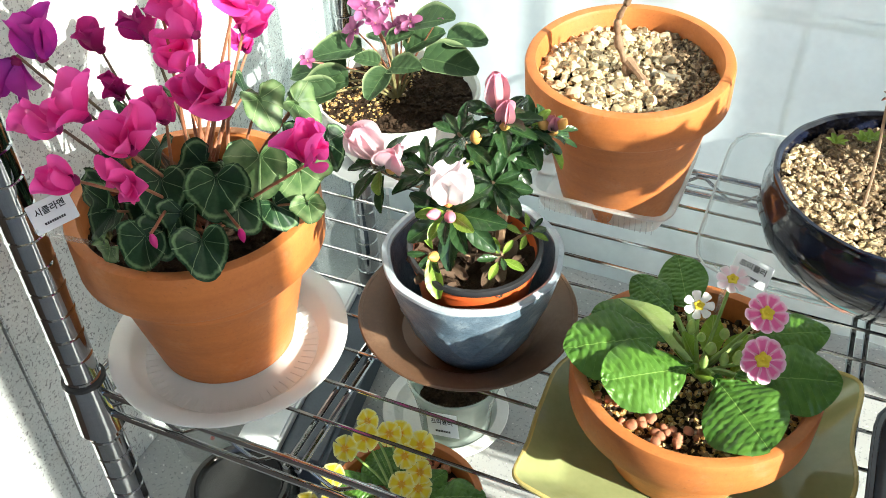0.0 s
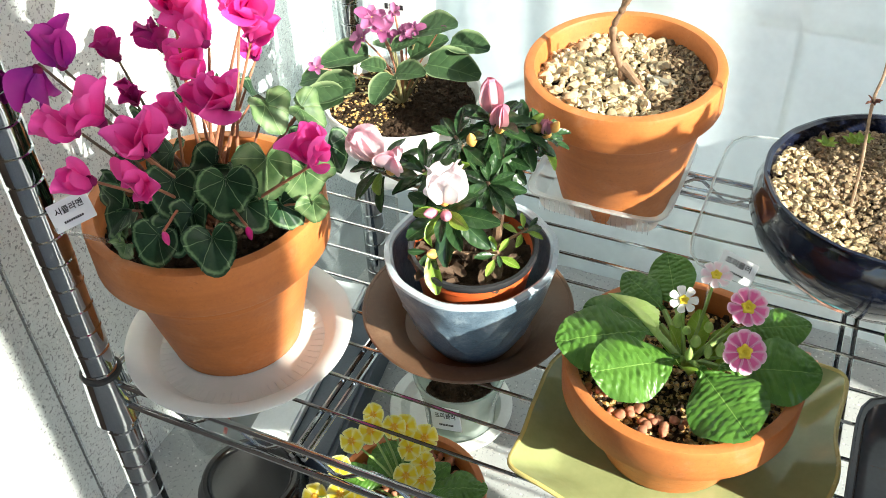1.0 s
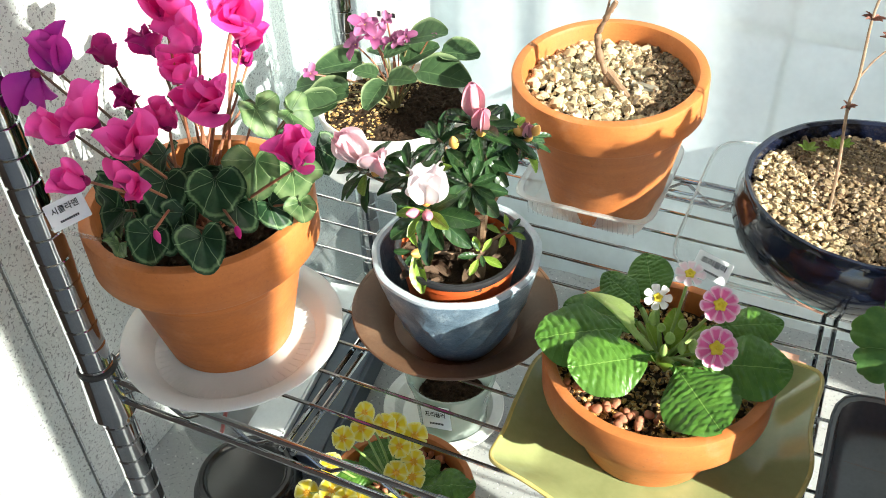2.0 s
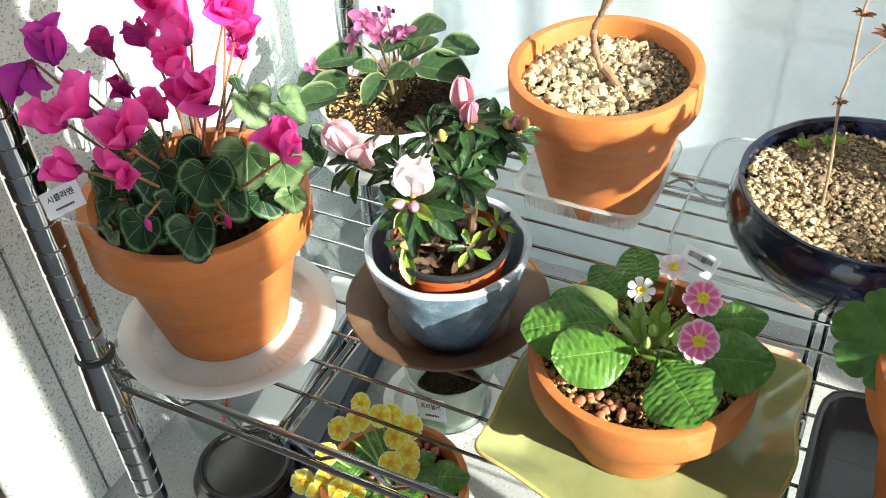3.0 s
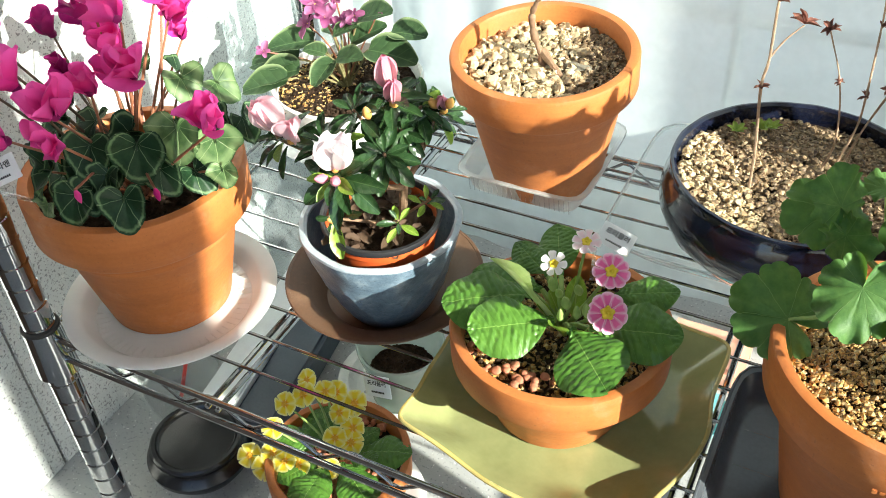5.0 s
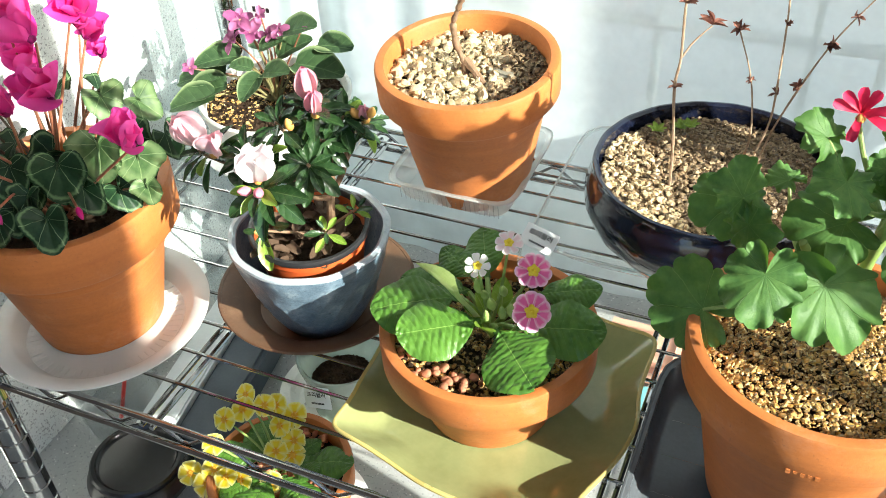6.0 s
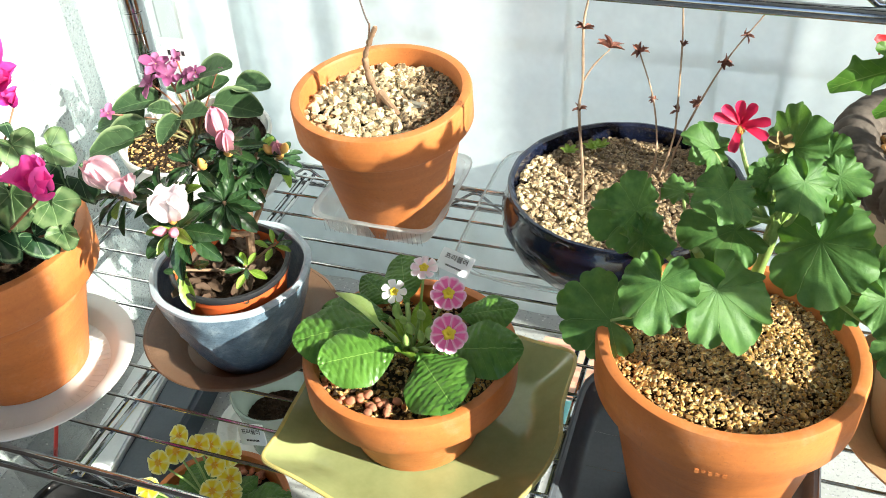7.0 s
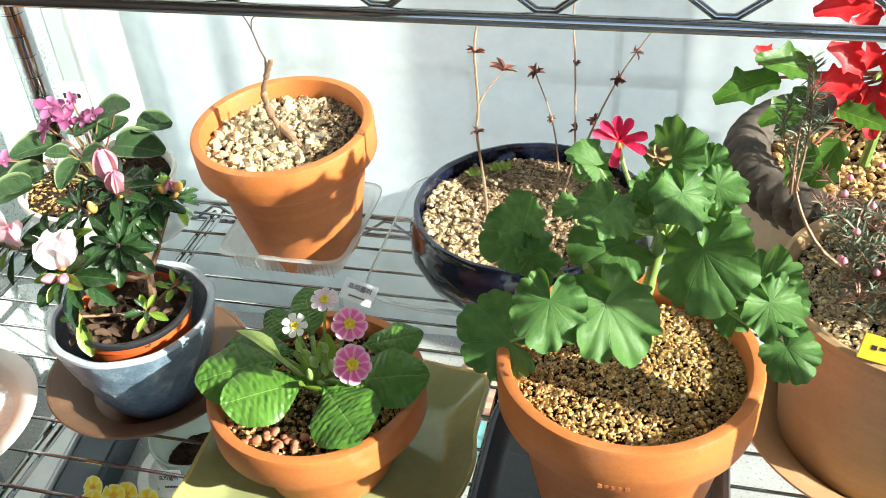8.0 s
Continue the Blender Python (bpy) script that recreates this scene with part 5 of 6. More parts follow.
FACE = Vector((0.12, -0.70, 0.70))
primula_flower(pri, (0.0095, 0.493, 0.4345), FACE + Vector((0.1, 0, 0)), 0.0148, 0, 1.0, 10, pc)
primula_flower(pri, (0.0045, 0.511, 0.459), FACE + Vector((0.1, 0, 0.4)), 0.0135, 0, 2.0, 9, pc)
primula_flower(pri, (-0.038, 0.504, 0.457), FACE + Vector((0, 0, 0.5)), 0.0098, 1, 3.0, 7, pc, 0.3)
primula_flower(pri, (-0.022, 0.530, 0.464), FACE + Vector((-0.1, 0.3, 0.5)), 0.0108, 3, 4.0, 8, pc, 0.6)
for i, p in enumerate(((-0.014, 0.494, 0.418), (-0.006, 0.493, 0.424), (-0.024, 0.500, 0.420), (-0.032, 0.506, 0.424), (-0.018, 0.510, 0.428), (-0.040, 0.512, 0.422), (-0.026, 0.492, 0.412))):
    put("bud", mesh("bud", teardrop(0.0040, 0.020), CALYX_GREEN, 0), pri, aim(p, Vector(p) + Vector((1, 0, 0)), (0.35 * math.sin(i * 2.2), -0.35 + 0.2 * math.cos(i), 1), 0.8 + 0.1 * (i % 3)), "green flower bud")

# ---- leafless shrub in a clay pot on a clear food tray ----


def tray(half_x, half_y, h, r, th=0.0012, lip=0.006, flare=1.08, n=80):
    """An open rounded box of thin plastic with a rolled lip."""
    v, f = [], []
    levels = [(0.0, 0.0), (0.9, 0.0), (0.97, 0.002), (1.0, 0.006), (flare, h - 0.001), (flare + lip / half_x, h), (flare + lip / half_x, h - 0.002), (flare + lip / half_x - 0.02, h - 0.0025)]
    for s, z in levels:
        for i in range(n):
            a = 2 * math.pi * i / n
            c, d = math.cos(a), math.sin(a)
            e = 1.0 / (abs(c) ** 8 + abs(d) ** 8) ** 0.125
            v.append((c * e * half_x * s, d * e * half_y * s, z))
    for j in range(len(levels) - 1):
        for i in range(n):
            k = (i + 1) % n
            f.append((j * n + i, j * n + k, (j + 1) * n + k, (j + 1) * n + i))
    return v, f, None


def tray_rim(half_x, half_y, z, r, at, n=72):
    pts = []
    for i in range(n + 1):
        a = 2 * math.pi * i / n
        c, d = math.cos(a), math.sin(a)
        e = 1.0 / (abs(c) ** 8 + abs(d) ** 8) ** 0.125
        pts.append((at[0] + c * e * half_x, at[1] + d * e * half_y, at[2] + z))
    return tube(pts, r, 6)


ft = thing("food_tray", (-0.170, 0.822, SH), "frosted clear plastic food tray under the bare shrub's pot", "tray", "clear trays")
part("tray", tray(0.064, 0.070, 0.030, 0.02), FROST, ft)
part("rim", tray_rim(0.0750, 0.0820, 0.0295, 0.0012, (-0.170, 0.822, SH)), FROST, ft, m=Matrix.Identity(4))
FLUTE = mesh("flute", tube([(0, 0, 0.004), (0, -0.004, 0.026)], 0.0006, 6), CLEAR)
for i in range(22):
    put("flute", FLUTE, ft, Matrix.Translation((-0.170 - 0.058 + i * 0.0055, 0.822 - 0.0705, SH)))

BK = Vector((-0.1645, 0.7985, SH + 0.166))
bk_m = Matrix.Translation(BK) @ Euler((radians(4.5), radians(-1.0), 0)).to_matrix().to_4x4() @ Matrix.Translation((0, 0, -0.160))
bk = thing("potted_shrub", (0, 0, 0), "bare cut-back shrub in a terracotta pot topped with pale gravel", "potted plant", "pot plants in gravel", m=bk_m)
part("pot", lathe(pot_profile(0.160, 0.0960, 0.060, 0.040, 0.010), 96, handmade(0.0004, 3)), CLAY, bk, "orange terracotta pot")
part("soil", disc(0.084, 0.134, 10, 48, 0.003, 40, 6), SOIL, bk)
# The rim's shade on the gravel is painted with brown stones on this side.
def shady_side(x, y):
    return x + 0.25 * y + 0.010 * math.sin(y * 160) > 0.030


part("gravel", gravel(0.085, 0.137, 0.0036, 21, 0.004, 0.006, 0.75, keep=0.9, lumps=0.8, keep_if=lambda x, y: not shady_side(x, y)), WHITE_STONE, bk, "pale gravel coloured cream as the sunlit patch", kind="stuff", sharp=22)
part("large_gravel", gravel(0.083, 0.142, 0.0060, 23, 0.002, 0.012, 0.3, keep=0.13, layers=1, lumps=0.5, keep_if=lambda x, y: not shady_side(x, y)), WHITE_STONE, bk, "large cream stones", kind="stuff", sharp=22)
part("brown_gravel", gravel(0.085, 0.137, 0.0033, 22, 0.003, 0.006, 0.6, keep=0.95, lumps=0.9, keep_if=lambda x, y: x > 0.0 and shady_side(x + 0.012, y)), BROWN_STONE, bk, "gravel coloured brown for the rim's shade", kind="stuff", sharp=14)
part("stem", tube([(-0.160, 0.790, 0.438), (-0.166, 0.797, 0.455), (-0.176, 0.80, 0.474), (-0.179, 0.80, 0.496), (-0.173, 0.80, 0.514), (-0.164, 0.80, 0.533)], (0.0042, 0.0022), 10, 8, 0.34, 4), WOOD, bk, m=Matrix.Identity(4))
part("side_stem", tube([(-0.174, 0.80, 0.512), (-0.172, 0.801, 0.524), (-0.170, 0.80, 0.536)], (0.0016, 0.0011), 8, 5, 0.2, 7), WOOD, bk, m=Matrix.Identity(4))
part("root", tube([(-0.166, 0.80, 0.458), (-0.152, 0.790, 0.452), (-0.138, 0.783, 0.442)], (0.0050, 0.003), 8, 4, 0.2, 6), WOOD, bk, m=Matrix.Identity(4))
part("twig", tube([(-0.170, 0.80, 0.534), (-0.174, 0.80, 0.544), (-0.179, 0.80, 0.564), (-0.184, 0.80, 0.576), (-0.191, 0.80, 0.587)], (0.0010, 0.0006), 6, 4), DARK_TWIG, bk, m=Matrix.Identity(4))
part("twig", tube([(-0.179, 0.80, 0.564), (-0.176, 0.80, 0.576), (-0.161, 0.80, 0.584)], (0.0008, 0.0005), 6, 4), DARK_TWIG, bk, m=Matrix.Identity(4))
part("flat_stone", (((stone_shape(random.Random(3), 0.012, 0.5)) * np.array((1.5, 0.7, 0.45)) + np.array((0.034, 0.004, 0.142))).tolist(), ICO1[1].tolist(), None), GREY_STONE, bk, "flat grey stone", sharp=20)

# ---- dry stems in a navy bowl on a clear tray ----
NB = Vector((0.0985, 0.786, SH + 0.003))
ct = thing("food_tray", (0.100, 0.822, SH), "large clear plastic tray under the navy bowl", "tray", "clear trays")
part("tray", tray(0.150, 0.112, 0.022, 0.03), CLEAR, ct)
part("rim", tray_rim(0.1680, 0.1255, 0.0215, 0.0012, (0.100, 0.822, SH)), FROST, ct, m=Matrix.Identity(4))
nb = thing("potted_dry_stems", NB, "dry flower stems in a glossy navy glazed bowl filled with gravel", "potted plant", "pot plants in gravel")
npf = [(0.0, 0.0), (0.070, 0.0), (0.074, 0.003), (0.100, 0.018), (0.118, 0.040), (0.1245, 0.058), (0.1235, 0.074), (0.1185, 0.086), (0.1165, 0.091), (0.1180, 0.096), (0.1172, 0.0985), (0.1145, 0.099), (0.1115, 0.0965), (0.111, 0.085), (0.108, 0.06), (0.06, 0.012), (0.0, 0.01)]
part("bowl", lathe(npf, 112, lambda a, z, j: 0.0005 * math.sin(3 * a + z * 40) + 0.0004 * math.sin(18 * a + z * 300)), NAVY, nb, "glossy dark navy glazed bowl")
part("soil", disc(0.110, 0.080, 10, 48, 0.003, 40, 8), SOIL, nb)
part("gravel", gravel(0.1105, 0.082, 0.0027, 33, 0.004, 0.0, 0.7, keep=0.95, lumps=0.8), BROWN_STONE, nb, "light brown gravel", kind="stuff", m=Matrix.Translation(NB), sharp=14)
# Cream stones paint the sun's patch on the front left of the gravel.
part("pale_gravel", gravel(0.1105, 0.0855, 0.0031, 34, 0.004, 0.0, 0.55, layers=1, keep=0.6, lumps=0.8, keep_if=lambda x, y: x * 0.85 + y * 0.5 < -0.052), PALE_STONE, nb, "gravel coloured cream as the sunlit patch", kind="stuff", m=Matrix.Translation(NB), sharp=14)


def dry_head(at, s, seed):
    rnd = random.Random(seed)
    gs = []
    for k in range(9):
        d = Vector((rnd.uniform(-1, 1), rnd.uniform(-1, 1), rnd.uniform(-0.2, 1))).normalized()
        gs.append(moved(blade(lambda t: 0.22 * math.sin(math.pi * (0.1 + 0.85 * t)), 3, 4, 0.5, 0.2, 0.04, 1, seed=k), aim(at, Vector(at) + d, (rnd.uniform(-1, 1), rnd.uniform(-1, 1), 1), s)))
    return join(*gs)


TWIGS = [([(0.062, 0.750, 0.378), (0.060, 0.751, 0.43), (0.054, 0.752, 0.494), (0.056, 0.753, 0.522), (0.054, 0.755, 0.574), (0.057, 0.757, 0.60)], 0.0016), ([(0.056, 0.753, 0.522), (0.064, 0.760, 0.536), (0.076, 0.770, 0.548)], 0.0010),
         ([(0.116, 0.806, 0.385), (0.122, 0.815, 0.42), (0.112, 0.835, 0.467), (0.092, 0.860, 0.503)], 0.0011), ([(0.126, 0.815, 0.385), (0.136, 0.82, 0.43), (0.137, 0.822, 0.464), (0.133, 0.840, 0.531), (0.129, 0.850, 0.566), (0.13, 0.852, 0.59)], 0.0012),
         ([(0.133, 0.818, 0.39), (0.145, 0.823, 0.44), (0.173, 0.840, 0.509), (0.205, 0.850, 0.562)], 0.0012)]
for i, (p, r) in enumerate(TWIGS):
    part("dry_stem", tube(p, (r, r * 0.6), 7, 5, 0.15, i), TWIG, nb, m=Matrix.Identity(4))
for i, (p, s) in enumerate((((0.076, 0.770, 0.549), 0.014), ((0.092, 0.860, 0.504), 0.011), ((0.054, 0.752, 0.494), 0.008), ((0.055, 0.755, 0.572), 0.010), ((0.205, 0.850, 0.563), 0.011), ((0.173, 0.840, 0.510), 0.011), ((0.134, 0.838, 0.525), 0.007), ((0.130, 0.850, 0.56), 0.006), ((0.155, 0.830, 0.47), 0.009), ((0.112, 0.835, 0.467), 0.006), ((0.190, 0.845, 0.538), 0.008), ((0.137, 0.822, 0.464), 0.008))):
    part("seed_head", dry_head(p, s * 0.95, i), DRY_RED, nb, m=Matrix.Identity(4), sharp=0, kind="stuff")
for i, p in enumerate(((0.030, 0.835, 0.392), (0.060, 0.850, 0.394), (0.052, 0.845, 0.394))):
    for k in range(6):
        a = k * 1.1 + i
        put("sprout_leaf", AZN[k % 2], nb, aim(p, Vector(p) + Vector((math.cos(a), math.sin(a), 0.8)), (0, 0, 1), 0.012, 1.2), "tiny green sprout")

# ---- African violet in a white bowl ----
VB = Vector((-0.408, 0.800, SH))
vs = thing("plant_saucer", VB, "frosted white plastic saucer under the violet bowl", "saucer")
part("dish", lathe(saucer_profile(0.098, 0.018, 0.07), 90), FROST, vs)
vio = thing("potted_violet", VB + Vector((0, 0, 0.004)), "African violet with fuzzy leaves and mauve flowers in a white bowl", "potted plant", "flowering pot plants")
part("bowl", lathe([(0.0, 0.0), (0.055, 0.0), (0.060, 0.003), (0.078, 0.03), (0.088, 0.065), (0.0895, 0.072), (0.088, 0.074), (0.085, 0.073), (0.082, 0.062), (0.055, 0.008), (0.0, 0.007)], 96), MILK, vio, "white glazed bowl")
part("soil", disc(0.083, 0.060, 10, 48, 0.004, 45, 15), SOIL, vio)
part("soil_litter", gravel(0.082, 0.0615, 0.0026, 29, 0.0, spread=0.7, base=ICO0, keep=0.8, layers=1, lumps=0.6), SOIL, vio, kind="stuff", sharp=14)
part("grit", gravel(0.082, 0.0622, 0.0018, 28, 0.0, spread=0.7, base=ICO0, keep=0.3, layers=1, keep_if=lambda x, y: x < 0.005), GOLD_STONE, vio, kind="stuff", sharp=14)


def ovate(t):
    return 0.36 * math.sin(math.pi * (0.06 + 0.9 * t) ** 0.85) ** 0.65 + 0.01


VL = [mesh("leaf", blade(ovate, 10, 14, 0.22, 0.12 + 0.06 * s, 0.012, 2, 0.010, 6, 0, 20, 0, s, 0.8), L_VIO, 0) for s in range(3)]
vc = VB + Vector((0, 0.0, 0.075))
VIO_LEAVES = [((-0.400, 0.766, 0.418), (-0.409, 0.733, 0.402)), ((-0.452, 0.772, 0.405), (-0.514, 0.758, 0.400)), ((-0.440, 0.756, 0.402), (-0.494, 0.732, 0.395)), ((-0.445, 0.738, 0.398), (-0.495, 0.714, 0.389)), ((-0.444, 0.796, 0.418), (-0.490, 0.768, 0.420)),
              ((-0.380, 0.808, 0.413), (-0.320, 0.807, 0.420)), ((-0.366, 0.838, 0.424), (-0.320, 0.837, 0.431)), ((-0.386, 0.802, 0.452), (-0.342, 0.796, 0.477)), ((-0.392, 0.794, 0.426), (-0.360, 0.811, 0.452)), ((-0.408, 0.784, 0.438), (-0.382, 0.792, 0.452)),
              ((-0.402, 0.776, 0.414), (-0.366, 0.768, 0.430)), ((-0.408, 0.765, 0.424), (-0.435, 0.762, 0.431)), ((-0.430, 0.830, 0.412), (-0.462, 0.855, 0.410))]
for i, (b, t) in enumerate(VIO_LEAVES):
    b, t = Vector(b), Vector(t)
    out = (t - b).normalized()
    put("leaf", VL[i % 3], vio, aim(b, t, Vector((0, -0.3, 1)) - out * 0.1, (t - b).length * 0.98, 1.1))
    part("leaf_stalk", tube([vc + Vector((0, 0, -0.012)), (vc + b) / 2 + Vector((0, 0, 0.005)), b], (0.0014, 0.0011), 6, 3), STEM_OLD, vio, m=Matrix.Identity(4))


def vio_petal(t):
    return 0.42 * math.sin(math.pi * (0.08 + 0.84 * t)) ** 0.6


VP = [mesh("petal", blade(vio_petal, 5, 6, 0.2, 0.05, 0.06, 1.5, seed=s), P_VIO, 0) for s in range(3)]
for i, p in enumerate(((-0.437, 0.798, 0.463), (-0.450, 0.796, 0.438), (-0.427, 0.798, 0.449), (-0.406, 0.798, 0.446), (-0.388, 0.800, 0.457), (-0.412, 0.803, 0.470), (-0.486, 0.755, 0.416), (-0.398, 0.798, 0.452), (-0.360, 0.800, 0.461))):
    rnd = random.Random(i)
    p = Vector(p)
    face = Vector((rnd.uniform(-.5, .5), -0.6 + rnd.uniform(-.3, .3), 0.7)).normalized()
    fl = put("flower", EYE_M, vio, aim(p, p + face.orthogonal(), face, 0.16))
    for k in range(5):
        out = Matrix.Rotation(k * 1.257 + i, 3, face) @ face.orthogonal().normalized()
        put("petal", VP[k % 3], fl, aim(p, p + out + face * rnd.uniform(-0.4, 0.8), face + out * rnd.uniform(-.4, .4), (0.0160 if i < 3 else 0.009 if i in (5, 8) else 0.0115) * rnd.uniform(0.7, 1.25), 0.8))
    part("flower_stalk", tube([vc, (vc + p) / 2 + Vector((0, 0.006, 0.004)), p], (0.0012, 0.0009), 6, 3), STALK_RED, vio, m=Matrix.Identity(4))

stake((-0.437, 0.815, 0.450), (-0.400, 0.815, 0.450), (-0.437, 0.815, 0.487), "white name card with faint print behind the violet", "", (-0.42, 0.812, 0.37))

# ---- geranium on a grey tray ----
GE = Vector((0.2140, 0.506, SH + 0.006))
gt = thing("tray", (0.200, 0.492, SH), "dark grey plastic tray under the geranium pot", "tray")
part("tray_body", tray(0.090, 0.0965, 0.028, 0.02, lip=0.004, flare=1.05), GREY_TRAY, gt)
part("rim", tray_rim(0.0985, 0.1056, 0.0275, 0.0013, (0.200, 0.492, SH)), GREY_TRAY, gt, m=Matrix.Identity(4))
ger = thing("potted_geranium", GE, "red geranium with broad scalloped leaves in a terracotta pot", "potted plant", "flowering pot plants")
part("pot", lathe(pot_profile(0.164, 0.0935, 0.060, 0.042, 0.0085), 96, handmade(0.0004, 5)), CLAY, ger, "tall orange terracotta pot")
part("soil", disc(0.083, 0.142, 10, 48, 0.004, 40, 16), SOIL, ger)
part("grit", gravel(0.0845, 0.1455, 0.00172, 44, 0.005, 0.0, 0.8, base=ICO0, keep=0.85, lumps=0.7), GOLD_STONE, ger, "golden coarse grit", kind="stuff", sharp=14)
for k in range(5):
    part("maker_mark", box(-0.011 + k * 0.0044, -0.0936, 0.128 + 0.001 * (k % 2), -0.0078 + k * 0.0044, -0.0905, 0.132, 0.0004), CLAY, ger, "pressed maker's mark")


def scallop(a):
    """Geranium leaf outline: shallow lobes, round teeth, a slit at the stalk."""
    lobes = 0.075 * abs(math.cos(a * 3.5)) ** 0.6
    slit = 0.36 * max(0.0, -math.cos(a)) ** 40
    return (0.440 + lobes - slit + 0.024 * abs(math.cos(a * 10.5)) ** 0.8) * (1.0 + 0.22 * math.cos(a))


def pleated_leaf(seed, cup, pleat, ruffle, droop, half_fold=0.0, nr=13, na=168):
    """A round leaf, sunk along its seven veins, with a waved margin. uv: share of the way out, angle."""
    rnd = random.Random(seed)
    p = [rnd.uniform(0, 6.28) for _ in range(4)]
    v, f, uv = [(0, 0, 0)], [], [(0.0, 0.5)]
    for j in range(1, nr + 1):
        s = j / nr
        for i in range(na + 1):
            a = -math.pi + 2 * math.pi * i / na
            r = scallop(a) * s * (1 + 0.05 * math.sin(2 * a + p[3]))
            vein = math.exp(-(math.sin(3.5 * a) / 0.22) ** 2)
            z = cup * s ** 1.3 - pleat * vein * s ** 0.6 * (1 - 0.5 * s)
            z += ruffle * s ** 2 * (0.55 * math.sin(2 * a + p[3]) + 0.5 * math.sin(3 * a + p[0]))
            z += ruffle * s ** 5 * (0.62 * math.sin(7 * a + p[1]) + 0.26 * math.sin(14 * a + p[2]) + 0.12 * math.sin(21 * a + p[0]))
            z += 0.010 * s * noise.noise(Vector((r * math.sin(a) * 14, r * math.cos(a) * 14, seed * 2.7)))
            z -= droop * s ** 2.2 * (0.5 + 0.5 * math.cos(a)) - half_fold * s * abs(math.sin(a))
            v.append((r * math.sin(a), r * math.cos(a), z))
            uv.append((s, i / na))
    m = na + 1
    f += [(0, 2 + i, 1 + i) for i in range(na)]
    for j in range(nr - 1):
        for i in range(na):
            f.append((1 + j * m + i, 1 + j * m + i + 1, 1 + (j + 1) * m + i + 1, 1 + (j + 1) * m + i))
    return v, f, uv


GL = [mesh("leaf", pleated_leaf(*q), L_GER, 0) for q in ((1, 0.04, 0.012, 0.13, 0.08, 0.0), (2, 0.02, 0.010, 0.10, 0.14, 0.0), (3, 0.10, 0.012, 0.17, 0.06, 0.10), (4, 0.0, 0.010, 0.14, 0.20, 0.10), (5, 0.05, 0.012, 0.12, 0.12, 0.0), (6, 0.02, 0.010, 0.15, 0.10, 0.05))]
GER_TURN = (-0.7, -0.1, 0.5, -0.45, -0.6, 0.4, 0.05)
gc = Vector((0.222, 0.515, 0.500))
# rows: stalk end, tip, width, up, kind
GER_LEAVES = [
    ((0.130, 0.500, 0.471), (0.094, 0.503, 0.483), 0.066, (-0.146, -0.656, 0.740), 3),
    ((0.138, 0.515, 0.556), (0.113, 0.504, 0.550), 0.050, (-0.048, -0.651, 0.757), 1),
    ((0.142, 0.495, 0.573), (0.136, 0.506, 0.591), 0.041, (0.230, -0.766, 0.600), 0),
    ((0.149, 0.486, 0.560), (0.161, 0.474, 0.543), 0.037, (-0.529, -0.542, 0.653), 2),
    ((0.204, 0.520, 0.551), (0.161, 0.514, 0.551), 0.059, (0.027, -0.596, 0.803), 1),
    ((0.196, 0.485, 0.604), (0.194, 0.466, 0.599), 0.041, (0.044, -0.674, 0.737), 0),
    ((0.182, 0.555, 0.589), (0.167, 0.552, 0.599), 0.036, (0.051, -0.621, 0.782), 1),
    ((0.231, 0.545, 0.603), (0.231, 0.556, 0.623), 0.046, (-0.006, -0.792, 0.611), 0),
    ((0.254, 0.550, 0.598), (0.263, 0.555, 0.608), 0.026, (0.128, -0.698, 0.705), 2),
    ((0.238, 0.501, 0.607), (0.244, 0.486, 0.594), 0.042, (0.070, -0.727, 0.683), 2),
    ((0.260, 0.530, 0.596), (0.276, 0.525, 0.591), 0.033, (0.177, -0.606, 0.775), 0),
    ((0.255, 0.500, 0.566), (0.261, 0.477, 0.539), 0.068, (0.003, -0.694, 0.720), 1),
    ((0.199, 0.466, 0.543), (0.220, 0.445, 0.520), 0.066, (0.043, -0.696, 0.716), 1),
    ((0.165, 0.455, 0.550), (0.164, 0.435, 0.529), 0.052, (0.005, -0.651, 0.759), 0),
    ((0.297, 0.530, 0.520), (0.309, 0.551, 0.554), 0.047, (0.080, -0.673, 0.735), 3),
    ((0.299, 0.496, 0.533), (0.320, 0.480, 0.519), 0.043, (0.123, -0.516, 0.847), 2),
    ((0.304, 0.515, 0.520), (0.324, 0.522, 0.534), 0.038, (0.052, -0.493, 0.869), 1),
    ((0.311, 0.478, 0.513), (0.327, 0.460, 0.497), 0.039, (-0.033, -0.727, 0.686), 3),
    ((0.283, 0.525, 0.502), (0.276, 0.513, 0.493), 0.033, (-0.067, -0.617, 0.784), 1),
    ((0.166, 0.565, 0.545), (0.156, 0.574, 0.545), 0.028, (0.074, -0.669, 0.740), 0),
    ((0.260, 0.535, 0.568), (0.286, 0.534, 0.570), 0.037, (0.023, -0.398, 0.917), 3)]
part("stem", tube([GE + Vector((0.012, 0.034, 0.14)), gc + Vector((0, 0.012, 0)), Vector((0.228, 0.520, 0.560)), Vector((0.222, 0.528, 0.600))], (0.0050, 0.003), 9, 5, 0.12, 8), STALK_GREEN, ger, "thick green stem", Matrix.Identity(4))
part("stem", tube([GE + Vector((0.002, 0.036, 0.14)), Vector((0.200, 0.520, 0.500)), Vector((0.182, 0.500, 0.545))], (0.0045, 0.003), 9, 5, 0.12, 9), STALK_GREEN, ger, "thick green stem", Matrix.Identity(4))
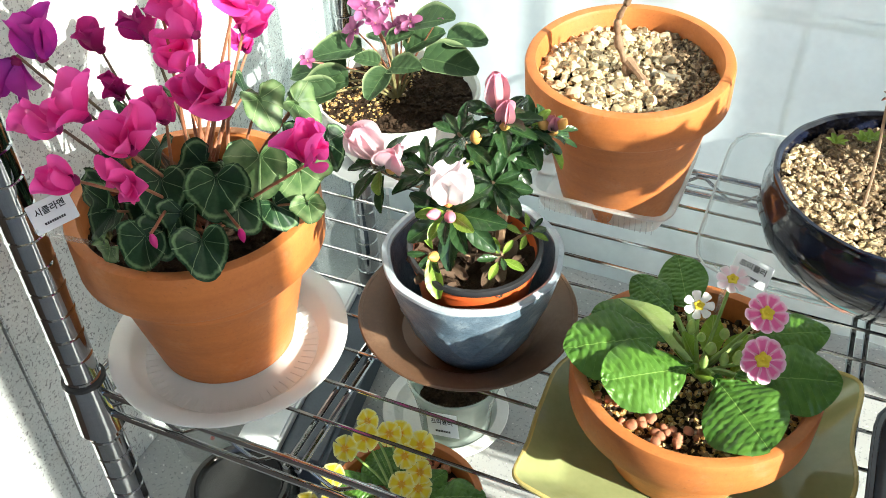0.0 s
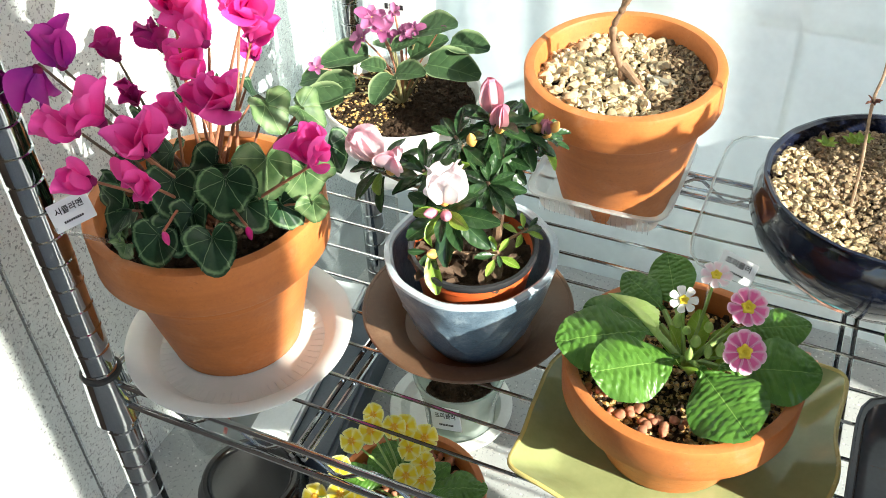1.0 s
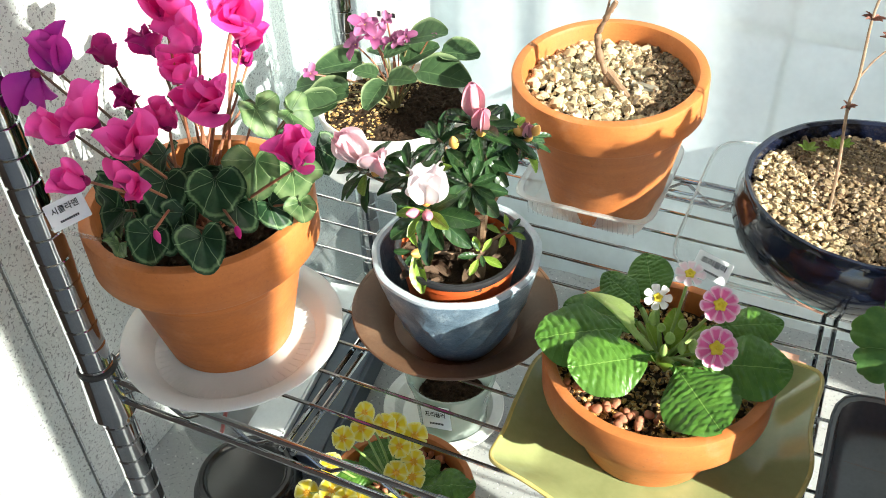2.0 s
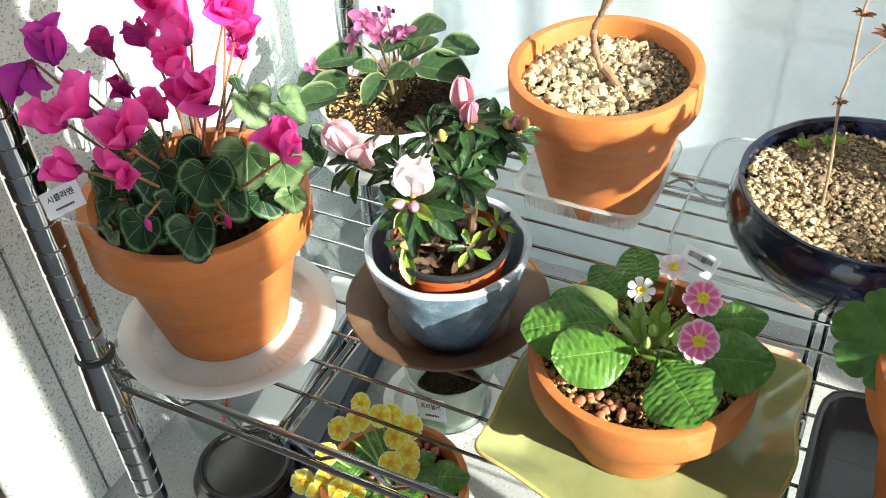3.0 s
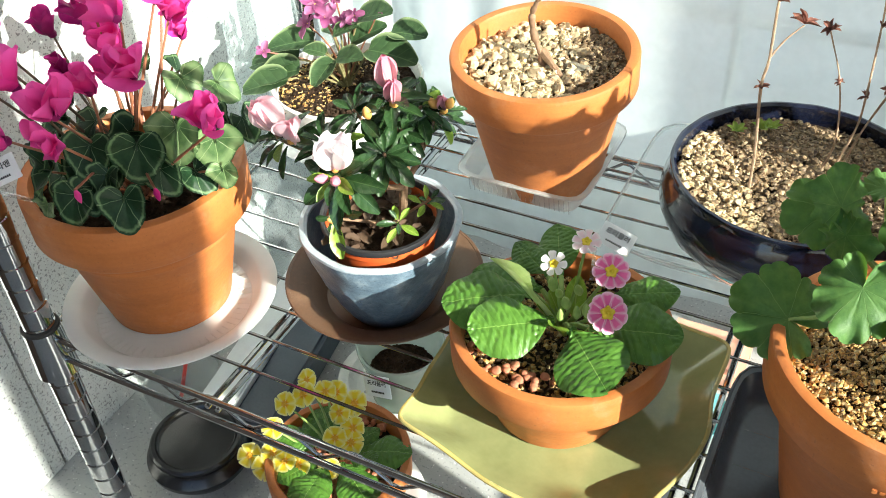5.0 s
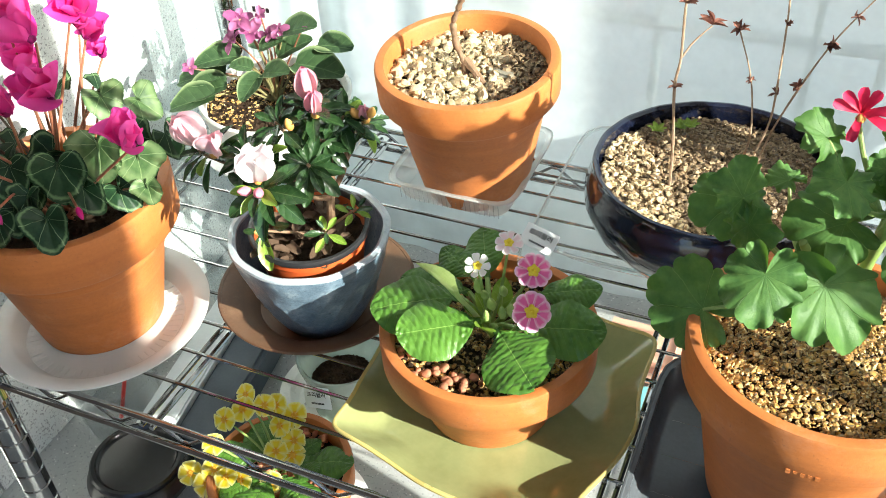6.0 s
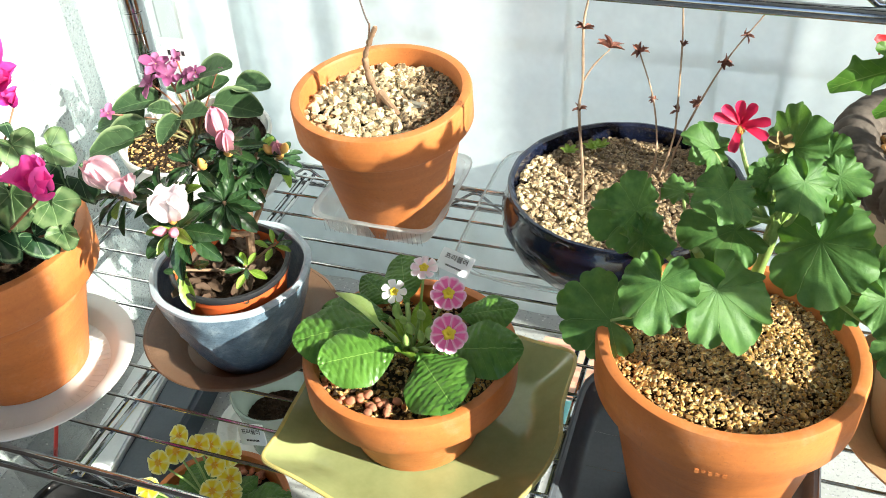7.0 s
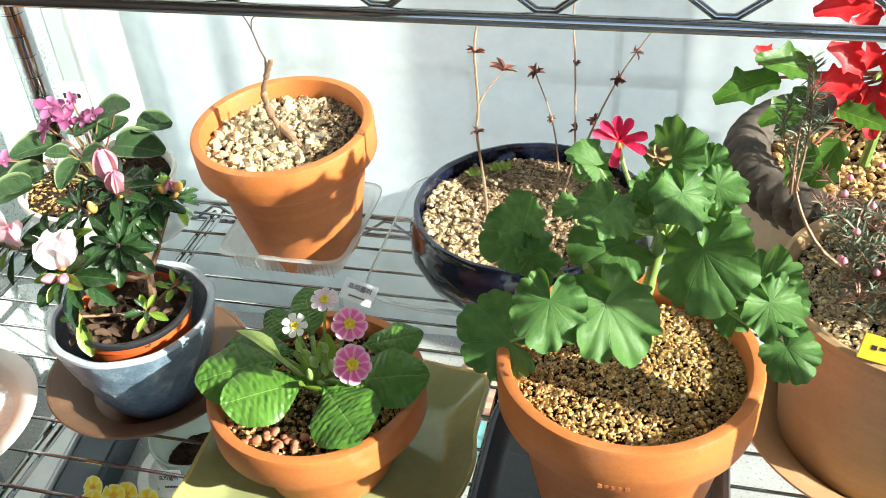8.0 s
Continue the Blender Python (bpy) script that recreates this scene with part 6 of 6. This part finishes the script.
for i, (b, t, s, u, k) in enumerate(GER_LEAVES):
    b, t, u = Vector(b), Vector(t), (Vector(u) + Vector((GER_TURN[i % 7], 0, 0.3))).normalized()
    root = Vector((0.190, 0.506, 0.515)) if b.x < 0.17 else Vector((0.240, 0.528, 0.530)) if b.x > 0.28 else (Vector((0.226, 0.522, 0.560)) if b.z > 0.56 else gc)
    part("leaf_stalk", tube([root, (root + b) / 2 + Vector((0, 0, -0.004)) - u * 0.006, b - u * 0.001], (0.0019, 0.0013), 7, 5), STALK_GREEN, ger, m=Matrix.Identity(4))
    put("leaf", GL[(k + (4 if i % 3 == 0 else 0)) % 6], ger, aim(b, t, u, s * 0.93))


def ger_petal(t):
    return 0.05 + 0.17 * t ** 0.8 * (1 if t < 0.85 else 1 - (t - 0.85) * 4)


GP = [mesh("petal", blade(ger_petal, 6, 9, 0.12, 0.05, 0.03, 1.2, seed=s), P_GER, 0) for s in range(3)]
gf = Vector((0.197, 0.541, 0.618))
fl = put("flower", CALYX, ger, aim(gf - Vector((0, 0, 0.008)), gf + Vector((1, 0, 0)), (0, 0, 1), 0.8))
for a, e in ((100, 0.8), (65, 0.7), (10, 0.15), (-40, 0.25), (175, 0.3), (140, 0.55), (-95, 0.3)):
    d = Vector((math.cos(radians(a)), -0.25, math.sin(radians(a)) * 0.75 + 0.2 + e * 0.3))
    put("petal", GP[int(a) % 3], fl, aim(gf, gf + d, (0.0, -0.9, 0.5), 0.0185, 0.95))
part("flower_stalk", tube([(0.222, 0.525, 0.56), (0.205, 0.535, 0.59), gf - Vector((0, 0, 0.008))], (0.0018, 0.0014), 7, 4), STALK_GREEN, ger, m=Matrix.Identity(4))
DEAD = [mesh("withered_petal", blade(chip, 4, 6, 0.4, 0.25, 0.05, 2, 0, 8, 0, 20, 0, s), WITHER, 0) for s in range(2)]
for k in range(7):
    a = k * 0.9
    p = Vector((0.222, 0.530, 0.615))
    put("withered_petal", DEAD[k % 2], ger, aim(p, p + Vector((math.cos(a), -0.3, math.sin(a))), (0, -1, 0.4), 0.008), "withered brown flower remains")

for k in range(5):
    a = k * 1.3
    p = Vector((0.232 + 0.016 * math.cos(a), 0.512 + 0.01 * math.sin(a), 0.585 + 0.006 * (k % 3)))
    part("leaf_stalk", tube([(0.224, 0.524, 0.545), (Vector((0.224, 0.524, 0.545)) + p) / 2 + Vector((0.004, 0, 0)), p], (0.0020, 0.0012), 6, 3), STALK_GREEN, ger, m=Matrix.Identity(4))
    put("leaf", GL[2], ger, aim(p, p + Vector((math.cos(a), math.sin(a) - 0.4, 0.3)), (math.cos(a) * 0.4, -0.5, 0.8), 0.022), "small young leaf")

# ---- tall tan pot with a needle-leaved shrub ----
TP = Vector((0.428, 0.622, SH + 0.006))
ts = thing("plant_saucer", TP - Vector((0, 0, 0.006)), "tan clay saucer under the tall tan pot", "saucer")
part("dish", lathe(saucer_profile(0.122, 0.026, 0.085, 0.005, 0.014), 96), CLAY_TAN, ts)
tp = thing("potted_needle_shrub", TP, "needle-leaved shrub with tiny red buds in a tan clay pot", "potted plant", "flowering pot plants")
part("pot", lathe([(0.0, 0.0), (0.084, 0.0), (0.087, 0.003), (0.103, 0.145), (0.104, 0.148), (0.1075, 0.150), (0.109, 0.154), (0.108, 0.158), (0.104, 0.159), (0.099, 0.156), (0.096, 0.14), (0.08, 0.01), (0.0, 0.01)], 120,
                  lambda a, z, j: 0.0002 * math.sin(z * 2000)), CLAY_TAN, tp, "tall tan terracotta pot with turning marks")
part("soil", disc(0.097, 0.146, 10, 48, 0.004, 40, 26), SOIL, tp)
part("grit", gravel(0.096, 0.149, 0.0026, 54, 0.003, 0.0, 0.6, base=ICO0), PALE_STONE, tp, "cream and brown grit", kind="stuff", sharp=14)


def needles(centre, ways, length, seed, red):
    """A spray of thin shoots with needle leaves: one body."""
    rnd = random.Random(seed)
    shoots, leaves = [], []
    nb_ = blade(lambda t: 0.075 * math.sin(math.pi * (0.08 + 0.86 * t)), 2, 4, 0.3, 0.1)
    for w in ways:
        end = Vector(w)
        start = Vector(centre) + Vector((rnd.uniform(-.01, .01), rnd.uniform(-.01, .01), 0))
        bow = (start + end) / 2 + Vector((rnd.uniform(-.01, .01), rnd.uniform(-.01, .01), 0.01))
        line = smooth_line([start, bow, end], 9)
        shoots.append(tube(line, (0.0011, 0.0006), 5))
        for i, q in enumerate(line[3:]):
            for k in range(4):
                d = Vector((rnd.uniform(-1, 1), rnd.uniform(-1, 1), rnd.uniform(-0.1, 1.2))).normalized()
                leaves.append(moved(nb_, aim(q, q + d, (rnd.uniform(-1, 1), rnd.uniform(-1, 1), 1), length * rnd.uniform(0.7, 1.2), 0.8)))
    return join(*shoots), join(*leaves)


rnd = random.Random(77)
for grp in range(15):
    ways = []
    for k in range(6):
        a, r = rnd.uniform(0, 6.28), 0.100 * rnd.random() ** 0.55
        ways.append((TP.x + r * math.cos(a), TP.y + r * math.sin(a), SH + 0.175 + rnd.uniform(0, 0.055)))
    a = grp * 0.52
    sh, lv = needles((TP.x + 0.03 * math.cos(a), TP.y + 0.03 * math.sin(a), SH + 0.155), ways, 0.012, grp, grp % 3 == 0)
    part("shoot", sh, WOOD, tp, m=Matrix.Identity(4), sharp=0)
    part("needles", lv, L_NEEDLE_RED if grp % 2 == 0 else L_NEEDLE, tp, m=Matrix.Identity(4), sharp=0, kind="stuff")
tall = [(0.405, 0.615, 0.455), (0.345, 0.602, 0.500), (0.316, 0.600, 0.555), (0.315, 0.600, 0.600), (0.311, 0.600, 0.648)]
part("branch", tube(tall, (0.0017, 0.0008), 6, 5), TWIG, tp, m=Matrix.Identity(4))
sh, lv = needles((0.316, 0.600, 0.555), [(0.312, 0.600, 0.652), (0.318, 0.596, 0.636), (0.304, 0.602, 0.618), (0.328, 0.598, 0.610)], 0.011, 50, False)
part("shoot", sh, WOOD, tp, m=Matrix.Identity(4), sharp=0)
part("needles", lv, L_NEEDLE, tp, m=Matrix.Identity(4), sharp=0, kind="stuff")
SB = mesh("bud", teardrop(0.0028, 0.006), BUD_PINK, 0)
for k in range(26):
    a, r = rnd.uniform(0, 6.28), 0.100 * rnd.random() ** 0.5
    p = Vector((TP.x + r * math.cos(a), TP.y + r * math.sin(a), SH + 0.20 + rnd.uniform(0, 0.05)))
    put("bud", SB, tp, aim(p, p + Vector((1, 0, 0)), (rnd.uniform(-.5, .5), rnd.uniform(-.5, .5), 1), 1.0))
stake((0.3655, 0.529, 0.467), (0.400, 0.526, 0.461), (0.3615, 0.535, 0.4845), "yellow plastic tag stuck in the tan pot", "", (0.37, 0.545, 0.45), YELLOW_TAG)

# ---- poinsettia in a thick ribbed dark pot ----
RP = Vector((0.405, 0.822, SH + 0.003))
rp = thing("potted_poinsettia", RP, "red poinsettia in a thick dark ribbed basket pot", "potted plant", "flowering pot plants")
rim = [(0.0, 0.0), (0.085, 0.0), (0.095, 0.01)]
for k in range(10):
    rim.append((0.096 + 0.013 * (k / 9) ** 0.8, 0.02 + 0.10 * k / 9))
for k in range(21):
    a = radians(-70 + 230 * k / 20)
    rim.append((0.105 + 0.0205 * math.cos(a), 0.148 + 0.0215 * math.sin(a)))
rim += [(0.082, 0.135), (0.08, 0.11), (0.07, 0.02), (0.0, 0.015)]


def rope(a, z, j):
    if j < 3 or j > 33:
        return 0.0
    return 0.0058 * (abs(math.sin(a * 19 + j * 0.16 + 0.5 * math.sin(5 * a))) ** 0.5 - 0.7) * (1.0 if j > 12 else 0.4)


part("pot", lathe(rim[:14], 120, lambda a, z, j: 0.0005 * math.sin(z * 500 + 3 * a)), plain("cream_clay", (0.42, 0.34, 0.23), (0.55, 0.46, 0.33), 0.7, scale=30, fine=200, bump_s=0.3), rp, "cream clay pot body")
part("coil_rim", lathe(rim[12:], 300, lambda a, z, j: rope(a, z, j + 12)), plain("ribbed_dark_clay", (0.05, 0.04, 0.033), (0.14, 0.115, 0.095), 0.75, scale=30, fine=200, bump_s=0.4, spec=0.2), rp, "thick dark ribbed coil rim")
part("soil", disc(0.083, 0.140, 10, 40, 0.004, 40, 36), SOIL, rp)
part("grit", gravel(0.082, 0.143, 0.0042, 64, 0.0, 0.0, 0.4, keep=0.8), GOLD_STONE, rp, kind="stuff", sharp=14)


def holly(t):
    return (0.33 * math.sin(math.pi * (0.05 + 0.9 * t) ** 0.9) ** 0.8) * (1 + 0.5 * max(0.0, math.sin(t * 14)) ** 2) + 0.004


PL = [mesh("leaf", blade(holly, 8, 26, 0.12, 0.12 + 0.06 * s, 0.02, 2, 0.008, 6, seed=s), L_POIN, 0) for s in range(2)]
PB = [mesh("bract", blade(holly, 8, 22, 0.15, 0.10 + 0.06 * s, 0.03, 2, 0.006, 6, seed=5 + s), P_POIN, 0) for s in range(2)]
top = RP + Vector((0.01, -0.02, 0.30))
part("stem", tube([RP + Vector((0, 0, 0.14)), RP + Vector((0.005, -0.01, 0.22)), top], (0.005, 0.003), 8, 4), STALK_GREEN, rp, m=Matrix.Identity(4))
POIN_GREEN = [((0.312, 0.762, 0.560), (0.261, 0.742, 0.549)), ((0.341, 0.770, 0.562), (0.295, 0.750, 0.586)), ((0.338, 0.765, 0.538), (0.300, 0.745, 0.527)), ((0.347, 0.750, 0.506), (0.328, 0.730, 0.475)), ((0.360, 0.755, 0.537), (0.398, 0.735, 0.536)), ((0.337, 0.770, 0.548), (0.316, 0.750, 0.514)),
              ((0.420, 0.780, 0.545), (0.480, 0.760, 0.520)), ((0.372, 0.770, 0.500), (0.345, 0.745, 0.458))]
for i, (b, t) in enumerate(POIN_GREEN):
    b, t = Vector(b), Vector(t)
    put("leaf", PL[i % 2], rp, aim(b, t, (0.0, -0.55, 0.85), (t - b).length * 1.0, 0.72))
    part("leaf_stalk", tube([top + Vector((0, 0, -0.05)), b], (0.0018, 0.0014), 6), STALK_RED, rp, m=Matrix.Identity(4))
rnd = random.Random(5)
for g, c in enumerate(((0.386, 0.768, 0.560), (0.384, 0.785, 0.622), (0.445, 0.775, 0.590))):
    for k in range(9):
        a = k * 2.4 + g
        b = Vector(c) + Vector((0.008 * math.cos(a), 0.004, 0.008 * math.sin(a)))
        d = Vector((math.cos(a), -0.35, math.sin(a) * 0.8 + 0.1)).normalized()
        put("bract", PB[k % 2], rp, aim(b, b + d, (0.0, -0.8, 0.6), 0.044 * rnd.uniform(0.7, 1.1), 0.72), "red bract")
    part("leaf_stalk", tube([top + Vector((0, 0, -0.03)), Vector(c)], (0.003, 0.002), 6), STALK_GREEN, rp, m=Matrix.Identity(4))
# Shoot added out of view so that its leaves shade the shrub's pot.
shade_head = Vector((0.435, 0.622, 0.672))
part("stem", tube([top + Vector((0, 0, -0.03)), Vector((0.425, 0.72, 0.640)), shade_head], (0.0032, 0.002), 7, 4), STALK_GREEN, rp, m=Matrix.Identity(4))
for k, (dy, dz, n) in enumerate(((-0.9, 0.55, 0.062), (-0.7, -0.35, 0.056), (0.5, -0.7, 0.062), (0.9, -0.1, 0.055), (0.15, 0.8, 0.040), (-0.1, -0.9, 0.060), (-1.0, 0.1, 0.060), (0.3, 0.35, 0.034))):
    d = Vector((0.25 * math.sin(k * 2.1), dy, dz)).normalized()
    put("leaf", PL[k % 2], rp, aim(shade_head + d * 0.004, shade_head + d, (0.8, -0.2, 0.5), n, 0.7))
put("bract", PB[0], rp, aim((0.306, 0.766, 0.572), (0.287, 0.760, 0.588), (0, -0.8, 0.6), 0.022), "red bract")

# ---- things on the floor under the shelf ----
jar = thing("earthenware_jar", (-0.461, 0.480, 0), "small black glazed earthenware jar with a lid", "jar")
part("body", lathe([(0.0, 0.0), (0.038, 0.0), (0.050, 0.012), (0.0605, 0.028), (0.062, 0.036), (0.056, 0.046), (0.050, 0.049), (0.0, 0.05)], 72), ONGGI, jar)
part("lid", lathe([(0.0, 0.049), (0.052, 0.049), (0.0545, 0.0515), (0.0545, 0.055), (0.052, 0.0575), (0.048, 0.0572), (0.046, 0.053), (0.043, 0.0515), (0.0, 0.051)], 72), ONGGI, jar, "black lid with a raised edge")

gv = thing("glass_vase", (-0.552, 0.560, 0), "clear thin glass beaker with a red stick in it", "vase")
part("glass", lathe([(0.0, 0.002), (0.044, 0.002), (0.048, 0.005), (0.051, 0.03), (0.0525, 0.085), (0.0535, 0.087), (0.0525, 0.0885), (0.0508, 0.086), (0.049, 0.03), (0.046, 0.007), (0.0, 0.005)], 72), GLASS, gv)
st = thing("stick", (-0.545, 0.552, 0.006), "thin red plastic stick standing in the glass", "stick")
part("rod", tube([(-0.552, 0.548, 0.008), (-0.520, 0.560, 0.115)], 0.0026, 8), RED_STICK, st, m=Matrix.Identity(4))
part("tip", tube([(-0.520, 0.560, 0.115), (-0.518, 0.561, 0.124)], 0.0028, 8), YELLOW_TAG, st, "yellow tip", Matrix.Identity(4))

beam = solid("storage_box", moved(box(-0.028, -0.14, 0, 0.028, 0.14, 0.05, 0.006), Matrix.Translation((-0.440, 0.672, 0)) @ Matrix.Rotation(radians(8), 4, 'Z')), GREY_BAR, "long low dark blue-grey box on the floor", "box")
part("side_panel", moved(box(-0.078, -0.142, 0.0, -0.0285, 0.142, 0.055, 0.003), Matrix.Translation((-0.440, 0.672, 0)) @ Matrix.Rotation(radians(8), 4, 'Z')), WHITE, beam, "white side panel")

YP = Vector((-0.272, 0.500, 0.012))
ysr = thing("plant_saucer", YP - Vector((0, 0, 0.012)), "white plastic saucer under the yellow primrose pot", "saucer")
part("dish", lathe(saucer_profile(0.092, 0.016, 0.065), 72), WHITE, ysr)
yp = thing("potted_yellow_primrose", YP, "yellow primrose in a terracotta pot on the floor", "potted plant", "flowering pot plants")
part("pot", lathe(pot_profile(0.092, 0.080, 0.052, 0.03, 0.008), 80, handmade(0.0004, 12)), CLAY, yp, "orange terracotta pot")
part("soil", disc(0.072, 0.070, 9, 40, 0.004, 45, 46), SOIL, yp)
part("clay_gravel", gravel(0.071, 0.074, 0.0042, 74, 0.0, 0.0, 0.3, keep=0.7), RED_STONE, yp, "reddish clay pebbles", kind="stuff", sharp=14)
yc = YP + Vector((-0.008, 0.005, 0.075))
for i in range(10):
    a = i * 2.4
    r = 0.054 + 0.015 * (i % 3)
    b = yc + Vector((0.018 * math.cos(a), 0.018 * math.sin(a), 0.012))
    t = yc + Vector((r * math.cos(a), r * math.sin(a), 0.028 - 0.008 * (i % 2)))
    put("leaf", PRL[i % 3], yp, aim(b, t, (0, 0, 1), (t - b).length, 0.8))
rnd = random.Random(31)
Y_FLOWERS = [(-0.328, 0.538, 0.158), (-0.339, 0.508, 0.145), (-0.324, 0.523, 0.152), (-0.302, 0.534, 0.156), (-0.296, 0.545, 0.146), (-0.273, 0.544, 0.140),
             (-0.284, 0.529, 0.135), (-0.267, 0.527, 0.120), (-0.263, 0.514, 0.112), (-0.278, 0.507, 0.120), (-0.335, 0.469, 0.108), (-0.303, 0.470, 0.104),
             (-0.272, 0.482, 0.100), (-0.361, 0.460, 0.100), (-0.337, 0.455, 0.098), (-0.315, 0.463, 0.112), (-0.311, 0.448, 0.085), (-0.310, 0.458, 0.090),
             (-0.344, 0.487, 0.125)]
for i, p in enumerate(Y_FLOWERS):
    face = Vector((0.2 + rnd.uniform(-.4, .4), -0.55 + rnd.uniform(-.35, .3), 0.8))
    primula_flower(yp, p, face, 0.0118 + 0.0010 * (i % 3), 2, i * 0.7, 5, yc + Vector((rnd.uniform(-.01, .01), rnd.uniform(-.01, .01), 0)))

LS = Vector((-0.312, 0.690, 0.0))
ls = thing("plant_saucer", LS, "white glazed saucer on the floor under a small jar", "saucer")
part("dish", lathe(saucer_profile(0.076, 0.016, 0.052, 0.004), 72), MILK, ls)
LJ = Vector((-0.296, 0.683, 0.0045))
lj = thing("plant_jar", LJ, "greenish pressed-glass jar with dark soil on a saucer", "flower pot")
part("jar", lathe([(0.0, 0.0), (0.038, 0.0), (0.042, 0.004), (0.044, 0.04), (0.050, 0.07), (0.0545, 0.085), (0.055, 0.09), (0.053, 0.091), (0.050, 0.088), (0.040, 0.03), (0.036, 0.006), (0.0, 0.005)], 72, lambda a, z, j: 0.0008 * math.sin(14 * a) if 0.01 < z < 0.08 else 0),
     clear("pressed_glass", (0.84, 0.91, 0.87), 0.4, 0.08, (0.66, 0.74, 0.69)), lj)
part("soil", disc(0.043, 0.042, 8, 40, 0.004, 45, 56), SOIL, lj)
part("soil_litter", gravel(0.042, 0.0435, 0.0024, 57, 0.0, spread=0.7, base=ICO0, keep=0.7, layers=1, lumps=0.6), SOIL, lj, kind="stuff", sharp=14)
stake((-0.2790, 0.5750, 0.1180), (-0.2450, 0.5750, 0.1260), (-0.2820, 0.5820, 0.1440), "white plastic name card standing in the small glass jar", "프리뮬러", (-0.288, 0.645, 0.05))
SB2 = thing("plant_saucer", (-0.475, 0.60 + 0.18, 0), "small white dish on the floor behind the rack", "saucer")
part("dish", lathe(saucer_profile(0.05, 0.016, 0.034, 0.003), 48), MILK, SB2)

cloth = solid("folded_cloth", box(-0.02, 0.765, 0, 0.085, 0.835, 0.022, 0.008), TEAL, "folded teal cloth on the floor", "cloth")
solid("peach_tub", box(-0.02, 0.845, 0, 0.09, 0.93, 0.04, 0.01), PEACH, "peach plastic tub on the floor", "tub")

# ---- stone panels beside a dark wooden door ----
door_1 = thing("door_1", (WEST - 0.012, -0.7, 0), "dark brown wooden door panel in the west wall", "door", kind="structure")
part("door_leaf", box(WEST - 0.012, -1.69, 0.0, WEST - 0.004, 0.270, 2.6, 0.002), DARK_WOOD, door_1, m=Matrix.Identity(4))
part("door_frame", box(WEST - 0.012, 0.272, 0.0, WEST + 0.004, 0.302, 2.6, 0.002), DARK_WOOD, door_1, m=Matrix.Identity(4))
for y0, y1 in ((0.304, 0.409), (0.412, 1.055)):
    for z0, z1 in ((0.0, 1.2), (1.203, 2.6)):
        part("stone_panel", box(WEST - 0.012, y0, z0, WEST, y1, z1, 0.0012), GRANITE, wall_west, m=Matrix.Identity(4))
